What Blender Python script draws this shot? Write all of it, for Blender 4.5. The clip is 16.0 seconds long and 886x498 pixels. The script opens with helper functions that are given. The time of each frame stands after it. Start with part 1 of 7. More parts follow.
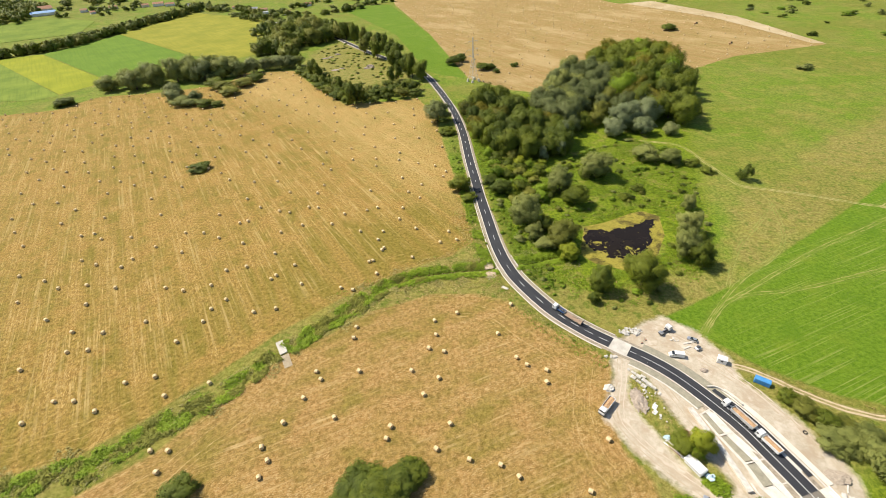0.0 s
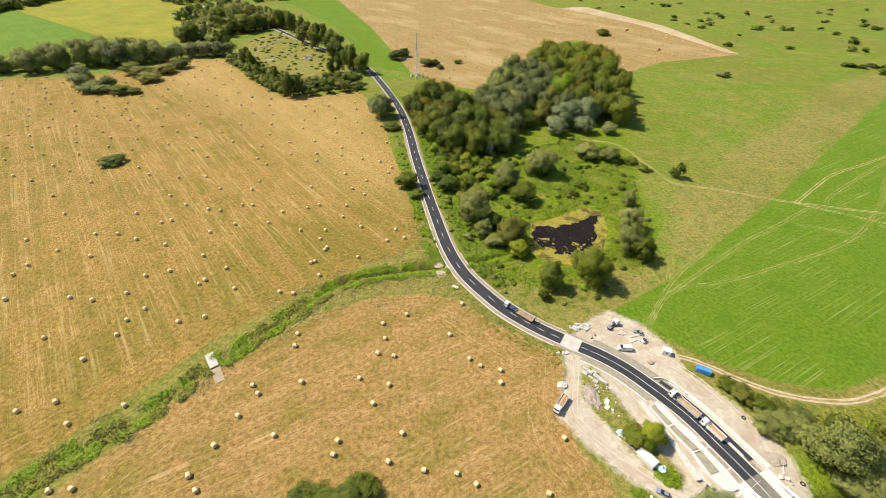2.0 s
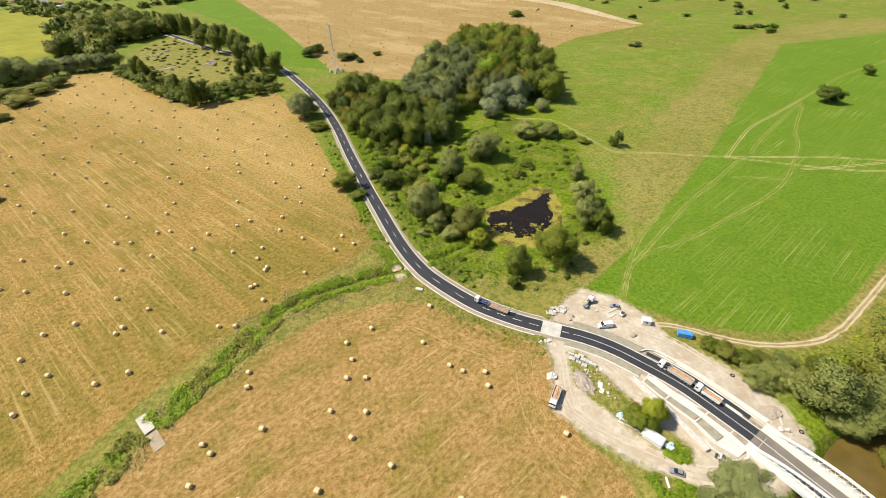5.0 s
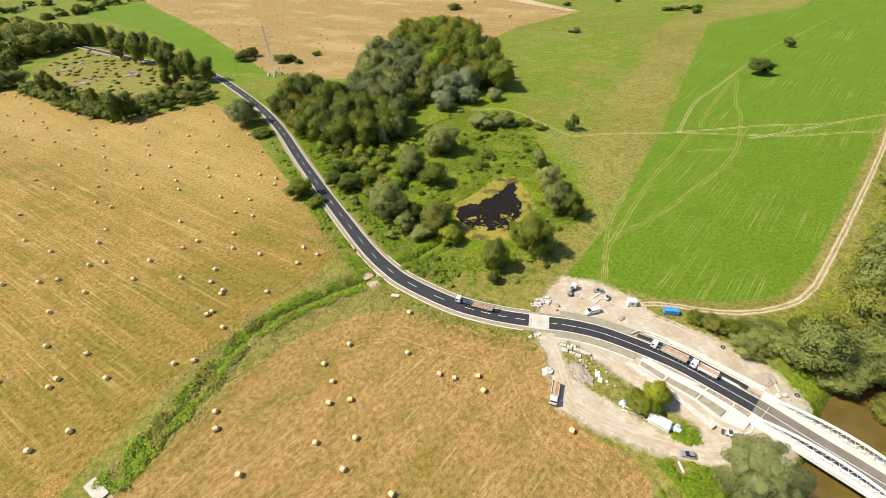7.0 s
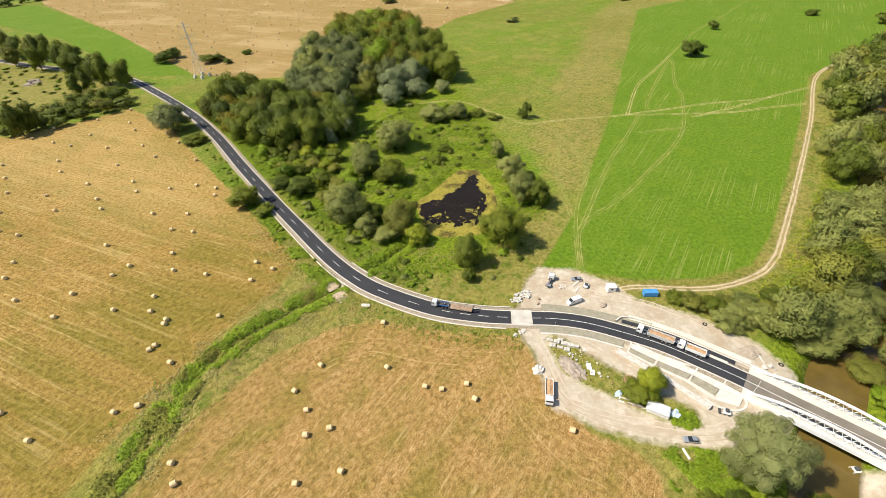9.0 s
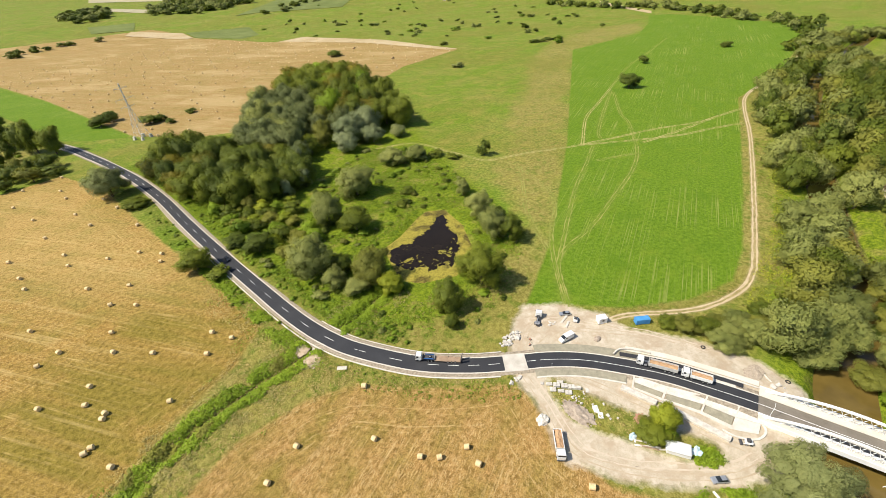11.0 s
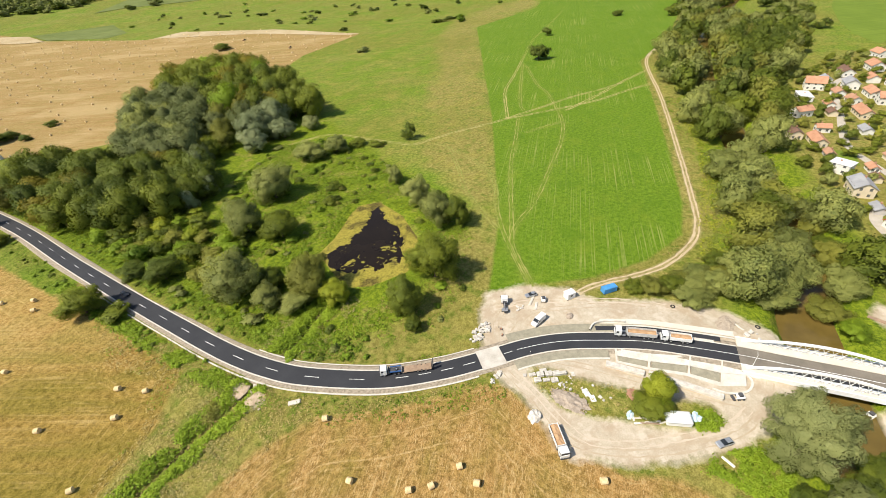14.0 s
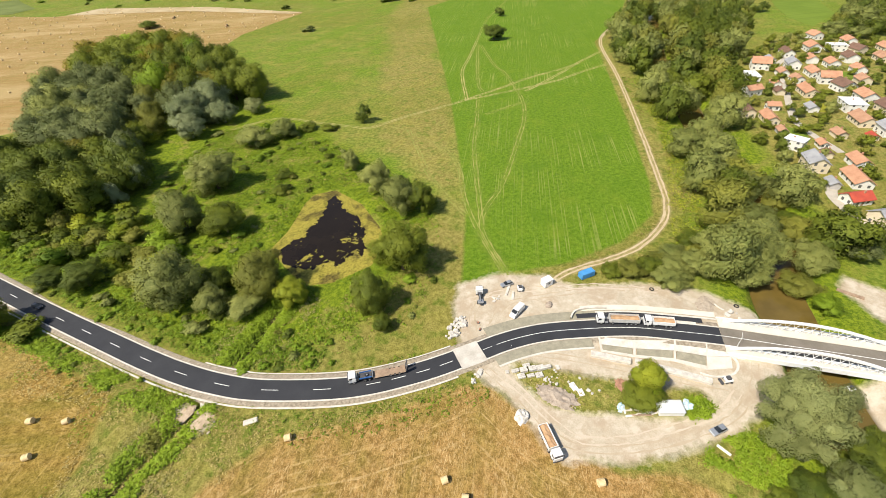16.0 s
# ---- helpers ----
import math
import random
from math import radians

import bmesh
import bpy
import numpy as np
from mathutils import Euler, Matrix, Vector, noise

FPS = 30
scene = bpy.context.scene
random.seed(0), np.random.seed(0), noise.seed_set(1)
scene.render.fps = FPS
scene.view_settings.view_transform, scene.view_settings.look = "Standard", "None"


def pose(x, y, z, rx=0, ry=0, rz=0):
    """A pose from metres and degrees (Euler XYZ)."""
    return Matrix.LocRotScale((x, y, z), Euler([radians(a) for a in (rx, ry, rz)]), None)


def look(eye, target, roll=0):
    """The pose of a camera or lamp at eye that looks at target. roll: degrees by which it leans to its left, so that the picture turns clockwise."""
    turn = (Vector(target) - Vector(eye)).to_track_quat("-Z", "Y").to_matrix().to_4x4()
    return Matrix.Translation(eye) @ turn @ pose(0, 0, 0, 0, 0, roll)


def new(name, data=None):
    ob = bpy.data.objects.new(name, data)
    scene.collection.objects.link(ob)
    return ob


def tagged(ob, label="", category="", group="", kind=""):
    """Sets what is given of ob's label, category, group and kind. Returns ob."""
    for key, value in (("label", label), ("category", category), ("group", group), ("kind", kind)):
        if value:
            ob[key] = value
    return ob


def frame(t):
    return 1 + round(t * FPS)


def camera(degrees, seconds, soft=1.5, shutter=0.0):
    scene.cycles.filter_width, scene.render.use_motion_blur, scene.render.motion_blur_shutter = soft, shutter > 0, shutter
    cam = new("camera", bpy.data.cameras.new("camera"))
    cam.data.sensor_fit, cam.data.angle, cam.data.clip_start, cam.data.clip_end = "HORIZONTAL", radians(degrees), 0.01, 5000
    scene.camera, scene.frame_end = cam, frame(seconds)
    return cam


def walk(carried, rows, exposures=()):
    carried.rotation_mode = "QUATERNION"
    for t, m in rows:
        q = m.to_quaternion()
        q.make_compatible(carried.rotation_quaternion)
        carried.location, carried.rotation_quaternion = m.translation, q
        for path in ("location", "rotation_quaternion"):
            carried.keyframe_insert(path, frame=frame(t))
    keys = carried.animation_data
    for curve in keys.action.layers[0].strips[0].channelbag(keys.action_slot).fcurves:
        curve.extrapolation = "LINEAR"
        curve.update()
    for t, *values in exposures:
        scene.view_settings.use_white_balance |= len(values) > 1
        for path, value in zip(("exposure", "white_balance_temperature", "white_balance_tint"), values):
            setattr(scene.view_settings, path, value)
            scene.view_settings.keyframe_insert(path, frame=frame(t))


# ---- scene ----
cam = camera(92.5, 16.0, soft=0.65)
PATH = [
    (0, (-1.35, -3.45, 152.11), (-6.40, 76.50, 92.26), -4),
    (0.5, (-1.77, -1.82, 151.08), (-3.32, 78.08, 90.97), -1.1),
    (1, (-2.50, -0.15, 149.74), (-1.30, 79.72, 89.57), -1.3),
    (1.5, (-2.96, 1.78, 148.23), (1.94, 81.40, 87.92), -0.1),
    (2, (-3.29, 3.85, 146.65), (4.61, 83.13, 86.21), 0.7),
    (2.5, (-4.05, 6.08, 145.06), (5.05, 85.18, 84.56), -0.5),
    (3, (-4.87, 8.55, 143.36), (5.58, 87.38, 82.72), -1.8),
    (3.5, (-5.86, 11.30, 142.00), (6.99, 89.58, 81.11), -2),
    (4, (-6.87, 13.95, 140.21), (8.97, 91.62, 79.24), -1.8),
    (4.5, (-7.83, 16.86, 138.49), (10.61, 93.85, 77.40), -1.9),
    (5, (-8.60, 19.87, 136.93), (12.56, 95.94, 75.57), -1.6),
    (7.5, (-13.25, 34.33, 129.04), (19.41, 105.54, 66.88), -3.4),
    (8, (-13.93, 37.59, 127.63), (21.21, 107.32, 65.15), -3.4),
    (8.5, (-14.29, 40.68, 126.13), (23.36, 108.88, 63.43), -3),
    (9, (-14.70, 44.05, 124.46), (25.31, 110.71, 61.56), -2.9),
    (11.5, (-12.95, 59.16, 117.45), (40.50, 123.77, 62.96), -4.96),
    (12, (-12.36, 62.53, 116.04), (43.44, 124.80, 61.18), -5.01),
    (12.5, (-11.77, 65.49, 114.57), (46.08, 125.57, 59.40), -4.77),
    (13, (-10.73, 68.19, 112.99), (48.78, 126.43, 57.61), -6.02),
    (13.5, (-9.76, 70.85, 111.51), (50.89, 126.71, 54.92), -6.32),
    (14, (-8.81, 73.73, 109.63), (52.57, 126.46, 50.87), -6.03),
    (14.5, (-7.56, 76.35, 108.27), (54.18, 126.25, 47.47), -5.61),
    (15, (-6.18, 79.22, 105.98), (56.59, 127.23, 44.69), -5.88),
    (15.5, (-4.52, 81.71, 104.48), (59.48, 127.65, 42.89), -5.17),
    (16, (-2.84, 83.81, 102.87), (62.68, 127.28, 41.09), -4.03),
]
walk(cam, [(t, look(eye, target, roll)) for t, eye, target, roll in PATH])

# ---- light ----
SUN_FROM = Vector((-0.90, 0.42, 0))
SUN_UP = radians(52)
world = bpy.data.worlds.new("world")
scene.world = world
world.use_nodes = True
sky = world.node_tree.nodes.new("ShaderNodeTexSky")
sky.sky_type = "NISHITA"
sky.sun_disc = False
sky.sun_elevation = SUN_UP
sky.sun_rotation = math.atan2(SUN_FROM.x, SUN_FROM.y)
world.node_tree.links.new(sky.outputs[0], world.node_tree.nodes["Background"].inputs[0])
world.node_tree.nodes["Background"].inputs[1].default_value = 0.10
sun = new("sun", bpy.data.lights.new("sun", "SUN"))
sun.data.energy = 4.6
sun.data.angle = radians(0.5)
sun.data.color = (1.0, 0.92, 0.79)
sun_dir = SUN_FROM.normalized() * math.cos(SUN_UP) + Vector((0, 0, math.sin(SUN_UP)))
sun.rotation_euler = sun_dir.to_track_quat("Z", "Y").to_euler()
scene.view_settings.exposure = 0.40


# ---- material tools ----
class Nodes:
    """A small helper to write node trees in short lines."""

    def __init__(self, name, rough=0.85, spec=0.3):
        self.mat = bpy.data.materials.new(name)
        self.mat.use_nodes = True
        self.tree = self.mat.node_tree
        self.bsdf = self.tree.nodes["Principled BSDF"]
        self.bsdf.inputs["Roughness"].default_value = rough
        self.bsdf.inputs["Specular IOR Level"].default_value = spec
        self.pos = self.tree.nodes.new("ShaderNodeNewGeometry").outputs["Position"]
        self.own = self.tree.nodes.new("ShaderNodeTexCoord").outputs["Object"]

    def put(self, socket, value):
        if isinstance(value, bpy.types.NodeSocket):
            self.tree.links.new(value, socket)
        elif isinstance(value, tuple) and len(value) == 3 and socket.type == "RGBA":
            socket.default_value = (*value, 1)
        else:
            socket.default_value = value

    def math(self, op, a, b=0.0, clamp=False):
        n = self.tree.nodes.new("ShaderNodeMath")
        n.operation, n.use_clamp = op, clamp
        self.put(n.inputs[0], a)
        self.put(n.inputs[1], b)
        return n.outputs[0]

    def noise(self, scale, detail=3.0, rough=0.55, at=None, stretch=None, turn=0.0):
        n = self.tree.nodes.new("ShaderNodeTexNoise")
        n.inputs["Scale"].default_value = scale
        n.inputs["Detail"].default_value = detail
        n.inputs["Roughness"].default_value = rough
        place = at or self.pos
        if stretch:
            m = self.tree.nodes.new("ShaderNodeMapping")
            m.vector_type = "TEXTURE"
            m.inputs["Rotation"].default_value = (0, 0, turn)
            m.inputs["Scale"].default_value = stretch
            self.tree.links.new(place, m.inputs[0])
            place = m.outputs[0]
        self.tree.links.new(place, n.inputs["Vector"])
        return n.outputs["Fac"]

    def voronoi(self, scale, at=None, feature="F1", out="Distance"):
        n = self.tree.nodes.new("ShaderNodeTexVoronoi")
        n.feature = feature
        n.inputs["Scale"].default_value = scale
        self.tree.links.new(at or self.pos, n.inputs["Vector"])
        return n.outputs[out]

    def span(self, value, low, high, to_low=0.0, to_high=1.0):
        n = self.tree.nodes.new("ShaderNodeMapRange")
        self.put(n.inputs[0], value)
        for k, v in zip((1, 2, 3, 4), (low, high, to_low, to_high)):
            n.inputs[k].default_value = v
        return n.outputs[0]

    def mix(self, fac, a, b, blend="MIX"):
        n = self.tree.nodes.new("ShaderNodeMix")
        n.data_type, n.blend_type = "RGBA", blend
        self.put(n.inputs[0], fac)
        self.put(n.inputs[6], a)
        self.put(n.inputs[7], b)
        return n.outputs[2]

    def attr(self, name):
        n = self.tree.nodes.new("ShaderNodeAttribute")
        n.attribute_name = name
        return n.outputs["Fac"]

    def random(self):
        return self.tree.nodes.new("ShaderNodeObjectInfo").outputs["Random"]

    def island(self):
        return self.tree.nodes.new("ShaderNodeNewGeometry").outputs["Random Per Island"]

    def bump(self, height, strength=0.4, distance=0.05):
        n = self.tree.nodes.new("ShaderNodeBump")
        n.inputs["Strength"].default_value = strength
        n.inputs["Distance"].default_value = distance
        self.tree.links.new(height, n.inputs["Height"])
        self.tree.links.new(n.outputs[0], self.bsdf.inputs["Normal"])

    def done(self, colour, rough=None):
        self.put(self.bsdf.inputs["Base Color"], colour)
        if rough is not None:
            self.put(self.bsdf.inputs["Roughness"], rough)
        return self.mat


def plain(name, light, dark, scale=0.5, fine=6.0, rough=0.8, spec=0.3, metal=0.0, bump=0.2):
    """Two tones broken up at a coarse and a fine scale, with fine relief."""
    n = Nodes(name, rough, spec)
    coarse, grain = n.noise(scale, 4), n.noise(fine, 3)
    fac = n.span(n.math("ADD", n.math("MULTIPLY", coarse, 0.65), n.math("MULTIPLY", grain, 0.35)), 0.35, 0.65)
    n.bsdf.inputs["Metallic"].default_value = metal
    if bump:
        n.bump(grain, bump, 0.02)
    return n.done(n.mix(fac, dark, light))


def leaf(name, light, dark):
    """Foliage: each tree, each part of a crown and, least, each leaf clump with a tone of its own."""
    n = Nodes(name, 0.65, 0.22)
    tone = n.math("ADD", n.math("MULTIPLY", n.island(), 0.08), n.math("MULTIPLY", n.random(), 0.54))
    stand = n.span(n.noise(0.045, 2, 0.5), 0.35, 0.65, 0.0, 0.3)
    patch = n.span(n.noise(0.33, 3, 0.6), 0.35, 0.65, -0.24, 0.24)
    fac = n.math("ADD", n.math("ADD", tone, stand), patch, True)
    colour = n.mix(fac, dark, light)
    n.put(n.bsdf.inputs["Base Color"], colour)
    glow = n.tree.nodes.new("ShaderNodeBsdfTranslucent")
    n.put(glow.inputs[0], colour)
    both = n.tree.nodes.new("ShaderNodeMixShader")
    both.inputs[0].default_value = 0.18
    n.tree.links.new(n.bsdf.outputs[0], both.inputs[1])
    n.tree.links.new(glow.outputs[0], both.inputs[2])
    n.tree.links.new(both.outputs[0], n.tree.nodes["Material Output"].inputs[0])
    return n.mat


# ---- materials ----
def inside_dry(n, mid):
    """How much drier the grass is on the strips that stay unmown."""
    place = n.math("ADD", n.attr("dry"), n.math("MULTIPLY", n.math("SUBTRACT", mid, 0.5), 26.0))
    return n.span(place, -16.0, 12.0, 0.0, 0.27)


def ground_material():
    n = Nodes("ground_cover", 0.95, 0.15)
    big, mid, fine, tiny = n.noise(0.018, 4), n.noise(0.085, 5, 0.6), n.noise(0.55, 5, 0.68), n.noise(2.6, 3, 0.7)
    edge = n.math("ADD", n.math("MULTIPLY", n.math("SUBTRACT", mid, 0.5), 7.0), n.math("MULTIPLY", n.math("SUBTRACT", fine, 0.5), 6.0))

    def inside(name, soft, wobble=1.0):
        return n.span(n.math("ADD", n.attr(name), n.math("MULTIPLY", edge, wobble)), -soft, soft)

    def wisps(turn, wide=0.34, long=3.6):
        a = n.noise(1.0, 3, 0.62, stretch=(wide, long, 1), turn=turn + 0.16)
        b = n.noise(1.1, 3, 0.62, stretch=(wide, long, 1), turn=turn - 0.22)
        return n.math("MAXIMUM", a, b)

    grain = n.math("ADD", n.math("MULTIPLY", fine, 0.55), n.math("MULTIPLY", tiny, 0.45))
    tufts = n.span(grain, 0.42, 0.58)
    litter = wisps(0.2, 0.4, 1.6)
    # rough grass: green broken by dry, straw-coloured patches
    green = n.mix(tufts, (0.082, 0.142, 0.008), (0.205, 0.285, 0.024))
    dry = n.mix(tufts, (0.165, 0.142, 0.030), (0.34, 0.295, 0.085))
    dryness = n.math("ADD", n.math("ADD", n.math("MULTIPLY", big, 0.55), n.math("MULTIPLY", mid, 0.25)), n.math("MULTIPLY", fine, 0.2))
    dryness = n.math("ADD", dryness, inside_dry(n, mid))
    rough_grass = n.mix(n.span(dryness, 0.45, 0.68), green, dry)
    rough_grass = n.mix(n.span(litter, 0.61, 0.74, 0, 0.3), rough_grass, (0.40, 0.34, 0.12))
    rough_grass = n.mix(n.span(n.noise(0.0075, 5, 0.68), 0.45, 0.60, 0, 0.6), rough_grass, n.mix(tufts, (0.12, 0.125, 0.014), (0.245, 0.225, 0.045)))
    spots = n.noise(0.17, 5, 0.68)
    rough_grass = n.mix(n.span(spots, 0.50, 0.60, 0, 0.65), rough_grass, n.mix(tufts, (0.065, 0.11, 0.008), (0.15, 0.205, 0.02)))
    rough_grass = n.mix(n.span(n.noise(0.055, 5, 0.72), 0.52, 0.62, 0, 0.6), rough_grass, n.mix(tufts, (0.19, 0.165, 0.03), (0.36, 0.32, 0.075)))
    # lush growth round the pond, in the ditch and under the trees
    lush = n.mix(tufts, (0.065, 0.110, 0.005), (0.225, 0.28, 0.016))
    lush = n.mix(n.span(mid, 0.54, 0.68, 0, 0.8), lush, dry)
    colour = n.mix(inside("lush", 5.0, 1.3), rough_grass, lush)

    # mown stubble with windrows, loose straw and green regrowth
    def stubble(turn, tone, edge_name):
        # inner rows run straight; within a headland the swaths follow the field's edge
        rows = n.noise(1.0, 3, 0.65, stretch=(0.9, 34, 1), turn=turn)
        bands = n.noise(1.0, 3, 0.5, stretch=(7, 80, 1), turn=turn)
        away = n.math("ADD", n.attr(edge_name), n.math("MULTIPLY", n.math("SUBTRACT", mid, 0.5), 3.0))
        ring = n.tree.nodes.new("ShaderNodeTexNoise")
        ring.noise_dimensions = "1D"
        ring.inputs["Scale"].default_value = 0.95
        ring.inputs["Detail"].default_value = 2.0
        n.tree.links.new(away, ring.inputs["W"])
        head = n.span(away, 12.0, 20.0, 1.0, 0.0)
        swath = n.mix(head, rows, n.math("ADD", n.math("MULTIPLY", ring.outputs[0], 0.8), n.math("MULTIPLY", fine, 0.2)))
        straw = wisps(turn, 0.33, 2.2)
        base = n.mix(n.span(grain, 0.42, 0.58), tone[0], tone[1])
        base = n.mix(n.span(n.noise(0.030, 3, 0.6), 0.40, 0.62, 0, 0.5), base, n.mix(n.span(grain, 0.42, 0.58), tone[5], tone[1]))
        lots = n.math("ADD", n.math("ADD", n.math("MULTIPLY", mid, 0.6), n.math("MULTIPLY", big, 0.4)), n.span(n.attr("regrowth"), -12, 12, 0, 0.13))
        regrown = n.math("MULTIPLY", n.span(lots, 0.41, 0.57), n.span(bands, 0.62, 0.40, 0.35, 0.95))
        base = n.mix(regrown, base, n.mix(tufts, tone[3], tone[4]))
        base = n.mix(n.math("MULTIPLY", n.span(n.math("ADD", n.attr("strawy"), n.math("MULTIPLY", n.math("SUBTRACT", mid, 0.5), 60.0)), -22.0, 22.0), n.span(grain, 0.40, 0.60, 0.08, 0.42)), base, tone[2])
        row = n.math("MULTIPLY", n.span(swath, 0.53, 0.67, 0, 0.78), n.span(n.noise(0.22, 4, 0.65), 0.40, 0.62, 0.1, 1.0))
        row = n.math("MULTIPLY", row, n.span(n.noise(0.011, 2, 0.5), 0.42, 0.58, 0.35, 1.0))
        base = n.mix(row, base, tone[2])
        loose = n.math("MULTIPLY", n.span(straw, 0.585, 0.635), n.span(bands, 0.36, 0.62, 0.2, 0.85))
        return n.mix(n.math("MULTIPLY", loose, n.span(lots, 0.44, 0.62, 1.0, 0.3)), base, tone[2])

    tone_a = ((0.175, 0.100, 0.020), (0.42, 0.265, 0.072), (0.60, 0.43, 0.17), (0.125, 0.100, 0.012), (0.275, 0.21, 0.038), (0.22, 0.125, 0.024))
    tone_b = ((0.20, 0.115, 0.030), (0.45, 0.274, 0.098), (0.56, 0.40, 0.18), (0.14, 0.108, 0.018), (0.30, 0.225, 0.05), (0.25, 0.14, 0.036))
    # far stubble: distance haze put into the colour as paler, duller tones
    tone_c = ((0.24, 0.155, 0.052), (0.42, 0.29, 0.118), (0.56, 0.425, 0.22), (0.20, 0.155, 0.036), (0.33, 0.25, 0.08), (0.29, 0.165, 0.05))
    north_rows = n.math("MULTIPLY", n.span(n.noise(1.0, 3, 0.6, stretch=(1.9, 110, 1), turn=0.60), 0.55, 0.66), n.span(n.attr("stubble"), 10, 22))
    north_rows = n.math("MULTIPLY", north_rows, n.span(n.noise(0.05, 4, 0.65), 0.40, 0.58, 0.1, 0.42))
    colour = n.mix(inside("stubble", 1.0, 0.5), colour, n.mix(north_rows, stubble(0.60, tone_a, "stubble"), (0.55, 0.41, 0.17)))
    far_rows = n.span(n.noise(1.0, 3, 0.6, stretch=(3.4, 150, 1), turn=0.54), 0.44, 0.60)
    far_stubble = n.mix(n.math("MULTIPLY", far_rows, 0.55), stubble(0.54, tone_c, "stubble_far"), (0.30, 0.185, 0.06))
    far_stubble = n.mix(n.span(n.noise(0.02, 4, 0.65, stretch=(1, 3, 1), turn=0.54), 0.52, 0.64, 0, 0.5), far_stubble, (0.50, 0.37, 0.18))
    colour = n.mix(inside("stubble_far", 1.0, 0.5), colour, far_stubble)
    colour = n.mix(inside("stubble_south", 1.0, 0.5), colour, stubble(-1.16, tone_b, "stubble_south"))
    # fresh green hay meadow with faint mowing lines
    lines = n.noise(1.0, 2, 0.5, stretch=(0.62, 110, 1), turn=-1.17)
    hay = n.mix(tufts, (0.075, 0.145, 0.006), (0.155, 0.245, 0.016))
    hay = n.mix(n.math("MULTIPLY", n.span(lines, 0.56, 0.66, 0, 0.8), n.span(n.noise(0.022, 3, 0.6), 0.44, 0.58, 0.1, 1.0)), hay, (0.27, 0.30, 0.07))
    hay = n.mix(n.span(n.noise(0.05, 3, 0.5), 0.60, 0.68, 0, 0.5), hay, (0.085, 0.165, 0.008))
    hay = n.mix(n.span(mid, 0.52, 0.72, 0, 0.4), hay, (0.19, 0.245, 0.02))
    colour = n.mix(inside("meadow", 0.8, 0.25), colour, hay)
    # worn tracks and the gravelled yard
    sand = n.mix(tufts, (0.33, 0.245, 0.12), (0.50, 0.39, 0.22))
    colour = n.mix(n.math("MULTIPLY", inside("worn", 1.6, 0.3), 0.14), colour, (0.36, 0.30, 0.09))
    colour = n.mix(n.math("MULTIPLY", inside("track", 0.8, 0.2), 0.6), colour, sand)
    pale = n.mix(n.span(grain, 0.38, 0.62), (0.42, 0.355, 0.26), (0.55, 0.475, 0.36))
    pale = n.mix(n.span(n.noise(0.13, 5, 0.65), 0.46, 0.60, 0, 0.65), pale, (0.40, 0.305, 0.205))
    pale = n.mix(n.span(n.noise(0.22, 4, 0.6), 0.52, 0.66, 0, 0.6), pale, (0.64, 0.57, 0.46))
    colour = n.mix(inside("yard", 1.3, 0.7), colour, pale)
    mud = n.mix(n.span(fine, 0.4, 0.6), (0.05, 0.036, 0.018), (0.14, 0.105, 0.05))
    colour = n.mix(inside("mud", 0.5, 0.12), colour, mud)
    relief = n.math("ADD", n.math("MULTIPLY", fine, 0.7), n.math("MULTIPLY", tiny, 0.3))
    n.bump(n.math("MULTIPLY", relief, n.span(inside("yard", 0.6, 0.3), 0, 1, 1.0, 0.22)), 1.0, 0.7)
    return n.done(colour)


def water_material(name, colour, rough):
    n = Nodes(name, rough, 0.3 if colour[0] > 0.05 else 0.16)
    n.bump(n.noise(0.8, 3), 0.06, 0.05)
    return n.done(n.mix(n.span(n.noise(0.12, 3), 0.35, 0.65), colour, tuple(c * 1.35 for c in colour)))


M_GROUND = ground_material()
M_POND = water_material("pond_water", (0.0135, 0.0095, 0.006), 0.12)
M_RIVER = water_material("river_water", (0.115, 0.080, 0.020), 0.14)
def algae_material():
    n = Nodes("algae", 0.9, 0.2)
    a, b = n.noise(0.22, 5, 0.65), n.noise(1.3, 4, 0.7)
    colour = n.mix(n.span(b, 0.38, 0.62), (0.20, 0.17, 0.024), (0.36, 0.305, 0.055))
    colour = n.mix(n.span(a, 0.54, 0.64, 0, 0.7), colour, n.mix(n.span(b, 0.4, 0.6), (0.05, 0.05, 0.01), (0.20, 0.19, 0.022)))
    sunk = n.span(n.noise(0.085, 4, 0.6), 0.50, 0.60, 0, 0.85)
    colour = n.mix(sunk, colour, n.mix(n.span(b, 0.4, 0.6), (0.035, 0.028, 0.010), (0.13, 0.10, 0.025)))
    return n.done(colour)


M_ALGAE = algae_material()
M_ASPHALT = plain("asphalt", (0.042, 0.043, 0.047), (0.028, 0.029, 0.033), 0.15, 5.0, 0.75, 0.35)
M_OLD_ASPHALT = plain("grey_deck_asphalt", (0.235, 0.205, 0.165), (0.16, 0.14, 0.11), 0.2, 5.0, 0.85)
M_PAINT = plain("white_road_paint", (0.85, 0.85, 0.82), (0.72, 0.72, 0.68), 1.0, 8.0, 0.6)
M_CONCRETE = plain("pale_concrete", (0.70, 0.655, 0.575), (0.52, 0.475, 0.40), 0.4, 4.0, 0.85)
M_EARTH = plain("pinkish_earth", (0.56, 0.44, 0.31), (0.38, 0.28, 0.18), 0.7, 4.0, 0.95, bump=0.5)
M_RUBBLE = plain("stone_shoulder", (0.43, 0.365, 0.275), (0.20, 0.165, 0.115), 1.3, 3.0, 0.95, bump=0.6)
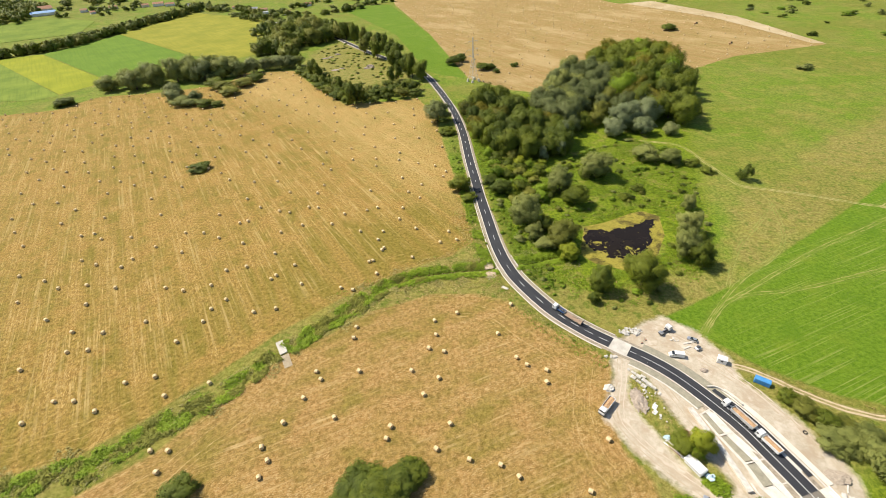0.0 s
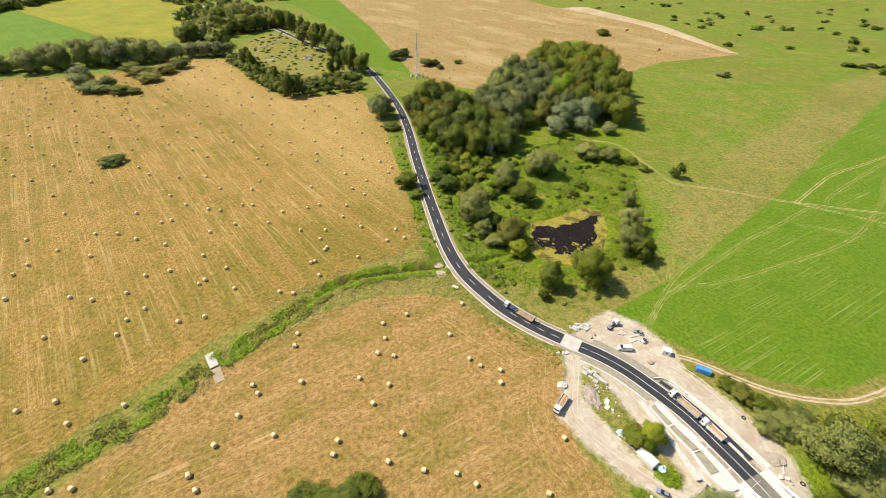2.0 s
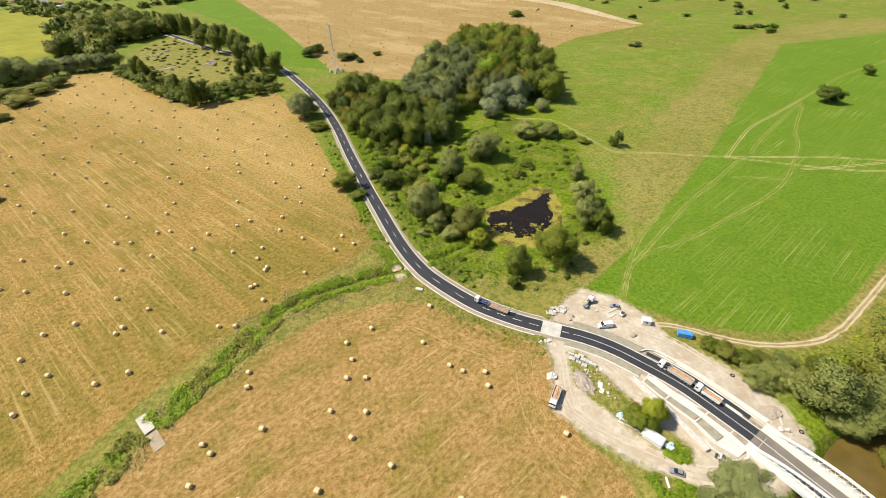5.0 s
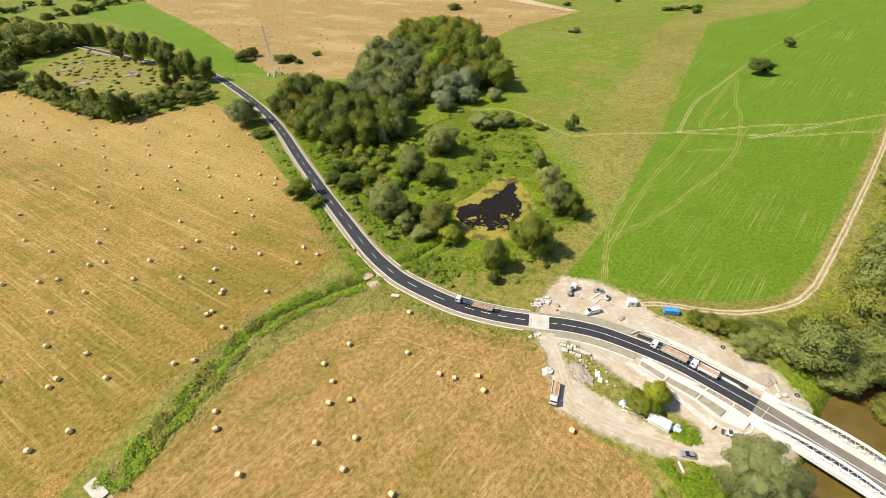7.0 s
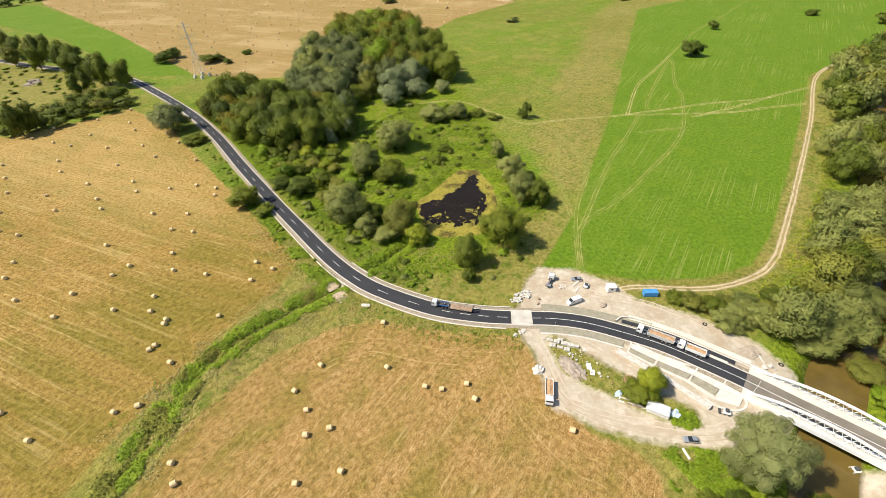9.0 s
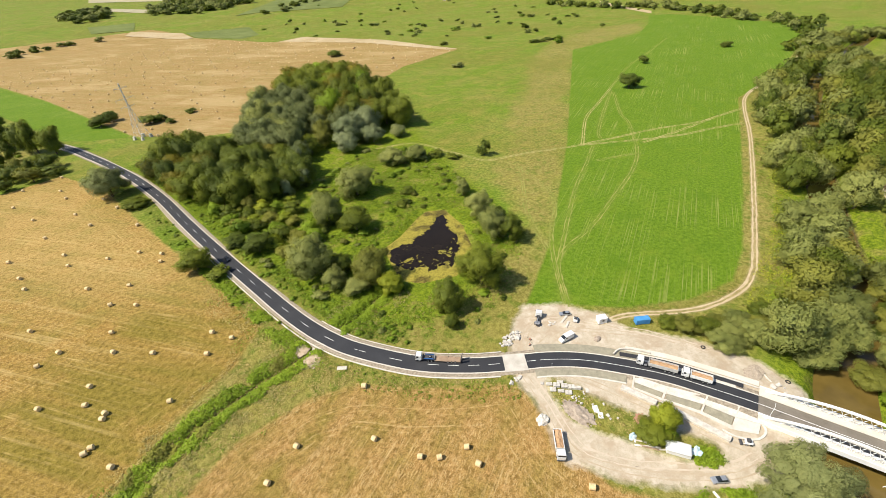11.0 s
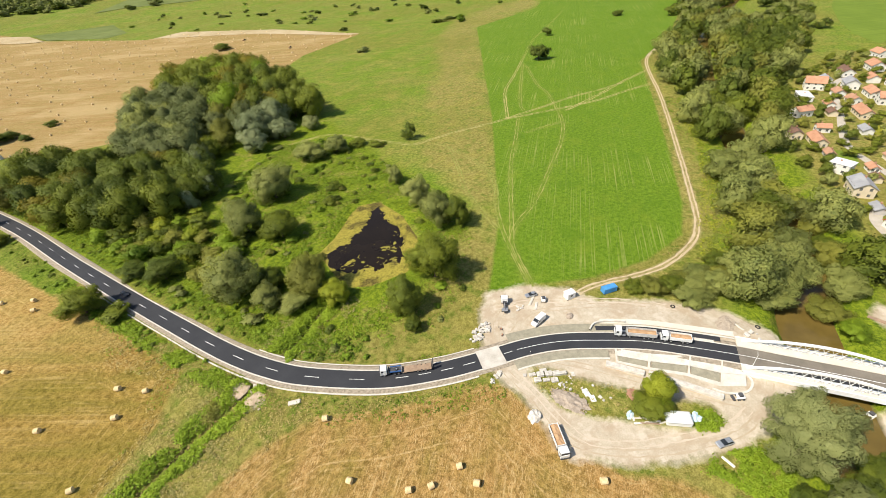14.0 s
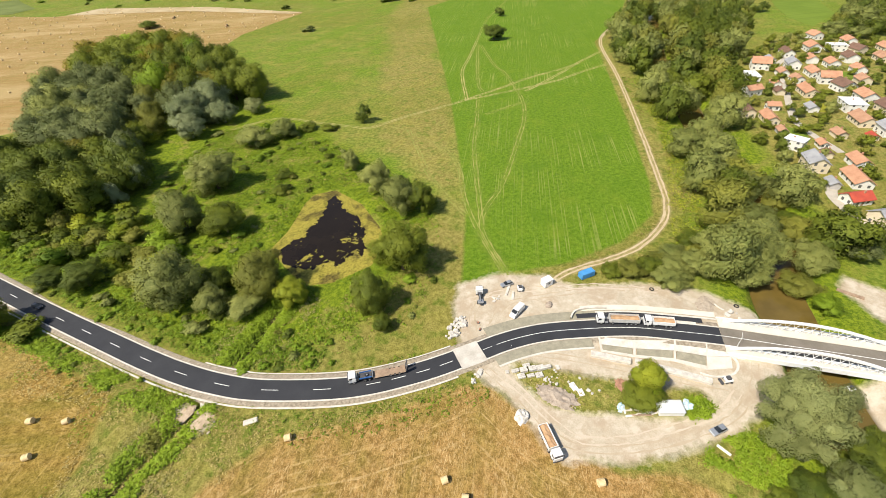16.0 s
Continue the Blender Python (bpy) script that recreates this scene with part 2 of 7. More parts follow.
M_BARK = plain("bark", (0.14, 0.10, 0.07), (0.07, 0.05, 0.035), 1.0, 7.0, 0.95)
M_STRAW = plain("baled_straw", (0.84, 0.67, 0.385), (0.58, 0.43, 0.21), 1.5, 9.0, 0.95, bump=0.5)
L_DARK = leaf("dark_leaves", (0.19, 0.225, 0.028), (0.065, 0.095, 0.012))
L_MID = leaf("green_leaves", (0.22, 0.25, 0.023), (0.075, 0.105, 0.011))
L_WILLOW = leaf("grey_willow_leaves", (0.37, 0.385, 0.10), (0.155, 0.18, 0.042))
L_SALLOW = leaf("sallow_leaves", (0.33, 0.35, 0.125), (0.13, 0.155, 0.045))
L_OLIVE = leaf("olive_leaves", (0.325, 0.32, 0.05), (0.15, 0.16, 0.025))
L_LIGHT = leaf("yellow_green_leaves", (0.40, 0.42, 0.03), (0.21, 0.26, 0.02))
L_BLUE = leaf("silver_poplar_leaves", (0.34, 0.375, 0.175), (0.17, 0.205, 0.085))
L_POPLAR = leaf("grey_poplar_leaves", (0.215, 0.24, 0.078), (0.105, 0.13, 0.038))
L_RUSTY = leaf("browning_leaves", (0.28, 0.23, 0.020), (0.09, 0.105, 0.011))
L_WEED = leaf("rank_weeds", (0.285, 0.385, 0.024), (0.12, 0.195, 0.011))
L_REED = leaf("dry_reeds", (0.41, 0.36, 0.13), (0.25, 0.235, 0.06))
L_DRY = leaf("dry_weeds", (0.50, 0.405, 0.15), (0.31, 0.235, 0.075))


# ---- mesh tools ----
def mesh_from(name, verts, faces, mats, idx=None, smooth=False):
    me = bpy.data.meshes.new(name)
    me.from_pydata(verts, [], faces)
    for m in mats if isinstance(mats, (list, tuple)) else [mats]:
        me.materials.append(m)
    if idx is not None:
        me.polygons.foreach_set("material_index", idx)
    if smooth:
        me.polygons.foreach_set("use_smooth", [True] * len(faces))
    me.update()
    return me


def thing(name, label, category, place=(0, 0, 0), turn=0.0, group="", scale=1.0):
    ob = new(name)
    ob.empty_display_size = 0.2
    ob.matrix_world = Matrix.LocRotScale(place, Euler((0, 0, turn)), Vector((scale,) * 3))
    return tagged(ob, label, category, group)


def part(name, bm, material, parent, label=""):
    """Links a bmesh as one mesh object under a thing or a part."""
    me = bpy.data.meshes.new(name)
    bm.to_mesh(me)
    bm.free()
    me.materials.append(material)
    ob = new(name, me)
    ob.parent = parent
    return tagged(ob, label)


def child(name, me, parent, m=None, label=""):
    ob = new(name, me)
    ob.parent = parent
    if m is not None:
        ob.matrix_basis = m
    return tagged(ob, label)


def box(bm, x0, x1, y0, y1, z0, z1, bevel=0.0, taper=0.0):
    """A box, its edges rounded, its top drawn in by taper."""
    vs = [bm.verts.new((x, y, z)) for z in (z0, z1) for x, y in ((x0, y0), (x1, y0), (x1, y1), (x0, y1))]
    if taper:
        for v in vs[4:]:
            v.co.x += taper if v.co.x == min(x0, x1) else -taper
            v.co.y += taper if v.co.y == min(y0, y1) else -taper
    fs = [bm.faces.new([vs[i] for i in q]) for q in ((3, 2, 1, 0), (4, 5, 6, 7), (0, 1, 5, 4), (1, 2, 6, 5), (2, 3, 7, 6), (3, 0, 4, 7))]
    if bevel:
        edges = list({e for f in fs for e in f.edges})
        bmesh.ops.bevel(bm, geom=edges, offset=bevel, segments=1, affect="EDGES")
    return bm


def boxed(*args, **kw):
    return box(bmesh.new(), *args, **kw)


def tube(bm, a, b, r, r2=None, n=8):
    a, b = Vector(a), Vector(b)
    d = b - a
    m = Matrix.Translation((a + b) / 2) @ d.to_track_quat("Z", "Y").to_matrix().to_4x4()
    bmesh.ops.create_cone(bm, cap_ends=True, segments=n, radius1=r, radius2=r if r2 is None else r2, depth=d.length, matrix=m)
    return bm


def smooth_line(points, step):
    """A Catmull-Rom line through the points, at even steps."""
    p = np.array(points, float)
    p = np.vstack([2 * p[0] - p[1], p, 2 * p[-1] - p[-2]])
    out = []
    for a, b, c, d in zip(p, p[1:], p[2:], p[3:]):
        for t in np.linspace(0, 1, 24, endpoint=False):
            out.append(0.5 * (2 * b + (c - a) * t + (2 * a - 5 * b + 4 * c - d) * t * t + (3 * b - a - 3 * c + d) * t**3))
    out.append(p[-2])
    out = np.array(out)
    run = np.r_[0, np.cumsum(np.linalg.norm(np.diff(out, axis=0), axis=1))]
    at = np.arange(0, run[-1], step)
    return np.stack([np.interp(at, run, out[:, k]) for k in range(out.shape[1])], 1)


def sides(line):
    d = np.gradient(line[:, :2], axis=0)
    d /= np.linalg.norm(d, axis=1)[:, None]
    return np.stack([d[:, 1], -d[:, 0]], 1)


def ribbon(name, line, profile, mats, idx=None, height=None, wobble=0.0, seed=0):
    """Sweeps a profile of (offset to the right, z) along a line."""
    n = sides(line)
    rng = np.random.default_rng(seed)
    k = len(profile)
    verts, faces, ids = [], [], []
    for i, (p, s) in enumerate(zip(line, n)):
        for j, (o, z) in enumerate(profile):
            w = rng.normal(0, wobble) if wobble and j in (0, k - 1) else 0
            x, y = p[0] + s[0] * (o + w), p[1] + s[1] * (o + w)
            verts.append((x, y, z + (height(p[0], p[1]) if height else 0)))
    for i in range(len(line) - 1):
        for j in range(k - 1):
            a = i * k + j
            faces.append((a, a + 1, a + k + 1, a + k))
            ids.append(idx[j] if idx else 0)
    return mesh_from(name, verts, faces, mats, ids)


# ---- plan ----
ROAD = [(-260, 930), (-150, 750), (-95, 672), (-50, 598), (-26, 520), (-9, 447), (0.2, 385), (4.9, 325), (8.1, 290), (11.4, 257), (14.9, 226.3), (16.7, 211), (18.9, 196.6), (22.1, 182.8), (27.4, 168.6),
        (40, 147.5), (53, 133.5), (66, 123), (76, 115.5), (84.5, 107), (92, 96), (98.5, 84.5), (103, 72.5), (107.2, 60), (111, 46.5), (115, 33), (119, 18), (127, -14), (136, -50), (150, -110)]
DITCH = [(-400, -30), (-260, 20), (-172, 61), (-141, 73), (-123, 89), (-106.9, 100), (-96, 113), (-85.7, 125.2), (-72.8, 137.8), (-60, 151), (-47, 164.5), (-31, 173.8), (-20, 176.6), (-9.4, 178.0), (-1, 178.9), (9, 179.3), (17, 181.5), (26, 184), (36, 184), (48, 188), (66, 192)]
RIVER = [(900, 180), (600, 165), (443, 137), (399, 125), (354, 112), (303, 93), (240, 71), (187, 50), (160, 46), (143, 46), (127, 42), (112, 37), (94, 31), (70, 18), (40, -8), (0, -60), (-60, -150)]
TRACK = [(96, 118), (105, 113), (116, 108.5), (138, 92), (160, 85.5), (175, 86), (192, 90.7), (251, 111.5), (347, 147), (448, 187), (520, 193), (590, 192), (760, 230)]
WAYS = [[(150, 345), (178, 332), (184, 301), (188, 272), (191, 261), (207, 254), (224, 247), (242, 237), (257, 230), (293, 217), (318, 209), (349, 193), (372, 184)],
        [(257, 230), (286, 209), (322, 186), (349, 175), (377, 162)],
        [(291, 198), (318, 193), (349, 188), (375, 185), (416, 177)],
        [(258, 228), (316, 264), (358, 280), (420, 304)]]
FAINT_WAYS = [[(420, 304), (516, 341), (590, 360), (732, 400)], [(103, 128), (124, 150), (142, 166), (167, 183), (180, 196), (188, 211), (196, 234), (198, 251)], [(279, 226), (290, 235), (330, 257), (410, 298)],
              [(401, 290), (345, 249), (327, 231), (293, 206), (268, 190), (240, 178), (202, 167), (164, 157), (129, 151), (104, 128)], [(263, 222), (231, 206), (191, 187), (129, 151)],
              [(270, 191), (252, 199), (238, 205)], [(198, 236), (173, 211), (157, 196), (145, 181), (130, 158)]]
PATHS = WAYS + FAINT_WAYS
FIELD_NORTH = [(-571, 505), (-507, 516), (-485, 565), (-414, 570), (-322, 593), (-322, 651), (-245, 652), (-186, 557), (-133, 482), (-88, 485), (-50, 492), (-28, 436), (-11, 316), (1, 244), (5, 207), (-9, 193), (-34, 182),
               (-68, 158), (-93, 136), (-113, 112), (-134, 90), (-150, 76), (-185, 64), (-265, 28), (-420, -10), (-800, 60)]
FIELD_SOUTH = [(-67, 134), (-49, 149), (-20, 160), (3, 160), (20, 154), (32, 140), (44, 129), (56, 120), (60, 113), (53, 90), (54, 76), (59, 67), (60, 58), (53, 49), (42, 28), (0, -60), (-160, -100), (-380, -60), (-250, 12), (-170, 52), (-140, 62), (-122, 76), (-102, 100), (-84, 124)]
FIELD_FAR = [(-250, 1800), (-166, 1300), (-54, 876), (11, 562), (59, 504), (92, 488), (265, 537), (360, 601), (503, 638), (503, 871), (440, 1112), (362, 1092), (280, 1437), (282, 1563), (176, 1735), (72, 1774)]
MEADOW = [(92, 140), (118, 153), (141, 165), (256, 240), (578, 466), (652, 463), (752, 458), (869, 504), (1030, 590), (935, 262), (541, 192), (446, 192), (346, 153), (251, 117), (193, 96), (166, 90), (141, 97), (119, 112), (110, 122), (103, 130)]
WEDGE = [(-330, 1330), (-185, 1330), (-56, 876), (9, 562), (-30, 590), (-45, 610), (-121, 895)]
YARD = [(62, 121), (68, 127), (82, 138), (91, 141), (103, 131), (110, 115), (109, 104), (120, 88), (127, 66), (123, 52), (112, 46), (97, 44), (86, 50), (76, 55), (66, 65), (56, 76), (50, 88), (50.5, 93), (57, 103), (60, 112)]
ISLAND = [(69, 112), (63.5, 104), (62, 97), (64, 88), (68, 79.5), (73, 70), (83, 60), (85, 64), (82, 72), (78, 83), (74, 98), (72, 108)]
POND = [(76, 217), (88, 214.5), (103, 218.5), (115, 225), (119.5, 225), (113, 215), (109, 202), (105, 195.5), (99, 190), (93, 184.5), (86, 183), (79, 188), (73.5, 195), (70.5, 207)]
POND_RIM = [(73, 221.5), (86, 225), (106, 235), (116, 237), (125, 229), (121, 207), (110, 188), (101, 178.5), (86, 173.5), (70, 180.5), (62.5, 190), (66, 203)]
SHORE_SOUTH = [(97, 26), (108, 28), (122, 14), (122, -12), (100, -4), (92, 14)]
SHORE_EAST = [(127, 12), (138, 21), (147, 30), (156, 28), (150, 12), (135, 0)]
HAMLET = [(196, 24), (240, 48), (300, 72), (380, 96), (440, 66), (520, 44), (540, -20), (430, -40), (330, -20), (250, 0), (190, 4)]
STRAWY = [(-330, 640), (-245, 650), (-133, 482), (-50, 490), (-30, 430), (-10, 310), (-2, 250), (-60, 290), (-120, 380), (-200, 470), (-300, 560)]
PADDOCK = [(-240, 765), (-204, 830), (-150, 735), (-104, 655), (-72, 592), (-100, 536), (-150, 560), (-200, 630), (-228, 690)]
REGROWTH = [(-150, 120), (-100, 150), (-70, 170), (-28, 184), (-8, 196), (2, 212), (-4, 240), (-20, 262), (-50, 250), (-90, 215), (-140, 165)]
DRY_EAST = [(66, 128), (92, 142), (118, 155), (141, 167), (256, 242), (578, 470), (660, 470), (760, 470), (870, 520), (800, 560), (640, 545), (480, 460), (400, 400), (260, 300), (200, 250), (152, 205), (130, 170), (102, 150), (75, 140)]
DRY_BEND = [(40, 158), (58, 140), (66, 130), (92, 142), (112, 156), (122, 168), (108, 172), (88, 164), (66, 158), (52, 164)]
DRY_SOUTH = [(52, 88), (56, 76), (66, 65), (76, 55), (70, 40), (40, 20), (40, 55)]
LUSH = [(8, 320), (30, 180), (60, 158), (90, 160), (130, 175), (150, 215), (175, 290), (215, 400), (150, 470), (60, 490), (-5, 460)]

# village houses: x, y, turn, length, width, height of the eaves, roof, wall
VILLAGE_NEAR = [(259, 40, 1.2, 10, 9, 6.2, "white", 0), (238, 33, 0.25, 13, 10, 6.0, "grey", 1), (266, 28, 0.3, 7, 5, 3.0, "orange", 0), (249, 15.5, 0.3, 12, 8, 4.0, "orange", 0), (230, 18, 0.3, 16, 9, 3.6, "orange", 0), (211, 20, -0.9, 11, 8, 3.6, "red", 0), (197, 12, -0.9, 13, 10, 5.6, "grey", 1),
                (298, 62, 0.35, 11, 8, 4.6, "brown", 1), (313, 49.5, 1.9, 8, 6, 4.2, "orange", 0), (293, 51, 0.3, 16, 8, 4.0, "orange", 1)]
VILLAGE_MID = [(308, 8, 0.3, 17, 10, 4.0, "dull", 1), (330, 11, 0.3, 16, 12, 6.0, "white", 0), (349, 2.5, 0.35, 14, 10, 5.0, "orange", 0), (337, 61, -0.8, 12, 8, 5.5, "orange", 0), (350, 31, 0.3, 18, 9, 4.2, "orange", 1), (365, 12, 0.5, 14, 11, 5.5, "brown", 0), (380, 19, 1.8, 13, 11, 6.0, "orange", 0), (374, 36, 0.4, 10, 8, 4.0, "dull", 0),
               (393, 26, 0.3, 16, 9, 4.6, "orange", 0), (409, 38, 0.2, 14, 10, 5.6, "grey", 0), (401, 58, 1.7, 14, 13, 6.5, "orange", 0), (373, 62, 0.3, 17, 9, 4.0, "white", 0)]
VILLAGE_FAR = [(444, 41, 0.3, 16, 9, 4.5, "brown", 0), (465, 24, 0.3, 16, 11, 5.5, "orange", 0), (471, 8, 1.8, 15, 11, 6.0, "white", 0), (467, -5, 0.6, 14, 10, 5.0, "brown", 1), (332, -6, 0.4, 15, 10, 5.0, "brown", 1), (449, -18, 0.3, 15, 9, 4.5, "dull", 1), (482, -24, 0.3, 15, 9, 4.5, "orange", 1), (393, 85, 0.6, 10, 8, 4.2, "orange", 0), (296, -1, 0.3, 12, 9, 5.5, "grey", 0), (286, 6, 0.3, 6, 5, 2.6, "red", 1), (421, 14, 0.3, 13, 9, 4.6, "orange", 0), (510, 20, 0.5, 14, 10, 5, "orange", 0)]
HOMES = VILLAGE_NEAR + VILLAGE_MID + VILLAGE_FAR


def polygon_distance(px, py, poly):
    """Signed distance to a polygon's edge, positive inside."""
    p = np.array(poly, float)
    q = np.roll(p, -1, axis=0)
    inside = np.zeros(px.shape, bool)
    best = np.full(px.shape, 1e9)
    for (ax, ay), (bx, by) in zip(p, q):
        dx, dy = bx - ax, by - ay
        t = np.clip(((px - ax) * dx + (py - ay) * dy) / (dx * dx + dy * dy), 0, 1)
        best = np.minimum(best, np.hypot(px - ax - t * dx, py - ay - t * dy))
        if ay != by:
            inside ^= ((ay > py) != (by > py)) & (px < (bx - ax) * (py - ay) / (by - ay) + ax)
    return np.where(inside, best, -best)


def line_distance(px, py, line):
    best = np.full(px.shape, 1e9)
    for (ax, ay), (bx, by) in zip(line, line[1:]):
        dx, dy = bx - ax, by - ay
        t = np.clip(((px - ax) * dx + (py - ay) * dy) / (dx * dx + dy * dy), 0, 1)
        best = np.minimum(best, np.hypot(px - ax - t * dx, py - ay - t * dy))
    return best


ROAD_LINE = smooth_line(ROAD, 2.0)
RAMP = [(80, 117), (91, 106), (99.5, 93.5), (105.5, 82), (109, 70), (112, 61), (116, 46)]
DITCH_LINE = smooth_line(DITCH, 5.0)
RIVER_LINE = smooth_line(RIVER, 5.0)
TRACK_LINE = smooth_line(TRACK, 5.0)
PATH_LINES = [smooth_line(p, 6.0) for p in PATHS]


def hill(px, py):
    """The height of the ground, before the road's own bank."""
    px, py = np.asarray(px, float), np.asarray(py, float)
    z = 0.16 * np.sin(px * 0.031 + 1.3) * np.cos(py * 0.027) + 0.08 * np.sin(px * 0.11 + py * 0.07)
    far = np.clip(np.hypot(px, py) - 1500, 0, None)
    z = z + 0.055 * far
    z = z - 1.5 * np.clip((px + 75) / 45, 0.3, 1) * np.exp(-((line_distance(px, py, DITCH_LINE) / 1.9) ** 2))
    k = np.clip((112 - py) / 60, 0, 1) * np.clip((px - 68) / 10, 0, 1)
    z = z + 1.1 * k * k * (3 - 2 * k) * np.clip(1 - (line_distance(px, py, RAMP) - 5) / 7, 0, 1)
    d = line_distance(px, py, RIVER_LINE) - 0.8 * np.exp(-((px - 133) ** 2 + (py - 44) ** 2) / 16 ** 2)
    z = z - 5.2 * (1 - np.clip((d - 5) / 7, 0, 1) ** 2 * (3 - 2 * np.clip((d - 5) / 7, 0, 1)))
    z = z - 1.7 * np.clip((polygon_distance(px, py, POND_RIM) + 1) / 6, 0, 1)
    return z


def ground_height(x, y):
    return float(hill(np.array([x]), np.array([y]))[0])


def axis(parts):
    return np.concatenate([np.arange(a, b, s) for a, b, s in parts])


def build_ground():
    xs = axis([(-4000, -1600, 300), (-1600, -600, 50), (-600, -200, 10), (-200, 200, 2), (200, 460, 4), (460, 800, 12), (800, 1600, 60), (1600, 4001, 300)])
    ys = axis([(-1500, -200, 130), (-200, 20, 10), (20, 300, 2), (300, 520, 4), (520, 800, 10), (800, 1600, 40), (1600, 4600, 250)])
    gx, gy = np.meshgrid(xs, ys)
    px, py = gx.ravel(), gy.ravel()
    z = hill(px, py)
    w, h = len(xs), len(ys)
    i = np.arange(w * h).reshape(h, w)
    faces = np.stack([i[:-1, :-1], i[:-1, 1:], i[1:, 1:], i[1:, :-1]], -1).reshape(-1, 4)
    me = mesh_from("ground", np.stack([px, py, z], 1).tolist(), faces.tolist(), M_GROUND, smooth=True)
    ditch = line_distance(px, py, DITCH_LINE)
    river = line_distance(px, py, RIVER_LINE)
    yard = np.maximum.reduce([np.minimum(polygon_distance(px, py, YARD), -polygon_distance(px, py, ISLAND)), polygon_distance(px, py, SHORE_SOUTH), polygon_distance(px, py, SHORE_EAST), 3.0 - np.hypot(px - 12.6, py - 175.2), 2.4 - np.hypot(px - 11.8, py - 182.6)])
    fields = {
        "stubble": polygon_distance(px, py, FIELD_NORTH),
        "stubble_far": polygon_distance(px, py, FIELD_FAR),
        "stubble_south": polygon_distance(px, py, FIELD_SOUTH),
        "meadow": np.maximum.reduce([polygon_distance(px, py, p) for p in (MEADOW, WEDGE)]),
        "lush": np.maximum(np.maximum(np.minimum(polygon_distance(px, py, LUSH), -polygon_distance(px, py, DRY_BEND)), -1.0 - ditch), 21 - river),
        "dry": np.maximum.reduce([np.minimum(polygon_distance(px, py, DRY_EAST) - 4, 5.0), np.where(px > -40, 24, 12) - ditch, np.where((py > 120) & (py < 300), 17, -30) - line_distance(px, py, ROAD_LINE), polygon_distance(px, py, ISLAND) + 1, polygon_distance(px, py, DRY_SOUTH), polygon_distance(px, py, DRY_BEND) + 10, polygon_distance(px, py, HAMLET), polygon_distance(px, py, PADDOCK) + 4, 5 - line_distance(px, py, TRACK_LINE)]),
        "regrowth": polygon_distance(px, py, REGROWTH),
        "strawy": polygon_distance(px, py, STRAWY),
        "track": 1.5 - line_distance(px, py, TRACK_LINE),
        "worn": 1.6 - np.minimum.reduce([line_distance(px, py, p) for p in PATH_LINES]),
        "yard": yard,
        "mud": np.maximum(np.where(px > -45, 0.7, -2.0) - ditch, 8.0 - river),
    }
    for key, value in fields.items():
        a = me.attributes.new(key, "FLOAT", "POINT")
        a.data.foreach_set("value", np.clip(value, -30, 30).astype(np.float32))
    tagged(new("ground", me), "open farmland of mown stubble, hay meadow and rough grass", "ground", kind="structure")


build_ground()


# ---- far crop parcels ----
def crop_material(name, light, dark, turn):
    n = Nodes(name, 0.95, 0.15)
    rows = n.noise(1.0, 3, 0.6, stretch=(3, 90, 1), turn=turn)
    colour = n.mix(n.span(n.noise(0.02, 4, 0.6), 0.35, 0.65), dark, light)
    colour = n.mix(n.span(rows, 0.45, 0.65, 0, 0.5), colour, tuple(c * 0.86 for c in dark))
    n.bump(n.noise(0.6, 3), 0.6, 0.4)
    return n.done(colour)


def parcel(poly, mat, label, lift=0.25):
    """A field of one crop, with straight edges, lying on the ground."""
    bm = bmesh.new()
    bm.faces.new([bm.verts.new((x, y, 0)) for x, y in poly])
    bmesh.ops.triangulate(bm, faces=bm.faces[:])
    for k in range(5):
        long = [e for e in bm.edges if e.calc_length() > 55]
        if long:
            bmesh.ops.subdivide_edges(bm, edges=long, cuts=1)
            bmesh.ops.triangulate(bm, faces=[f for f in bm.faces if len(f.verts) > 3])
    xs, ys = np.array([v.co.x for v in bm.verts]), np.array([v.co.y for v in bm.verts])
    for v, h in zip(bm.verts, hill(xs, ys)):
        v.co.z = float(h) + min(lift, 0.3) + (0.6 if math.hypot(v.co.x, v.co.y) > 1400 else 0.0)
    bmesh.ops.recalc_face_normals(bm, faces=bm.faces[:])
    if sum(f.normal.z for f in bm.faces) < 0:
        bmesh.ops.reverse_faces(bm, faces=bm.faces[:])
    me = bpy.data.meshes.new("crop_parcel")
    bm.to_mesh(me)
    bm.free()
    me.materials.append(mat)
    tagged(new("crop_parcel", me), label, "crop field", kind="structure")


C_YELLOW = crop_material("yellow_crop", (0.30, 0.31, 0.022), (0.22, 0.25, 0.016), 0.7)
C_OCHRE = crop_material("ochre_crop", (0.31, 0.285, 0.035), (0.22, 0.225, 0.022), 0.7)
C_GREEN = crop_material("green_crop", (0.15, 0.235, 0.022), (0.115, 0.195, 0.016), 0.7)
C_GRASS = crop_material("grass_crop", (0.21, 0.265, 0.035), (0.135, 0.195, 0.022), 0.7)
C_BARE = crop_material("bare_strip", (0.52, 0.42, 0.26), (0.42, 0.32, 0.17), -0.2)
parcel([(-910, 862), (-831, 890), (-550, 664), (-537, 626), (-558, 587)], C_YELLOW, "yellow-green crop field with straight edges")
parcel([(-830, 892), (-795, 1081), (-555, 867), (-478, 794), (-490, 740), (-535, 655), (-549, 667)], C_GREEN, "green crop field between yellow ones")
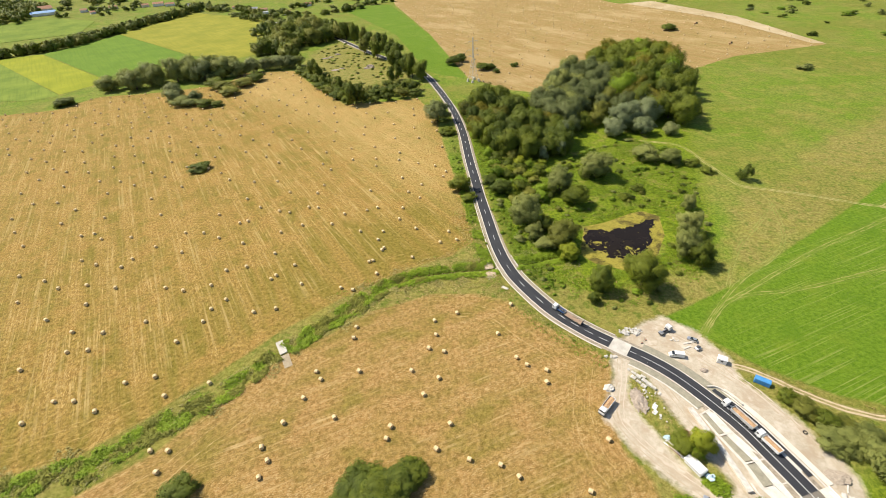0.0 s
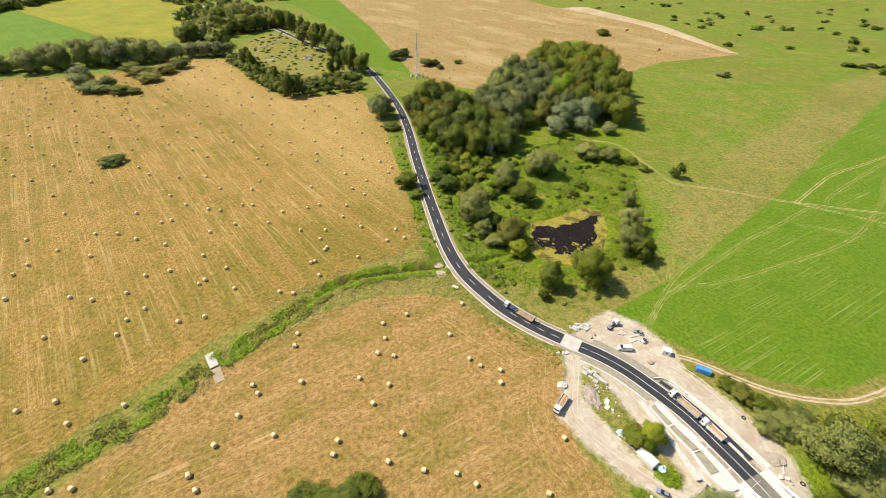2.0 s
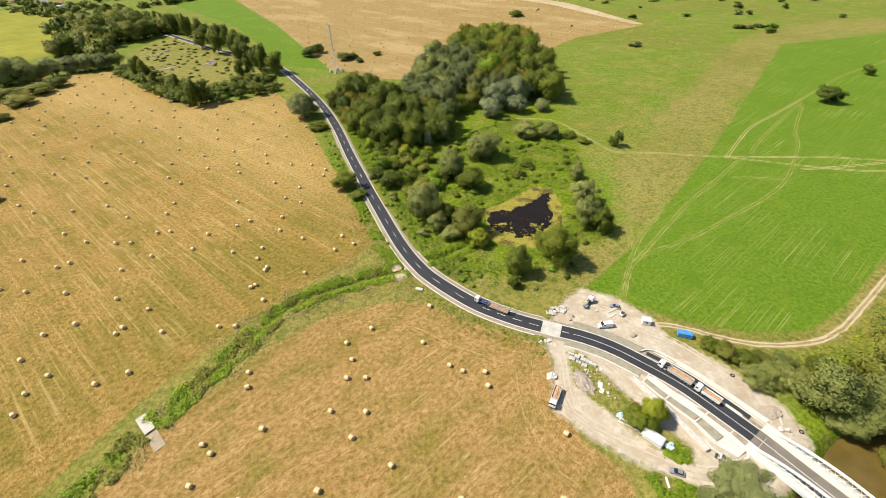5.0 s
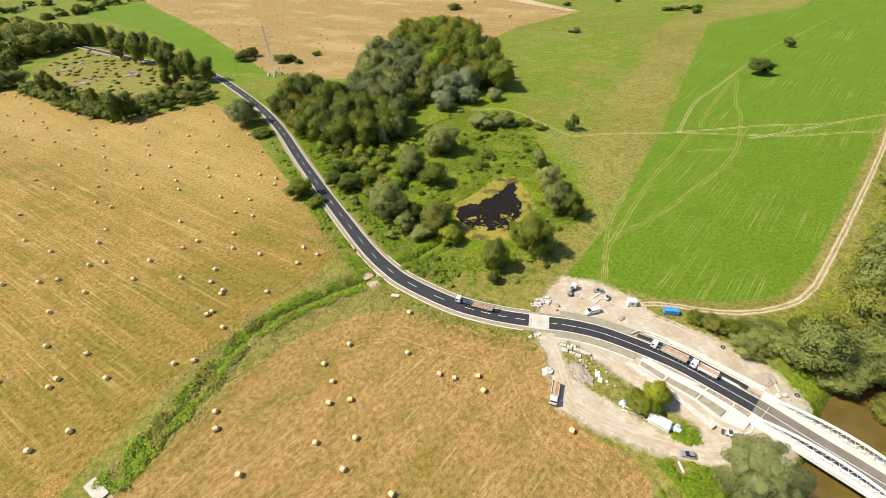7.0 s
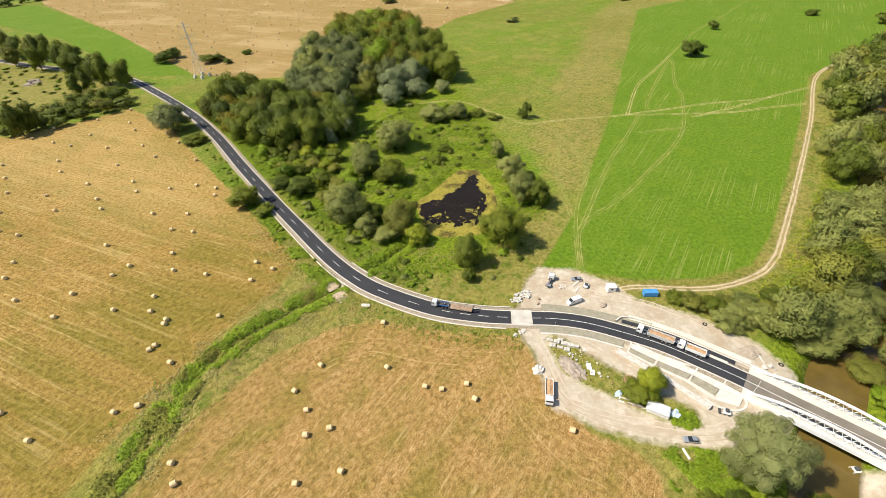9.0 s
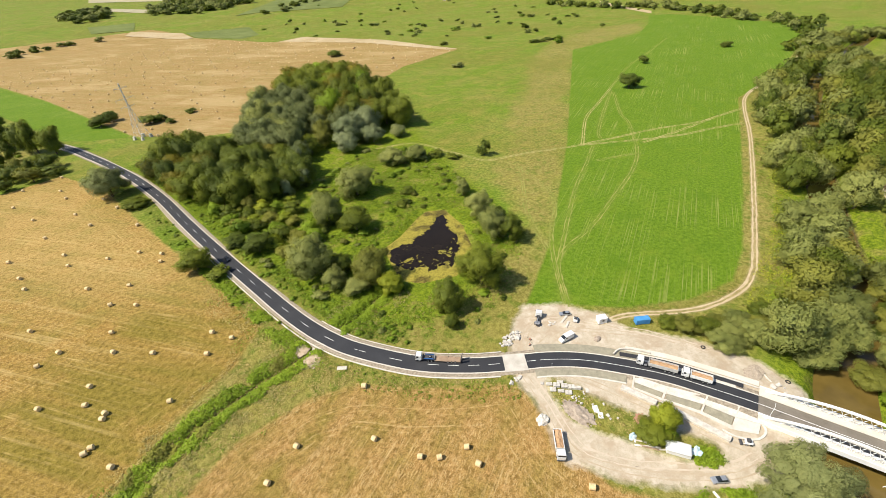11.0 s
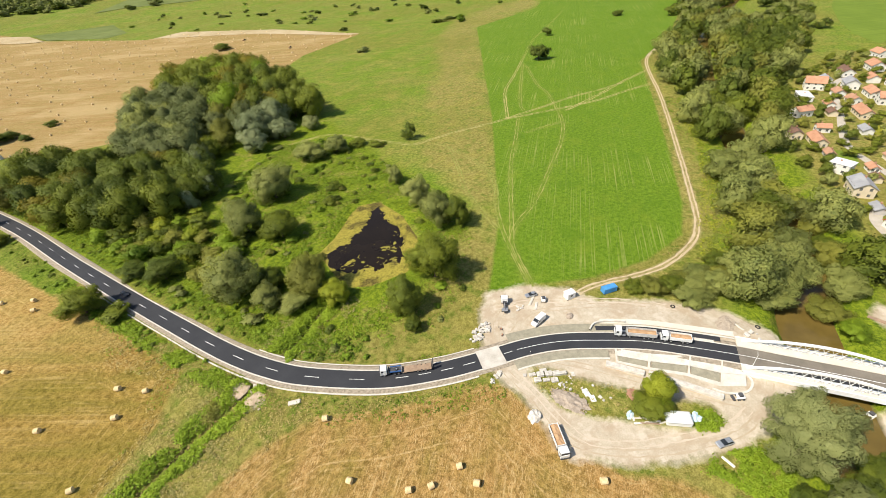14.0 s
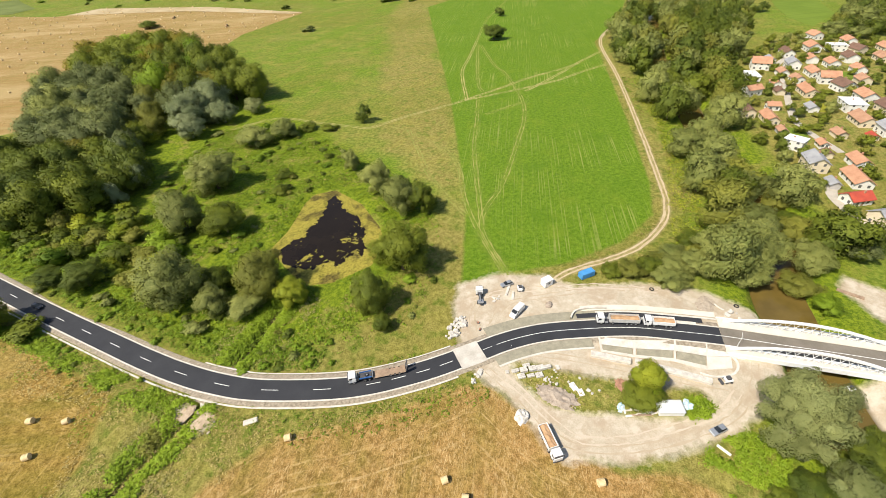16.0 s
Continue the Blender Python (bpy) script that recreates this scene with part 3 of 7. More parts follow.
parcel([(-795, 1083), (-806, 1171), (-830, 1330), (-800, 1400), (-553, 1250), (-403, 1075), (-345, 940), (-346, 785), (-376, 752), (-476, 797), (-554, 869)], C_OCHRE, "ripening yellow crop field before the village")
parcel([(-905, 858), (-556, 583), (-577, 565), (-640, 568), (-900, 700)], C_GRASS, "green meadow strip beside the crop fields")
parcel([(-1250, 1260), (-1170, 1345), (-1000, 1290), (-940, 1140), (-1053, 1068), (-1090, 1050)], C_GRASS, "mown green plots behind the hedge")
parcel([(375, 1098), (438, 1110), (502, 871), (502, 640), (488, 650), (462, 870)], C_BARE, "bare pale strip along the far stubble")
parcel([(150, 1661), (178, 1730), (280, 1560), (278, 1440), (262, 1440)], C_BARE, "bare pale strip along the far stubble", 1.0)
C_REED = crop_material("grey_reed_bed", (0.185, 0.215, 0.065), (0.13, 0.16, 0.042), 0.4)
parcel([(92, 1959), (223, 1931), (190, 1756), (84, 1790)], C_REED, "grey-green reed bed beyond the stubble", 1.5)
parcel([(286, 1560), (447, 1498), (400, 1290), (345, 1260), (284, 1437)], C_REED, "grey-green reed bed beyond the stubble", 1.0)
parcel([(500, 1781), (783, 2098), (1050, 1895), (823, 1615), (590, 1781)], C_REED, "grey-green reed bed beyond the stubble", 3.0)
C_POOL = crop_material("far_dry_field", (0.46, 0.41, 0.28), (0.36, 0.32, 0.20), 0.3)
parcel([(220, 3160), (530, 2812), (478, 2586), (192, 2902)], C_POOL, "pale dry field far off", 3.0)
parcel([(164, 2631), (352, 2270), (325, 2141), (151, 2516)], C_POOL, "pale dry field far off", 3.0)
parcel([(1136, 1655), (1152, 1604), (1082, 1541), (1085, 1576)], C_POOL, "pale dry field far off", 1.0)
parcel([(1191, 1489), (1197, 1469), (1089, 1359), (1093, 1382)], C_POOL, "pale dry field far off", 1.0)
C_LAWN = crop_material("far_green_field", (0.17, 0.235, 0.03), (0.13, 0.19, 0.02), 0.7)
parcel([(560, 18), (600, 36), (660, 48), (760, 58), (900, 60), (900, -40), (740, 10), (630, -4)], C_LAWN, "fresh green field beyond the village", 0.12)
parcel([(1162, 785), (1018, 577), (1060, 600), (1256, 863)], C_BARE, "bare pale strip beyond the meadow")


# ---- wheel ruts ----
M_RUT = plain("dry_rut", (0.34, 0.32, 0.09), (0.15, 0.20, 0.025), 0.10, 1.2, 0.95, bump=0)
M_WAY = plain("straw_coloured_way", (0.45, 0.385, 0.16), (0.24, 0.235, 0.06), 0.12, 1.2, 0.95, bump=0)
M_SAND = plain("sandy_rut", (0.58, 0.47, 0.30), (0.44, 0.34, 0.20), 0.3, 3.0, 0.95)


def ruts(name, line, gauge, width, mat, label, wobble, seed):
    """Two wheel ruts pressed into the ground, as one strip each."""
    for s in (-1, 1):
        me = ribbon(name, line, [(s * gauge - width / 2, 0.03), (s * gauge + width / 2, 0.03)], mat, height=ground_height, wobble=wobble, seed=seed + s)
        tagged(new(name, me), label, "wheel rut", kind="structure")


for k, points in enumerate(PATHS):
    main = k < len(WAYS)
    ruts("meadow_rut", smooth_line(points, 3.0), 0.85, 0.6 if main else 0.34, M_WAY if main else M_RUT, "faint dry wheel rut across the meadow", 0.16, 200 + 3 * k)
ruts("track_rut", smooth_line(TRACK[1:], 3.0), 0.85, 0.75, M_SAND, "pale sandy wheel rut of the field track", 0.12, 300)


M_TYRE = plain("rolled_dust", (0.48, 0.395, 0.285), (0.41, 0.325, 0.22), 0.4, 3.0, 0.95)
M_CHALKY = plain("pale_rolled_dust", (0.58, 0.49, 0.38), (0.50, 0.42, 0.31), 0.4, 3.0, 0.95)
YARD_WAYS = [([(64, 116), (60.5, 105), (56, 95), (54.5, 88), (59, 78), (68, 67), (80, 56.5), (92, 52), (104, 52)], M_TYRE), ([(65.5, 115), (62, 104), (58, 94), (57, 87), (61.5, 78.5), (70, 69), (81, 59), (90, 55)], M_CHALKY),
             ([(72, 124), (82, 130), (94, 128), (104, 116), (108, 106)], M_TYRE), ([(79, 122), (90, 122), (100, 112), (112, 96), (120, 78), (121, 60)], M_TYRE), ([(86, 134), (96, 124), (110, 103), (117, 88), (122, 70)], M_CHALKY),
             ([(76, 106), (80, 94), (83.5, 80), (87, 66), (90, 57)], M_TYRE)]
for k, (points, tone) in enumerate(YARD_WAYS):
    ruts("tyre_track", smooth_line(points, 2.0), 0.9, 0.36, tone, "tyre track rolled into the yard's dust", 0.15, 400 + 3 * k)


# ---- water ----
def flat_polygon(name, poly, z, material, label, category="water"):
    pts = smooth_line(list(poly) + [poly[0]], 1.5)[:-1]
    me = mesh_from(name, [(x, y, z) for x, y in pts], [tuple(range(len(pts)))], material)
    return tagged(new(name, me), label, category, kind="structure")


flat_polygon("pond_water", POND_RIM, -1.0, M_POND, "dark brown still water of a small pond")
tagged(new("river_water", ribbon("river_water", RIVER_LINE, [(-12, -3.6), (12, -3.6)], M_RIVER)), "muddy brown slow river water", "water", kind="structure")


# floating rafts: x, y, reach, how closed
RAFTS = [(97, 193.5, 8, 1.05), (87, 186, 9, 1.2), (77, 200, 9, 0.75), (76, 190, 8, 1.2), (118.5, 222, 5, 0.9), (105, 196, 7, 1.1)]


def build_algae():
    """A floating mat that rings the pond and breaks up into rafts towards the bridge side."""
    step = 0.34
    xs, ys = np.arange(58, 132, step), np.arange(172, 242, step)
    gx, gy = np.meshgrid(xs, ys)
    rim = polygon_distance(gx.ravel(), gy.ravel(), POND_RIM).reshape(gx.shape)
    open_water = polygon_distance(gx.ravel(), gy.ravel(), POND).reshape(gx.shape)
    verts, faces = [], []
    for j in range(gx.shape[0]):
        for i in range(gx.shape[1]):
            x, y = xs[i], ys[j]
            if rim[j, i] < 0.9 + 2.4 * noise.noise((x * 0.17, y * 0.17, 7)) + 0.8 * noise.noise((x * 0.6, y * 0.6, 8)):
                continue
            ring = open_water[j, i] + 1.8 * noise.noise((x * 0.2, y * 0.2, 0)) + 1.1 * noise.noise((x * 0.7, y * 0.7, 4)) + 0.5 * noise.noise((x * 1.7, y * 1.7, 5))
            raft = 0.8 * noise.noise((x * 0.22, y * 0.22, 9)) + 0.6 * noise.noise((x * 0.6, y * 0.6, 2)) + 0.4 * noise.noise((x * 1.4, y * 1.4, 6))
            near = max(max(0.0, 1 - math.hypot(x - rx, y - ry) / size) * thick for rx, ry, size, thick in RAFTS)
            if ring < 0 or raft + near > 0.76:
                k = len(verts)
                verts += [(x, y, -0.97), (x + step, y, -0.97), (x + step, y + step, -0.97), (x, y + step, -0.97)]
                faces.append((k, k + 1, k + 2, k + 3))
    tagged(new("algae", mesh_from("algae", verts, faces, M_ALGAE)), "yellow-green algae floating on the pond", "algae", kind="stuff")


build_algae()


# ---- road ----
def road_height(x, y):
    """The road climbs a little towards the bridge."""
    k = min(max((110 - y) / 60, 0), 1) if x > 60 else 0
    return 0.22 + 1.1 * k * k * (3 - 2 * k)


def stretch(a, b, line=ROAD_LINE):
    """The piece of the road between the places nearest to a and b."""
    i, j = (int(np.argmin(np.hypot(line[:, 0] - p[0], line[:, 1] - p[1]))) for p in (a, b))
    return line[i:j + 1]


HALF = 3.25
JOINT = (107.2, 60)
to_bridge = stretch(ROAD[0], JOINT)
road = tagged(new("road", ribbon("road", to_bridge, [(-HALF, 0), (HALF, 0)], M_ASPHALT, height=road_height)), "freshly laid black asphalt country road", "road", kind="structure")
bank = tagged(new("road_bank", ribbon("road_bank", to_bridge, [(-6.2, -0.6), (-5.0, -0.12), (-HALF - 0.4, -0.02), (HALF + 0.4, -0.02), (5.0, -0.12), (6.2, -0.6)], M_RUBBLE, height=road_height)), "stone-covered shoulders along the road", "road bank", kind="structure")


# ---- trees ----
def unit(v):
    return v / np.linalg.norm(v, axis=-1, keepdims=True)


def crown_data(name, seed, limbs, leaves, size, material, clump=(0.16, 0.25), pointed=0.0, ruffle=0.22, buds=9):
    """A crown one wide and one high: billows on each limb, smaller billows on those, and leaf clumps on their outsides."""
    rng = np.random.default_rng(seed)
    a = rng.uniform(0, 2 * math.pi) + np.arange(limbs) * 2.4
    z = 0.20 + 0.56 * rng.permutation((np.arange(limbs) + rng.uniform(0, 1, limbs)) / limbs)
    reach = 0.40 * np.sqrt(np.clip(1 - ((z - 0.40) / 0.60) ** 2, 0.02, 1)) * (1 - pointed * z) * rng.uniform(0.45, 1.06, limbs)
    big_r = rng.uniform(*clump, limbs) * (1 - 0.45 * pointed * z)
    big = np.stack([np.cos(a) * reach, np.sin(a) * reach, z], 1)
    big, big_r = np.vstack([big, [[0, 0, 0.42], [0, 0, 0.70]]]), np.r_[big_r, 0.30 * (1 - 0.4 * pointed), 0.24 * (1 - 0.5 * pointed)]
    owner = np.repeat(np.arange(len(big)), buds)
    d = rng.normal(0, 1, (len(owner), 3))
    out = big[owner] - np.array([0, 0, 0.36])
    d = unit(unit(d) + 0.55 * out / np.maximum(np.linalg.norm(out, axis=1, keepdims=True), 0.1) + np.array([0, 0, 0.12]))
    bud = big[owner] + d * big_r[owner][:, None] * rng.uniform(0.62, 0.98, (len(owner), 1))
    bud_r = big_r[owner] * rng.uniform(0.32, 0.56, len(owner))
    bud, bud_r, d = np.vstack([bud, big]), np.r_[bud_r, big_r * 0.86], np.vstack([d, unit(big - np.array([0, 0, 0.1]))])
    verts, faces, normals = [], [], []
    bm = bmesh.new()
    for p, r in zip(big, big_r):
        bmesh.ops.create_icosphere(bm, subdivisions=1, radius=r * 0.64, matrix=Matrix.Translation(p))
    bm.verts.index_update()
    verts = [v.co[:] for v in bm.verts]
    normals = [(v.co - Vector((0, 0, 0.36))).normalized()[:] for v in bm.verts]
    faces = [tuple(v.index for v in f.verts) for f in bm.faces]
    bm.free()
    pick_bud = rng.choice(len(bud), int(leaves * 1.5), p=bud_r ** 2 / np.sum(bud_r ** 2))
    e = unit(rng.normal(0, 1, (len(pick_bud), 3)) + 0.5 * d[pick_bud])
    p = bud[pick_bud] + e * bud_r[pick_bud][:, None] * (rng.uniform(0.75, 1.10, (len(e), 1)) + 0.5 * np.maximum(0, rng.normal(0, 0.2, (len(e), 1))))
    far = np.ones(len(p), bool)
    for q, r in zip(big, big_r):
        far &= np.linalg.norm(p - q, axis=1) > r * 0.62
    keep = far & (p[:, 2] > 0.0)
    p, e, b0 = p[keep][:leaves], e[keep][:leaves], pick_bud[keep][:leaves]
    nrm = unit(e + rng.normal(0, 0.45, p.shape) + np.array([0, 0, 0.2]))
    t = unit(np.cross(nrm, rng.normal(0, 1, p.shape)))
    b = np.cross(nrm, t)
    k = size * rng.uniform(0.6, 1.35, (len(p), 1))
    tri = np.stack([p - t * k * 1.25 - b * k * 0.35, p + t * k * 0.9 - b * k * 0.42, p + t * k * 0.2 + b * k * 0.85 + nrm * k * 0.2], 1)
    soft = unit(0.34 * e + 0.38 * d[b0] + 0.50 * unit(p - np.array([0, 0, 0.30])) + ruffle * nrm)
    base = len(verts)
    verts += [tuple(v) for v in tri.reshape(-1, 3).tolist()]
    normals += [tuple(v) for v in np.repeat(soft, 3, axis=0).tolist()]
    faces += [(base + 3 * i, base + 3 * i + 1, base + 3 * i + 2) for i in range(len(p))]
    me = mesh_from(name, verts, faces, material, smooth=True)
    me.normals_split_custom_set_from_vertices(normals)
    NORMALS[me.name] = np.array(normals)
    return me


NORMALS = {}


def trunk_data(name, seed):
    """A tapered trunk one high, with limbs that fork into the crown."""
    rng = np.random.default_rng(seed)
    bm = bmesh.new()
    tube(bm, (0, 0, -0.05), (0.01, 0.0, 0.35), 0.035, 0.024, 7)
    tube(bm, (0.01, 0, 0.34), (-0.02, 0.02, 0.7), 0.024, 0.008, 6)
    for i in range(6):
        a, z = i * 1.05 + rng.uniform(-0.3, 0.3), rng.uniform(0.2, 0.45)
        tube(bm, (0, 0, z), (math.cos(a) * 0.27, math.sin(a) * 0.27, z + rng.uniform(0.16, 0.3)), 0.013, 0.004, 5)
    me = bpy.data.meshes.new(name)
    bm.to_mesh(me)
    bm.free()
    me.materials.append(M_BARK)
    return me


HUGE = [crown_data("crown", 20 + i, 20, 14500, 0.0140, L_MID, (0.11, 0.22), 0.0, 0.24, 10) for i in range(4)]
BIG = [crown_data("crown", 10 + i, 15, 4800, 0.0225, L_MID, (0.14, 0.26), 0.0, 0.2, 10) for i in range(5)]
TALL = [crown_data("crown", 30 + i, 13, 3400, 0.0235, L_MID, (0.15, 0.23), 0.5, 0.18, 11) for i in range(3)]
SMALL = [crown_data("crown", 40 + i, 9, 1400, 0.036, L_MID, (0.16, 0.26), 0.0, 0.22, 7) for i in range(3)]
FAR = [crown_data("crown", 50 + i, 6, 400, 0.070, L_MID, (0.18, 0.28), 0.0, 0.22, 5) for i in range(3)]
TINY = [crown_data("crown", 55 + i, 5, 200, 0.10, L_MID, (0.18, 0.28), 0.0, 0.22, 4) for i in range(3)]
TRUNKS = [trunk_data("trunk", 60 + i) for i in range(3)]
LEAVES = {"g": L_WEED, "w": L_WILLOW, "d": L_DARK, "m": L_MID, "o": L_OLIVE, "y": L_LIGHT, "b": L_BLUE, "s": L_SALLOW, "p": L_POPLAR, "r": L_RUSTY}
WORDS = {"w": "grey-green willow", "d": "dark green broadleaf", "m": "green broadleaf", "g": "bright green broadleaf", "o": "olive-green broadleaf", "y": "yellow-green broadleaf", "b": "silver-leaved poplar", "s": "dull grey-green willow", "p": "dark grey-green poplar", "r": "browning green broadleaf"}
pick = random.Random(5)


def plant(x, y, high, wide, leaves, shapes, where, group="", category="tree"):
    tree = category == "tree"
    label = f"{WORDS[leaves]} {'tree' if tree else 'shrub'} {where}"
    root = thing("tree" if tree else "shrub", label, category, (x, y, ground_height(x, y) - 0.05), pick.uniform(0, 6.28), group)
    if tree:
        child("trunk", pick.choice(TRUNKS), root, Matrix.Diagonal((wide, wide, high, 1)))
    low = (0.04 if high > 20 and wide < 25 else 0.02) if tree else -0.10
    crown = child("crown", pick.choice(shapes), root, Matrix.Translation((0, 0, high * low)) @ Matrix.Diagonal((wide, wide, high * (1 - low), 1)))
    crown.material_slots[0].link = "OBJECT"
    crown.material_slots[0].material = LEAVES[leaves]
    return root


# single trees round the pond and along the road: x, y, height, width, leaves
POND_TREES = [(38, 225, 19.5, 22, "w"), (56, 201, 15.9, 19, "o"), (58, 188, 9.8, 12, "y"), (67.5, 160, 15.9, 12, "d"), (89, 163, 20.7, 20, "m"), (121, 187, 17.1, 16, "w"), (131, 208, 14.6, 15, "w"), (143, 234, 11, 9, "w"),
              (97, 284, 19.5, 25, "w"), (67, 264, 18.3, 19, "w"), (74, 246, 13.4, 17, "m"), (41, 208, 9.8, 11, "w"), (46, 198, 7, 12, "w"), (26, 264, 11, 15, "d"), (125, 178, 14.6, 12, "m"), (62, 152, 6, 6, "m"), (49, 216, 9.8, 11, "m")]
SINGLES = [(-3, 271, 12, 16, "m"), (3, 257, 5, 12, "m"), (-24, 412, 21, 25, "s"), (197, 270, 12.2, 9, "d"), (-14, 381, 6, 17, "m"), (142, 309, 11, 20, "w"), (158, 302, 11, 16, "w"), (172, 296, 5, 12, "m"), (426, 288, 14.6, 20, "d"), (540, 334, 9.8, 11, "d"), (690, 298, 7, 16, "d"),
           (32, 600, 9, 19, "d"), (48, 583, 5, 11, "m"), (-9, 635, 12, 20, "d"), (74, 608, 5, 12, "m"), (42, 604, 7, 14, "d"), (348, 786, 9.8, 24, "d"), (-226, 325, 5.5, 18, "d"), (-292, 501, 6, 15, "d"), (-103.5, 60.5, 7, 14, "d"),
           (-508, 534, 9.8, 28, "d"), (2, 650, 11, 18, "d"), (20, 281, 6, 14, "d"), (79.5, 76.6, 10, 9.5, "y"), (74.5, 76.8, 5.5, 9.5, "m"), (77.2, 74.6, 4, 6, "g"), (130, 192, 12.2, 9, "m"), (178, 283, 4, 10, "m"), (120, 262, 4, 9, "m"), (108, 250, 3.5, 8, "m")]
GIANT = crown_data("crown", 77, 30, 46000, 0.0085, L_MID, (0.09, 0.17), 0.0, 0.3, 12)
plant(81.5, 44.5, 22, 18.5, "s", [GIANT], "leaning over the river beside the bridge")
for x, y, h, w, k in ((69, 41, 5, 9, "d"), (64, 46, 3.5, 6, "m"), (72, 34, 9, 12, "s"), (86.5, 28, 9, 11, "m"), (80, 25, 8, 11, "m"), (92, 24, 6, 9, "d"), (66, 37, 6, 9, "d"), (76, 32, 9, 12, "d")):
    plant(x, y, h, w, k, HUGE, "on the river bank below the bridge", "", "tree" if h > 7 else "shrub")
for x, y, h, w, k in POND_TREES:
    plant(x, y, h, w, k, HUGE, "beside the pond", "trees round the pond")
for x, y, h, w, k in SINGLES:
    shrub = h < 9
    plant(x, y, h, w, k, SMALL if w < 13 and y > 140 else HUGE, "standing alone on open ground", "", "shrub" if shrub else "tree")


for x, y, h, w, k in ((-40, 64, 6.0, 15, "d"), (-33, 61.5, 8.0, 17, "m"), (-26, 64.5, 7.0, 14, "d"), (-22, 68, 5.2, 11, "m"), (-36, 55, 7, 15, "m"), (-44, 59, 4.5, 10, "m"), (-28, 56, 6.5, 14, "d")):
    plant(x, y, h, w, k, HUGE, "in the oval thicket amid the stubble", "shrubs of the thicket", "shrub")


def scatter(poly, gap, seed):
    """Places in a polygon no nearer to each other than gap."""
    rng = np.random.default_rng(seed)
    p = np.array(poly, float)
    (x0, y0), (x1, y1) = p.min(0), p.max(0)
    tries = int((x1 - x0) * (y1 - y0) / (gap * gap) * 6)
    c = np.stack([rng.uniform(x0, x1, tries), rng.uniform(y0, y1, tries)], 1)
    c = c[polygon_distance(c[:, 0], c[:, 1], poly) > 0]
    kept = []
    for q in c:
        if all((q[0] - k[0]) ** 2 + (q[1] - k[1]) ** 2 > gap * gap for k in kept):
            kept.append(q)
    return [tuple(map(float, k)) for k in kept]


def crowd(name, label, places, shapes, mix, seed, low=-0.02):
    """Many trees as one mesh: places of x, y, height, width."""
    rng = np.random.default_rng(seed)
    mats = sorted(set(mix))
    verts, faces, ids, turned_normals, base = [], [], [], [], 0
    cache = []
    for me in shapes:
        v = np.empty(len(me.vertices) * 3)
        me.vertices.foreach_get("co", v)
        cache.append((v.reshape(-1, 3), [tuple(p.vertices) for p in me.polygons], NORMALS[me.name]))
    for x, y, h, w in places:
        v, f, nv = cache[rng.integers(len(cache))]
        a = rng.uniform(0, 6.28)
        c, s = math.cos(a), math.sin(a)
        p = np.stack([x + w * (c * v[:, 0] - s * v[:, 1]), y + w * (s * v[:, 0] + c * v[:, 1]), h * (v[:, 2] * (1 - low) + low) + ground_height(x, y)], 1)
        verts.append(p)
        turned_normals.append(np.stack([c * nv[:, 0] - s * nv[:, 1], s * nv[:, 0] + c * nv[:, 1], nv[:, 2]], 1))
        faces += [tuple(i + base for i in q) for q in f]
        ids += [mats.index(mix[rng.integers(len(mix))])] * len(f)
        base += len(v)
    me = mesh_from(name, np.concatenate(verts).tolist(), faces, [LEAVES[k] for k in mats], ids, smooth=True)
    me.normals_split_custom_set_from_vertices(np.concatenate(turned_normals).tolist())
    tagged(new(name, me), label, "trees", kind="stuff")


def depth_in(x, y, poly):
    return float(polygon_distance(np.array([x]), np.array([y]), poly)[0])


def road_gap(x, y):
    return float(line_distance(np.array([x]), np.array([y]), ROAD_LINE)[0])


# the wood by the road: mixed dark trees in front, grey poplars, round olive crowns and a silver pair in the middle, a tall stand behind
WOOD_FRONT = [(4, 436), (8, 390), (20, 345), (32, 322), (62, 316), (84, 320), (92, 345), (84, 368), (62, 400), (56, 440), (40, 462), (16, 462)]
WOOD_GREY = [(74, 404), (92, 376), (118, 404), (136, 440), (160, 470), (170, 510), (162, 545), (132, 552), (98, 490), (78, 440)]
WOOD_BACK = [(178, 380), (200, 374), (216, 400), (236, 460), (256, 545), (262, 610), (236, 640), (190, 615), (160, 560), (174, 520), (168, 470), (160, 425)]
for x, y in scatter(WOOD_FRONT, 10.5, 3):
    plant(x, y, pick.uniform(15, 24), pick.uniform(14, 20), pick.choice("mdmrddrm"), BIG, "in the dense wood by the road", "trees of the wood")
for x, y in scatter(WOOD_GREY, 11.5, 6):
    plant(x, y, pick.uniform(19, 26), pick.uniform(16, 22), pick.choice("pppppw"), BIG if pick.random() < 0.7 else TALL, "in the middle of the wood", "trees of the wood")
for x, y, h, w, k in ((118, 412, 19, 17, "o"), (131, 398, 18, 18, "o"), (146, 424, 22, 20, "o"), (110, 376, 15, 15, "m"), (124, 384, 14, 14, "o"), (98, 366, 17, 13, "p"), (136, 414, 20, 14, "p"),
                      (146, 376, 23, 27, "b"), (168, 384, 23, 24, "b"), (132, 358, 16, 20, "b"), (158, 360, 15, 19, "b"), (180, 357, 10, 13, "s"), (176, 402, 23, 20, "p"), (152, 402, 24, 18, "p"),
                      (86, 340, 22, 13, "b"), (79, 321, 15, 10, "b"), (64, 314, 13, 8, "b")):
    plant(x, y, h, w, k, HUGE if k in "bo" and w > 12 else BIG, "in the middle of the wood", "trees of the wood")
behind = []
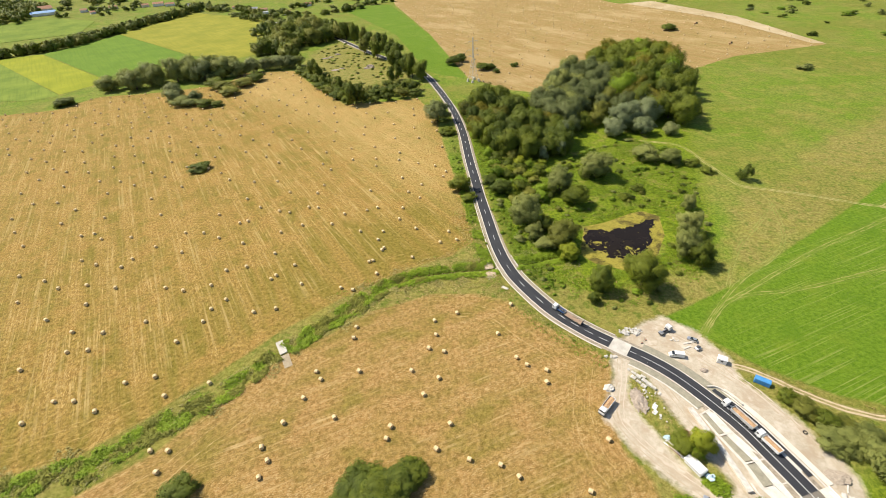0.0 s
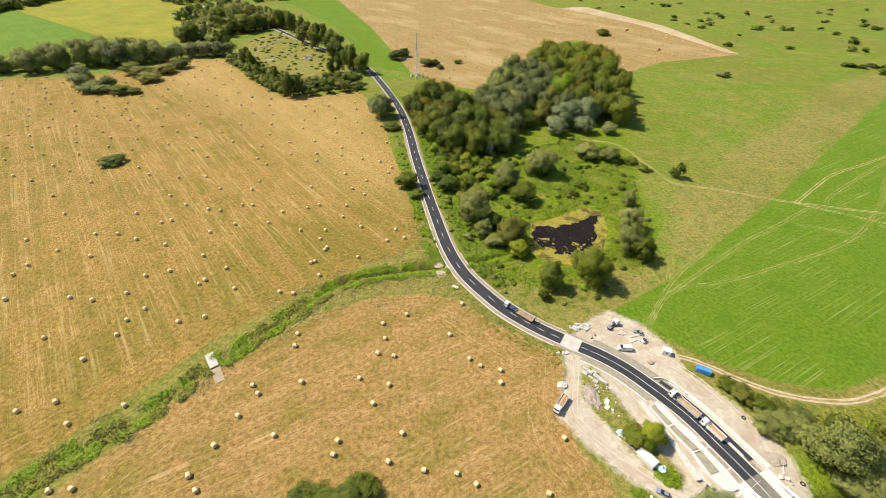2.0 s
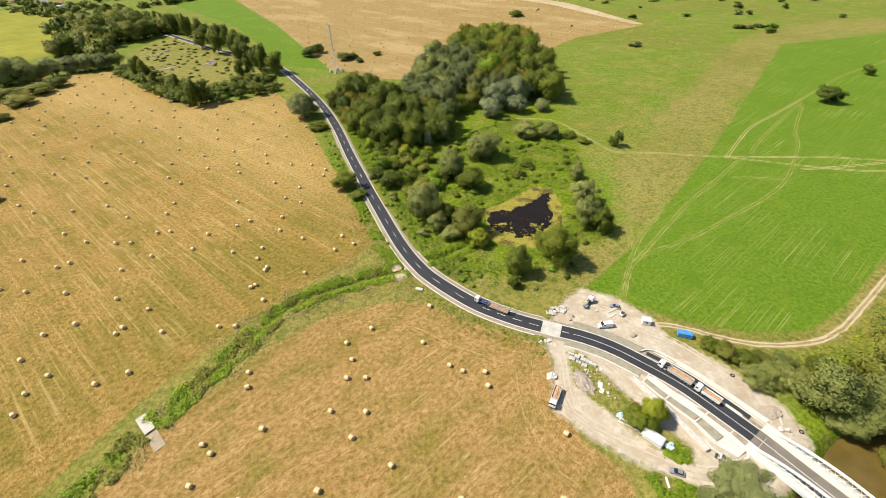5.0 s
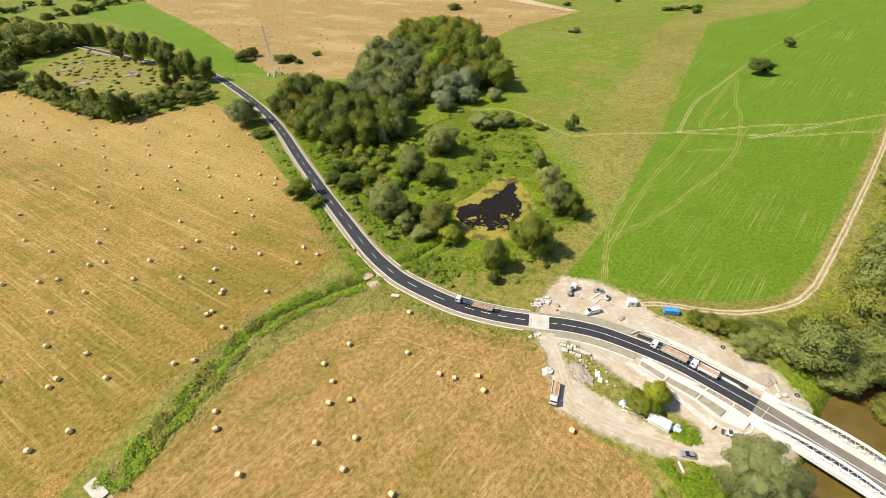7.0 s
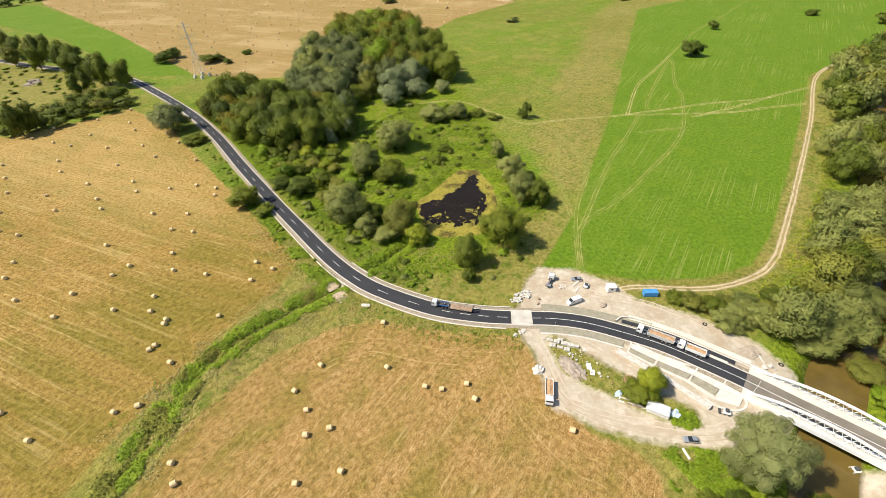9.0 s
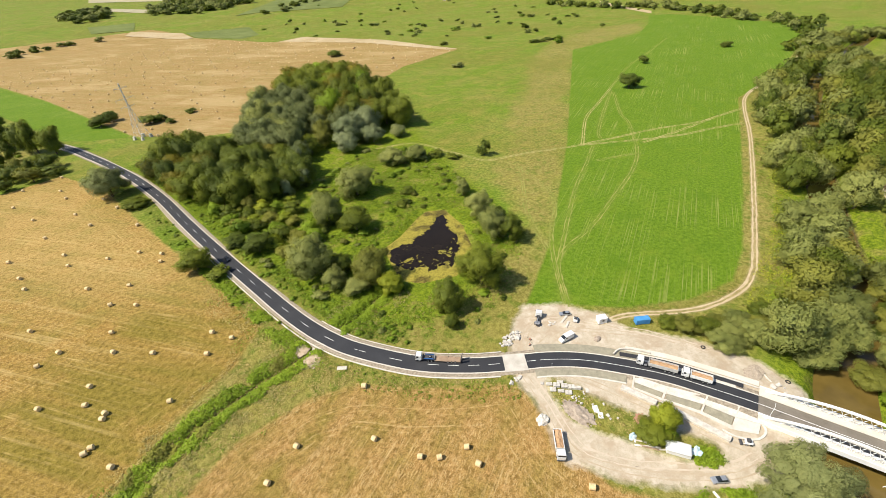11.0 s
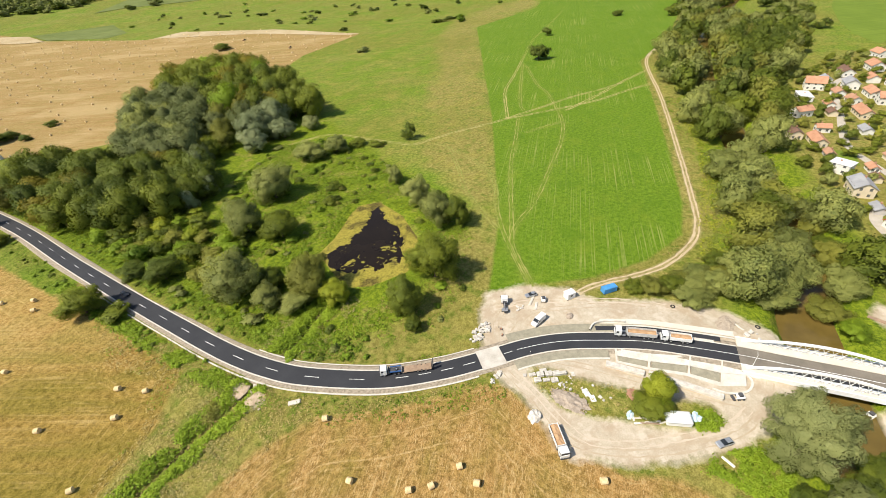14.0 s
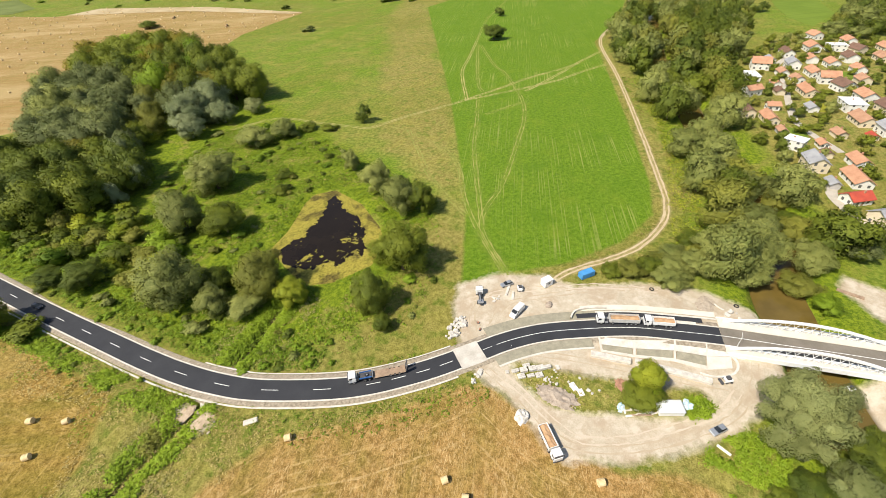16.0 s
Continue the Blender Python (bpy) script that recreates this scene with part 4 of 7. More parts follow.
for x, y in scatter(WOOD_BACK, 12.5, 5):
    if y < 520:
        plant(x, y, pick.uniform(22, 30), pick.uniform(18, 24), pick.choice("mmgmmrm"), BIG, "in the tall stand behind the wood", "trees of the wood")
    else:
        behind.append((x, y, pick.uniform(22, 30), pick.uniform(19, 26)))
crowd("woodland", "tall dense broadleaf wood beside the stubble", behind, BIG, "mmmgrm", 6, 0.06)
EDGE = [(6, 352), (15, 305), (23, 258), (30, 236), (42, 240), (56, 250), (58, 285), (62, 312), (32, 320), (18, 345)]
for x, y in scatter(EDGE, 8.0, 4):
    if road_gap(x, y) < 15:
        continue
    plant(x, y, pick.uniform(5, 10), pick.uniform(9, 13), pick.choice("gmymyo"), SMALL, "at the edge of the wood", "shrubs at the wood's edge", "shrub")


def along(line, low, high, step, seed):
    """Places beside a line, between two distances to its right."""
    rng = np.random.default_rng(seed)
    n = sides(line)
    out = []
    for d in np.arange(low, high + 0.1, step):
        for a in np.arange(0, len(line) - 1, step / 5.0):
            i = int(a)
            p = line[i] + n[i] * (d + rng.uniform(-0.4, 0.4) * step) + rng.uniform(-0.35, 0.35, 2) * step
            out.append((float(p[0]), float(p[1])))
    return out


# the wooded belt along the river, wide towards the village
BELT = [(118, 96), (124, 84), (134, 66), (146, 66), (170, 70), (196, 78), (222, 86), (253, 101), (291, 124), (320, 140), (378, 156), (420, 176), (470, 178), (520, 184), (590, 184),
        (640, 150), (560, 70), (470, 78), (425, 74), (400, 92), (360, 82), (322, 74), (282, 72), (262, 66), (238, 57), (214, 47), (190, 38), (172, 30), (150, 32), (136, 42), (130, 56)]
far_belt = []
for x, y in scatter(BELT, 13.0, 9):
    water = float(line_distance(np.array([x]), np.array([y]), RIVER_LINE)[0])
    if water < (4.6 if x > 175 else 9.5) or road_gap(x, y) < 15 or depth_in(x, y, YARD) > -3 or depth_in(x, y, MEADOW) > -7 or float(line_distance(np.array([x]), np.array([y]), TRACK_LINE)[0]) < 11:
        continue
    small = x < 134 or (x < 215 and y > 70 and water > 24)
    h, w = (pick.uniform(4, 7), pick.uniform(6, 9)) if small else (pick.uniform(14, 22), pick.uniform(14, 20))
    if x > 330:
        far_belt.append((x, y, h * 1.1, w * 1.1))
    else:
        plant(x, y, h, w, pick.choice("wwommwowdmow"), SMALL if small else BIG, "on the wooded river bank", "trees along the river", "shrub" if small else "tree")
crowd("river_woods", "willows and broadleaf trees crowding the far river", far_belt, SMALL, "wwmowdomw", 7)
crowd("poplar_stand", "tall dark poplars standing by the river", [(x, y, pick.uniform(20, 28), pick.uniform(13, 17)) for x, y in scatter([(436, 118), (430, 98), (445, 82), (510, 82), (535, 108), (520, 126), (470, 126)], 10, 13)], BIG + TALL, "dm", 14)

for x, y, h, w, k in [(147, 66, 11, 16, "w"), (155, 55, 15, 20, "w"), (146, 56, 13, 16, "w"), (145, 40, 8, 12, "o"), (136, 33.5, 4.5, 8, "g"), (169, 24, 9, 13, "s"), (174, 31, 8, 12, "m"), (173, 43, 6, 9, "d"), (139, 55, 7, 12, "w"), (166, 53, 13, 16, "w"), (178, 55, 12, 15, "w"), (187, 43, 7, 10, "m"), (199, 47, 9, 12, "o"), (211, 51, 8, 11, "w"), (157, 37, 11, 14, "w"), (131, 78, 6, 12, "w"), (124, 90, 5, 9, "o"), (121, 96, 4, 7, "m"), (128, 85.5, 6, 9, "m"), (133, 83, 5, 9, "o"), (138, 79, 6.5, 10, "w"), (142, 73, 6, 9, "o"), (126, 78, 5.5, 12, "w"), (151, 74, 6, 10, "m"), (136, 71, 8, 12, "w"), (170, 62, 13, 17, "w"), (188, 63, 14, 18, "w"), (207, 66, 14, 18, "w"), (177, 40, 10, 14, "o")]:
    plant(x, y, h, w, k, HUGE, "leaning over the river bank", "trees along the river", "shrub" if h < 7 else "tree")

# gardens between the village houses
gardens = []
for x, y in scatter(HAMLET, 9.0, 15):
    if all((x - r[0]) ** 2 + (y - r[1]) ** 2 > 75 for r in HOMES):
        gardens.append((x, y, pick.uniform(2.5, 7.0), pick.uniform(4, 8)))
crowd("garden_trees", "garden trees and hedges between the village houses", gardens, SMALL, "mmdwod", 16)


# tree belts west of the road
def belt(points, step, spread, heights, widths, seed):
    rng = np.random.default_rng(seed)
    line = smooth_line(points, step)
    return [(float(x + rng.normal(0, spread)), float(y + rng.normal(0, spread)), rng.uniform(*heights), rng.uniform(*widths)) for x, y in line]


WILLOW_ROW = [(-484, 590, 20, 24), (-470, 606, 24, 26), (-448, 592, 27, 30), (-436, 618, 30, 30), (-424, 606, 28, 28), (-405, 622, 34, 30), (-392, 640, 32, 28), (-378, 622, 30, 28), (-362, 618, 27, 30), (-345, 632, 28, 28),
              (-372, 650, 30, 30), (-330, 640, 26, 26), (-318, 634, 22, 24), (-304, 650, 22, 24), (-288, 664, 19, 22), (-270, 666, 20, 26), (-256, 668, 19, 24), (-246, 676, 16, 20), (-350, 660, 26, 28), (-455, 640, 22, 26), (-415, 650, 24, 28), (-500, 606, 17, 22)]
for x, y, h, w in WILLOW_ROW:
    plant(x, y, h, w, pick.choice("wwwsws"), BIG, "in the tall belt beside the stubble", "trees west of the road")
for x, y, h, w, k in ((-352, 520, 17, 22, "s"), (-364, 540, 20, 24, "s"), (-340, 508, 11, 20, "w"), (-326, 506, 9, 17, "w"), (-330, 524, 12, 18, "p"), (-306, 500, 9, 20, "m"), (-296, 546, 10, 24, "o"), (-312, 566, 12, 26, "o"), (-330, 580, 13, 22, "m"), (-290, 580, 11, 24, "o"), (-282, 604, 11, 22, "m")):
    plant(x, y, h, w, k, BIG, "before the belt beside the stubble", "trees west of the road", "tree" if h >= 9 else "shrub")
EDGE_WEST = [(-238, 650), (-222, 622), (-196, 580), (-138, 482), (-86, 484), (-52, 500), (-54, 540), (-84, 540), (-116, 512), (-160, 562), (-200, 622)]
for x, y in scatter(EDGE_WEST, 10.0, 23):
    plant(x, y, pick.uniform(7, 13), pick.uniform(11, 16), pick.choice("dmdmo"), SMALL, "at the edge of the stubble", "trees west of the road", "tree")
POPLARS = [(-228, 880), (-190, 800), (-150, 728), (-112, 672), (-76, 604), (-50, 548), (-42, 566), (-64, 640), (-110, 720), (-160, 800), (-210, 900)]
for x, y in scatter(POPLARS, 13, 24):
    if road_gap(x, y) > 9:
        plant(x, y, pick.uniform(24, 33), pick.uniform(15, 21), pick.choice("mmodm"), TALL + BIG, "in the row beside the road", "trees west of the road")
for x, y, h in ((-122, 478, 27), (-114, 484, 24), (-200, 602, 27), (-192, 594, 24), (-150, 540, 18), (-88, 560, 22), (-80, 572, 20), (-176, 560, 16), (-68, 520, 13), (-60, 508, 12)):
    plant(x, y, h, h * 0.62, "m", TALL, "on rough ground beside the stubble", "trees west of the road")
for x, y, h, w in ((-312, 792, 32, 30), (-330, 775, 26, 28), (-300, 815, 30, 28), (-340, 765, 18, 20), (-262, 832, 30, 32), (-284, 850, 34, 34), (-244, 850, 27, 26), (-300, 912, 36, 36), (-276, 905, 32, 30), (-226, 878, 24, 22), (-318, 880, 34, 30)):
    plant(x, y, h, w, pick.choice("mom"), BIG, "in the clump behind the rough ground", "trees west of the road")
crowd("hamlet_woods", "tall trees round the far hamlet", [(x, y, pick.uniform(15, 26), pick.uniform(16, 24)) for x, y in scatter([(-345, 768), (-292, 765), (-262, 830), (-200, 900), (-245, 960), (-316, 1060), (-420, 1090), (-400, 980), (-345, 860)], 19, 26)], SMALL + FAR, "mmow", 27)

scrub = [(x, y, pick.uniform(0.7, 2.6), pick.uniform(3, 8)) for x, y in scatter(PADDOCK, 9, 29) if pick.random() < 0.55]
crowd("paddock_scrub", "low scrub and tall weeds on the rubble-strewn rough ground", scrub, TINY, "gmmod", 30, -0.1)

# far hedges and woods
far = belt([(-930, 850), (-864, 908), (-823, 950), (-816, 1087), (-793, 1267), (-760, 1400)], 9, 6, (15, 23), (18, 26), 31)
far += belt([(-920, 870), (-850, 960), (-835, 1090), (-815, 1267)], 12, 7, (13, 20), (18, 26), 32)
far += belt([(-335, 805), (-295, 760), (-270, 720)], 9, 8, (16, 26), (16, 24), 33) + belt([(-420, 980), (-330, 900), (-285, 870), (-255, 930), (-215, 860)], 11, 16, (14, 27), (16, 24), 34)
far += belt([(-760, 1420), (-650, 1400), (-520, 1270), (-415, 1190), (-310, 1240), (-200, 1380)], 16, 22, (8, 18), (18, 28), 35) + belt([(-1700, 1500), (-1500, 1560), (-1350, 1560), (-1150, 1620), (-950, 1560)], 22, 50, (10, 18), (22, 34), 36)
far += belt([(-500, 1330), (-350, 1480), (-150, 1520), (60, 1650)], 20, 22, (8, 15), (18, 26), 37)
far += belt([(-1250, 1900), (-900, 1900), (-600, 1800), (-200, 1900)], 30, 60, (10, 18), (28, 40), 38)
far += [(x + dx, y + dy, pick.uniform(9, 17), pick.uniform(13, 22)) for x, y in [(-1145, 1350), (-1109, 1444), (-1033, 1370), (-1090, 1512), (-995, 1431), (-1215, 1456), (-1061, 1438), (-999, 1482), (-844, 1461), (-793, 1445), (-717, 1393), (-683, 1372), (-619, 1377), (-542, 1207), (-496, 1165), (-778, 1469)] for dx, dy in ((0, 0), (17, 9), (-14, 15))]
far += [(x, y, pick.uniform(14, 24), pick.uniform(18, 28)) for x, y in scatter([(-1260, 1250), (-1200, 1275), (-1290, 1500), (-1480, 1600), (-1560, 1400), (-1330, 1230)], 19, 48)]
crowd("far_woods", "distant hedges and woods round the fields", far, TINY, "dmmow", 39)
far = belt([(240, 2350), (480, 2150), (760, 2300), (980, 2500)], 26, 70, (12, 24), (30, 46), 41) + belt([(640, 1760), (800, 1900), (960, 1900)], 30, 40, (8, 16), (24, 36), 42)
far += belt([(1160, 960), (1110, 780), (1099, 697), (1140, 650), (1058, 504), (978, 381), (917, 277), (800, 236), (690, 214)], 14, 8, (10, 18), (15, 24), 43)
beyond = belt([(640, 190), (720, 196), (790, 190), (850, 170), (900, 140), (800, 110), (700, 90), (640, 110), (600, 70)], 11, 16, (9, 16), (14, 20), 45)
far += belt([(1500, 700), (1650, 420), (1700, 150), (1500, -100)], 28, 30, (8, 16), (24, 34), 44)
far += [(x, y, pick.uniform(14, 24), pick.uniform(30, 44)) for x, y in scatter([(300, 2090), (390, 2350), (500, 2700), (760, 2300), (720, 2150), (455, 1971)], 30, 81) + scatter([(215, 2363), (160, 2150), (90, 2080), (30, 2300), (150, 2500)], 30, 82)]
beyond += [(x, y, pick.uniform(9, 15), pick.uniform(14, 20)) for x, y in scatter([(520, 16), (587, -4), (684, -21), (730, -60), (536, -34), (518, -10)], 15, 83)]
crowd("distant_woods", "distant woods and hedges beyond the meadows", far, TINY, "dmmww", 46)
crowd("village_woods", "rounded trees and hedges beyond the village gardens", beyond, SMALL, "dmmwow", 47)
SHRUBS = [(564, 1469), (489, 1267), (500, 1275), (598, 1237), (610, 1225), (673, 1248), (628, 1121), (640, 1115), (650, 1125), (690, 994), (663, 822), (708, 816), (720, 810), (860, 889), (906, 818), (603, 565), (612, 572), (620, 556), (636, 560), (648, 552), (619, 523), (630, 530), (695, 653), (705, 640), (359, 823), (792, 1737), (764, 1396), (894, 1369), (924, 706), (808, 661), (813, 569), (400, 527), (672, 949), (740, 700)]
r = random.Random(17)
dots = [(x + r.uniform(-4, 4), y + r.uniform(-4, 4), r.uniform(4, 8), r.uniform(10, 18)) for x, y in SHRUBS]
dots += [(r.uniform(420, 1100), r.uniform(600, 1500), r.uniform(3, 7), r.uniform(7, 16)) for i in range(60)]
dots = [d for d in dots if depth_in(d[0], d[1], FIELD_FAR) < -8 and depth_in(d[0], d[1], MEADOW) < -8]
crowd("far_shrubs", "scattered shrubs on the far rough grassland", dots, TINY + FAR[:1], "gmmwd", 18)


# low thickets in the marsh
MARSH = [(22, 250), (30, 188), (44, 160), (66, 146), (92, 150), (120, 166), (142, 195), (158, 250), (175, 300), (150, 350), (100, 330), (70, 300), (40, 280)]
thick = [(x, y, pick.uniform(0.7, 1.6) * k, pick.uniform(2.0, 4.5) * k) for x, y in scatter(MARSH, 6.5, 61) for k in [pick.choice((1, 1, 1.3, 1.9))] if depth_in(x, y, POND_RIM) < -2 and road_gap(x, y) > 9 and noise.noise((x * 0.05, y * 0.05, 7)) > 0.0]
crowd("marsh_thicket", "low green and brown thickets round the pond", thick, FAR, "gggmmdow", 62)
verge = [(x, y, pick.uniform(0.5, 1.2), pick.uniform(1.6, 3.6)) for x, y in along(stretch((4, 350), (36, 152)), -16, -8, 4.0, 63) + along(stretch((0, 390), (20, 200)), 8, 12, 4.0, 64) if pick.random() < 0.2]
crowd("verge_thicket", "low bushes and weeds along the road's verge", verge, TINY, "gggm", 65)


# ---- tall weeds and reeds ----
def weeds(name, label, places, mat, seed, size=(0.35, 0.8)):
    """Tufts of blades and leaves as one mesh."""
    rng = np.random.default_rng(seed)
    p = np.array(places)
    z = np.maximum(hill(p[:, 0], p[:, 1]), -1.0)
    verts, faces, normals = [], [], []
    for (x, y), h in zip(p, z):
        s = rng.uniform(*size)
        for leafy in range(4):
            ox, oy = rng.normal(0, s * 0.6, 2)
            up = s * rng.uniform(0.15, 0.9)
            a = rng.uniform(0, 6.28)
            c, q = math.cos(a) * s * 0.6, math.sin(a) * s * 0.6
            t1, t2 = rng.normal(0, 0.3, 2) * s
            k = len(verts)
            verts += [(x + ox - c, y + oy - q, h + up - t1), (x + ox + q * 0.8, y + oy - c * 0.8, h + up + t2), (x + ox + c, y + oy + q, h + up + t1)]
            faces.append((k, k + 1, k + 2))
            up_ish = Vector((ox / s * 0.5 + t2, oy / s * 0.5 - t1, 1.0)).normalized()
            normals += [up_ish[:]] * 3
    me = mesh_from(name, verts, faces, mat, smooth=True)
    me.normals_split_custom_set_from_vertices(normals)
    tagged(new(name, me), label, "weeds", kind="stuff")


rng = np.random.default_rng(70)


def sprinkle(poly, count, keep):
    p = np.array(poly, float)
    c = np.stack([rng.uniform(p[:, 0].min(), p[:, 0].max(), count), rng.uniform(p[:, 1].min(), p[:, 1].max(), count)], 1)
    ok = (polygon_distance(c[:, 0], c[:, 1], poly) > 0) & (line_distance(c[:, 0], c[:, 1], ROAD_LINE) > 6.4) & keep(c)
    return c[ok]


clump = lambda c, f, t: np.array([noise.noise((x * f, y * f, 3.0)) > t for x, y in c])
c = sprinkle(MARSH, 34000, lambda c: (polygon_distance(c[:, 0], c[:, 1], POND_RIM) < 1.4 * rng.uniform(0, 1, len(c)) ** 2 + np.array([4.0 * max(0.0, noise.noise((x * 0.13, y * 0.13, 5.0))) for x, y in c])) & clump(c, 0.07, -0.2) & ((polygon_distance(c[:, 0], c[:, 1], DRY_BEND) < 0) | (rng.uniform(0, 1, len(c)) < 0.2)))
weeds("marsh_weeds", "tall green weeds and reeds round the pond", c, L_WEED, 71)
c = sprinkle(MARSH, 9000, lambda c: (polygon_distance(c[:, 0], c[:, 1], POND_RIM) < -0.5) & clump(c, 0.05, 0.05))
weeds("dry_weeds", "dry straw-coloured weeds round the pond", c, L_DRY, 72, (0.3, 0.6))
d = DITCH_LINE[(DITCH_LINE[:, 0] > -230)]
n = sides(d)


def beside_ditch(count, low, high, frequency, threshold, shift):
    """Tufts in a ragged band beside the ditch, thick and thin by turns."""
    out = []
    for i in range(count):
        k = rng.integers(len(d))
        p = d[k] + n[k] * rng.uniform(low, high) + (d[k] - d[k - 1 if k else 1]) * rng.uniform(-0.5, 0.5) + rng.normal(0, 0.5, 2)
        across = abs(float((p - d[k]) @ n[k]))
        west = p[0] < -32
        if across < 1.0 and not west:
            continue
        o = across / max(abs(low), abs(high))
        if noise.noise((p[0] * frequency, p[1] * frequency, shift)) > threshold + (0.28 if west else 0.0) + 0.9 * max(0.0, o - 0.6):
            out.append(p)
    out = np.array(out)
    slab = np.hypot((out[:, 0] + 87) * 0.54 - (out[:, 1] - 123) * -0.84, 0)
    bare = np.minimum(np.hypot(out[:, 0] - 12.6, out[:, 1] - 175.2), np.hypot(out[:, 0] - 11.8, out[:, 1] - 182.6))
    return out[(line_distance(out[:, 0], out[:, 1], ROAD_LINE) > 6.4) & (slab > 2.4) & (bare > 2.9)]


def dark_part(c, keep_low):
    return c[np.array([(noise.noise((x * 0.13, y * 0.13, 21.0)) > (0.05 if x < -32 else 0.42)) == keep_low for x, y in c])]


c = beside_ditch(30000, -6.2, 6.2, 0.16, -0.5, 3.0)
weeds("ditch_weeds", "rank green weeds along the field ditch", dark_part(c, False), L_WEED, 73, (0.3, 0.85))
weeds("ditch_nettles", "olive-green nettles in clumps along the field ditch", dark_part(c, True), L_OLIVE, 81, (0.3, 1.0))
weeds("ditch_reeds", "dry straw-coloured reeds along the field ditch", np.concatenate([beside_ditch(5000, 5.4, 12, 0.11, -0.05, 9.0), beside_ditch(5000, -12, -5.4, 0.11, -0.05, 9.0), (lambda c: c[c[:, 0] < -32])(beside_ditch(12000, -6.5, 7.5, 0.12, -0.25, 15.0))]), L_REED, 82, (0.25, 0.55))
side = ROAD_LINE[(ROAD_LINE[:, 1] > 120) & (ROAD_LINE[:, 1] < 470)]
n = sides(side)
c = np.array([side[k] + n[k] * o * s + rng.normal(0, 0.8, 2) for k, o, s in zip(rng.integers(len(side), size=9000), rng.uniform(6.8, 15, 9000), rng.choice([-1, -1, -1, 1], 9000))])
c = c[(polygon_distance(c[:, 0], c[:, 1], YARD) < -1) & (polygon_distance(c[:, 0], c[:, 1], DRY_BEND) < -1)]
weeds("verge_weeds", "weeds along the road's verges", c, L_WEED, 74, (0.25, 0.6))
c = sprinkle([(112, 108), (160, 88), (200, 92), (260, 118), (262, 106), (215, 84), (165, 70), (135, 66)], 5000, lambda c: clump(c, 0.08, -0.1))
weeds("bank_weeds", "dry weeds on the river bank beside the track", c[::3], L_DRY, 75, (0.3, 0.6))
c = sprinkle([(134, 84), (160, 78), (196, 84), (240, 100), (300, 130), (350, 146), (345, 132), (290, 106), (230, 80), (165, 66), (140, 66)], 9000, lambda c: clump(c, 0.06, -0.15))
d_reeds = sprinkle([(149, 79), (171, 85), (218, 93), (262, 104), (300, 122), (300, 114), (262, 96), (222, 83), (195, 76), (168, 71), (152, 73)], 7000, lambda c: clump(c, 0.09, -0.35))
weeds("bank_reeds", "yellow-green reeds between the track and the river trees", d_reeds, L_LIGHT, 84, (0.3, 0.7))
weeds("river_bank_weeds", "rank green weeds on the river bank", c, L_WEED, 80, (0.3, 0.8))

near_culvert = ROAD_LINE[(ROAD_LINE[:, 1] > 184) & (ROAD_LINE[:, 1] < 300)]
n = sides(near_culvert)
c = np.array([near_culvert[k] + n[k] * o + rng.normal(0, 0.7, 2) for k, o in zip(rng.integers(len(near_culvert), size=6500), rng.uniform(7.0, 12.5, 6500))])
weeds("shoulder_weeds", "rank green weeds below the road's shoulder near the ditch", c[clump(c, 0.12, -0.12)], L_WEED, 85, (0.25, 0.7))
BORDER = [(-60, 140), (-30, 156), (4, 158), (22, 152), (34, 138), (56, 121), (58, 128), (40, 142), (24, 160), (12, 186), (6, 230), (-2, 256), (-12, 236), (-2, 212), (-12, 196), (-40, 184), (-75, 160)]
c = sprinkle(BORDER, 20000, lambda c: clump(c, 0.10, 0.24))
weeds("border_weeds", "green weeds on the strip between ditch, road and stubble", c, L_WEED, 76, (0.2, 0.45))
c = sprinkle(BORDER, 26000, lambda c: clump(c, 0.14, -0.1))
weeds("border_straw", "dry grass on the strip between ditch, road and stubble", c, L_DRY, 77, (0.2, 0.45))
c = sprinkle([(63, 61), (71, 60), (79, 52), (77, 44), (65, 44), (59, 53)], 3600, lambda c: clump(c, 0.12, -0.2) & (np.hypot(c[:, 0] - 70.7, c[:, 1] - 57.2) > 2.6))
weeds("bank_growth", "rank green weeds beside the yard and the big willow", c, L_WEED, 78, (0.3, 0.7))
c = sprinkle([(77, 66), (80, 67.5), (83.5, 63.5), (82, 59.5), (78, 61), (75, 65)], 900, lambda c: clump(c, 0.3, -0.4))
weeds("loop_weeds", "rank green weeds beside the storage box", c, L_WEED, 83, (0.3, 0.7))
c = sprinkle(ISLAND, 1500, lambda c: clump(c, 0.2, 0.0))
weeds("yard_weeds", "dry weeds on the grass patch inside the yard", c, L_DRY, 79, (0.2, 0.45))


# ---- paint, metal, glass ----
M_WHITE = plain("white_vehicle_paint", (0.82, 0.82, 0.80), (0.70, 0.70, 0.67), 0.6, 3.0, 0.35, 0.5, bump=0)
M_SILVER = plain("silver_car_paint", (0.50, 0.52, 0.54), (0.42, 0.44, 0.46), 0.6, 3.0, 0.3, 0.5, 0.6, 0)
M_BLACKCAR = plain("dark_car_paint", (0.03, 0.032, 0.036), (0.02, 0.02, 0.024), 0.6, 3.0, 0.25, 0.5, bump=0)
M_GLASS = plain("dark_window_glass", (0.025, 0.03, 0.035), (0.015, 0.018, 0.02), 0.6, 3.0, 0.08, 0.6, bump=0)
M_TYRE = plain("tyre_rubber", (0.03, 0.03, 0.03), (0.015, 0.015, 0.015), 1.0, 6.0, 0.9)
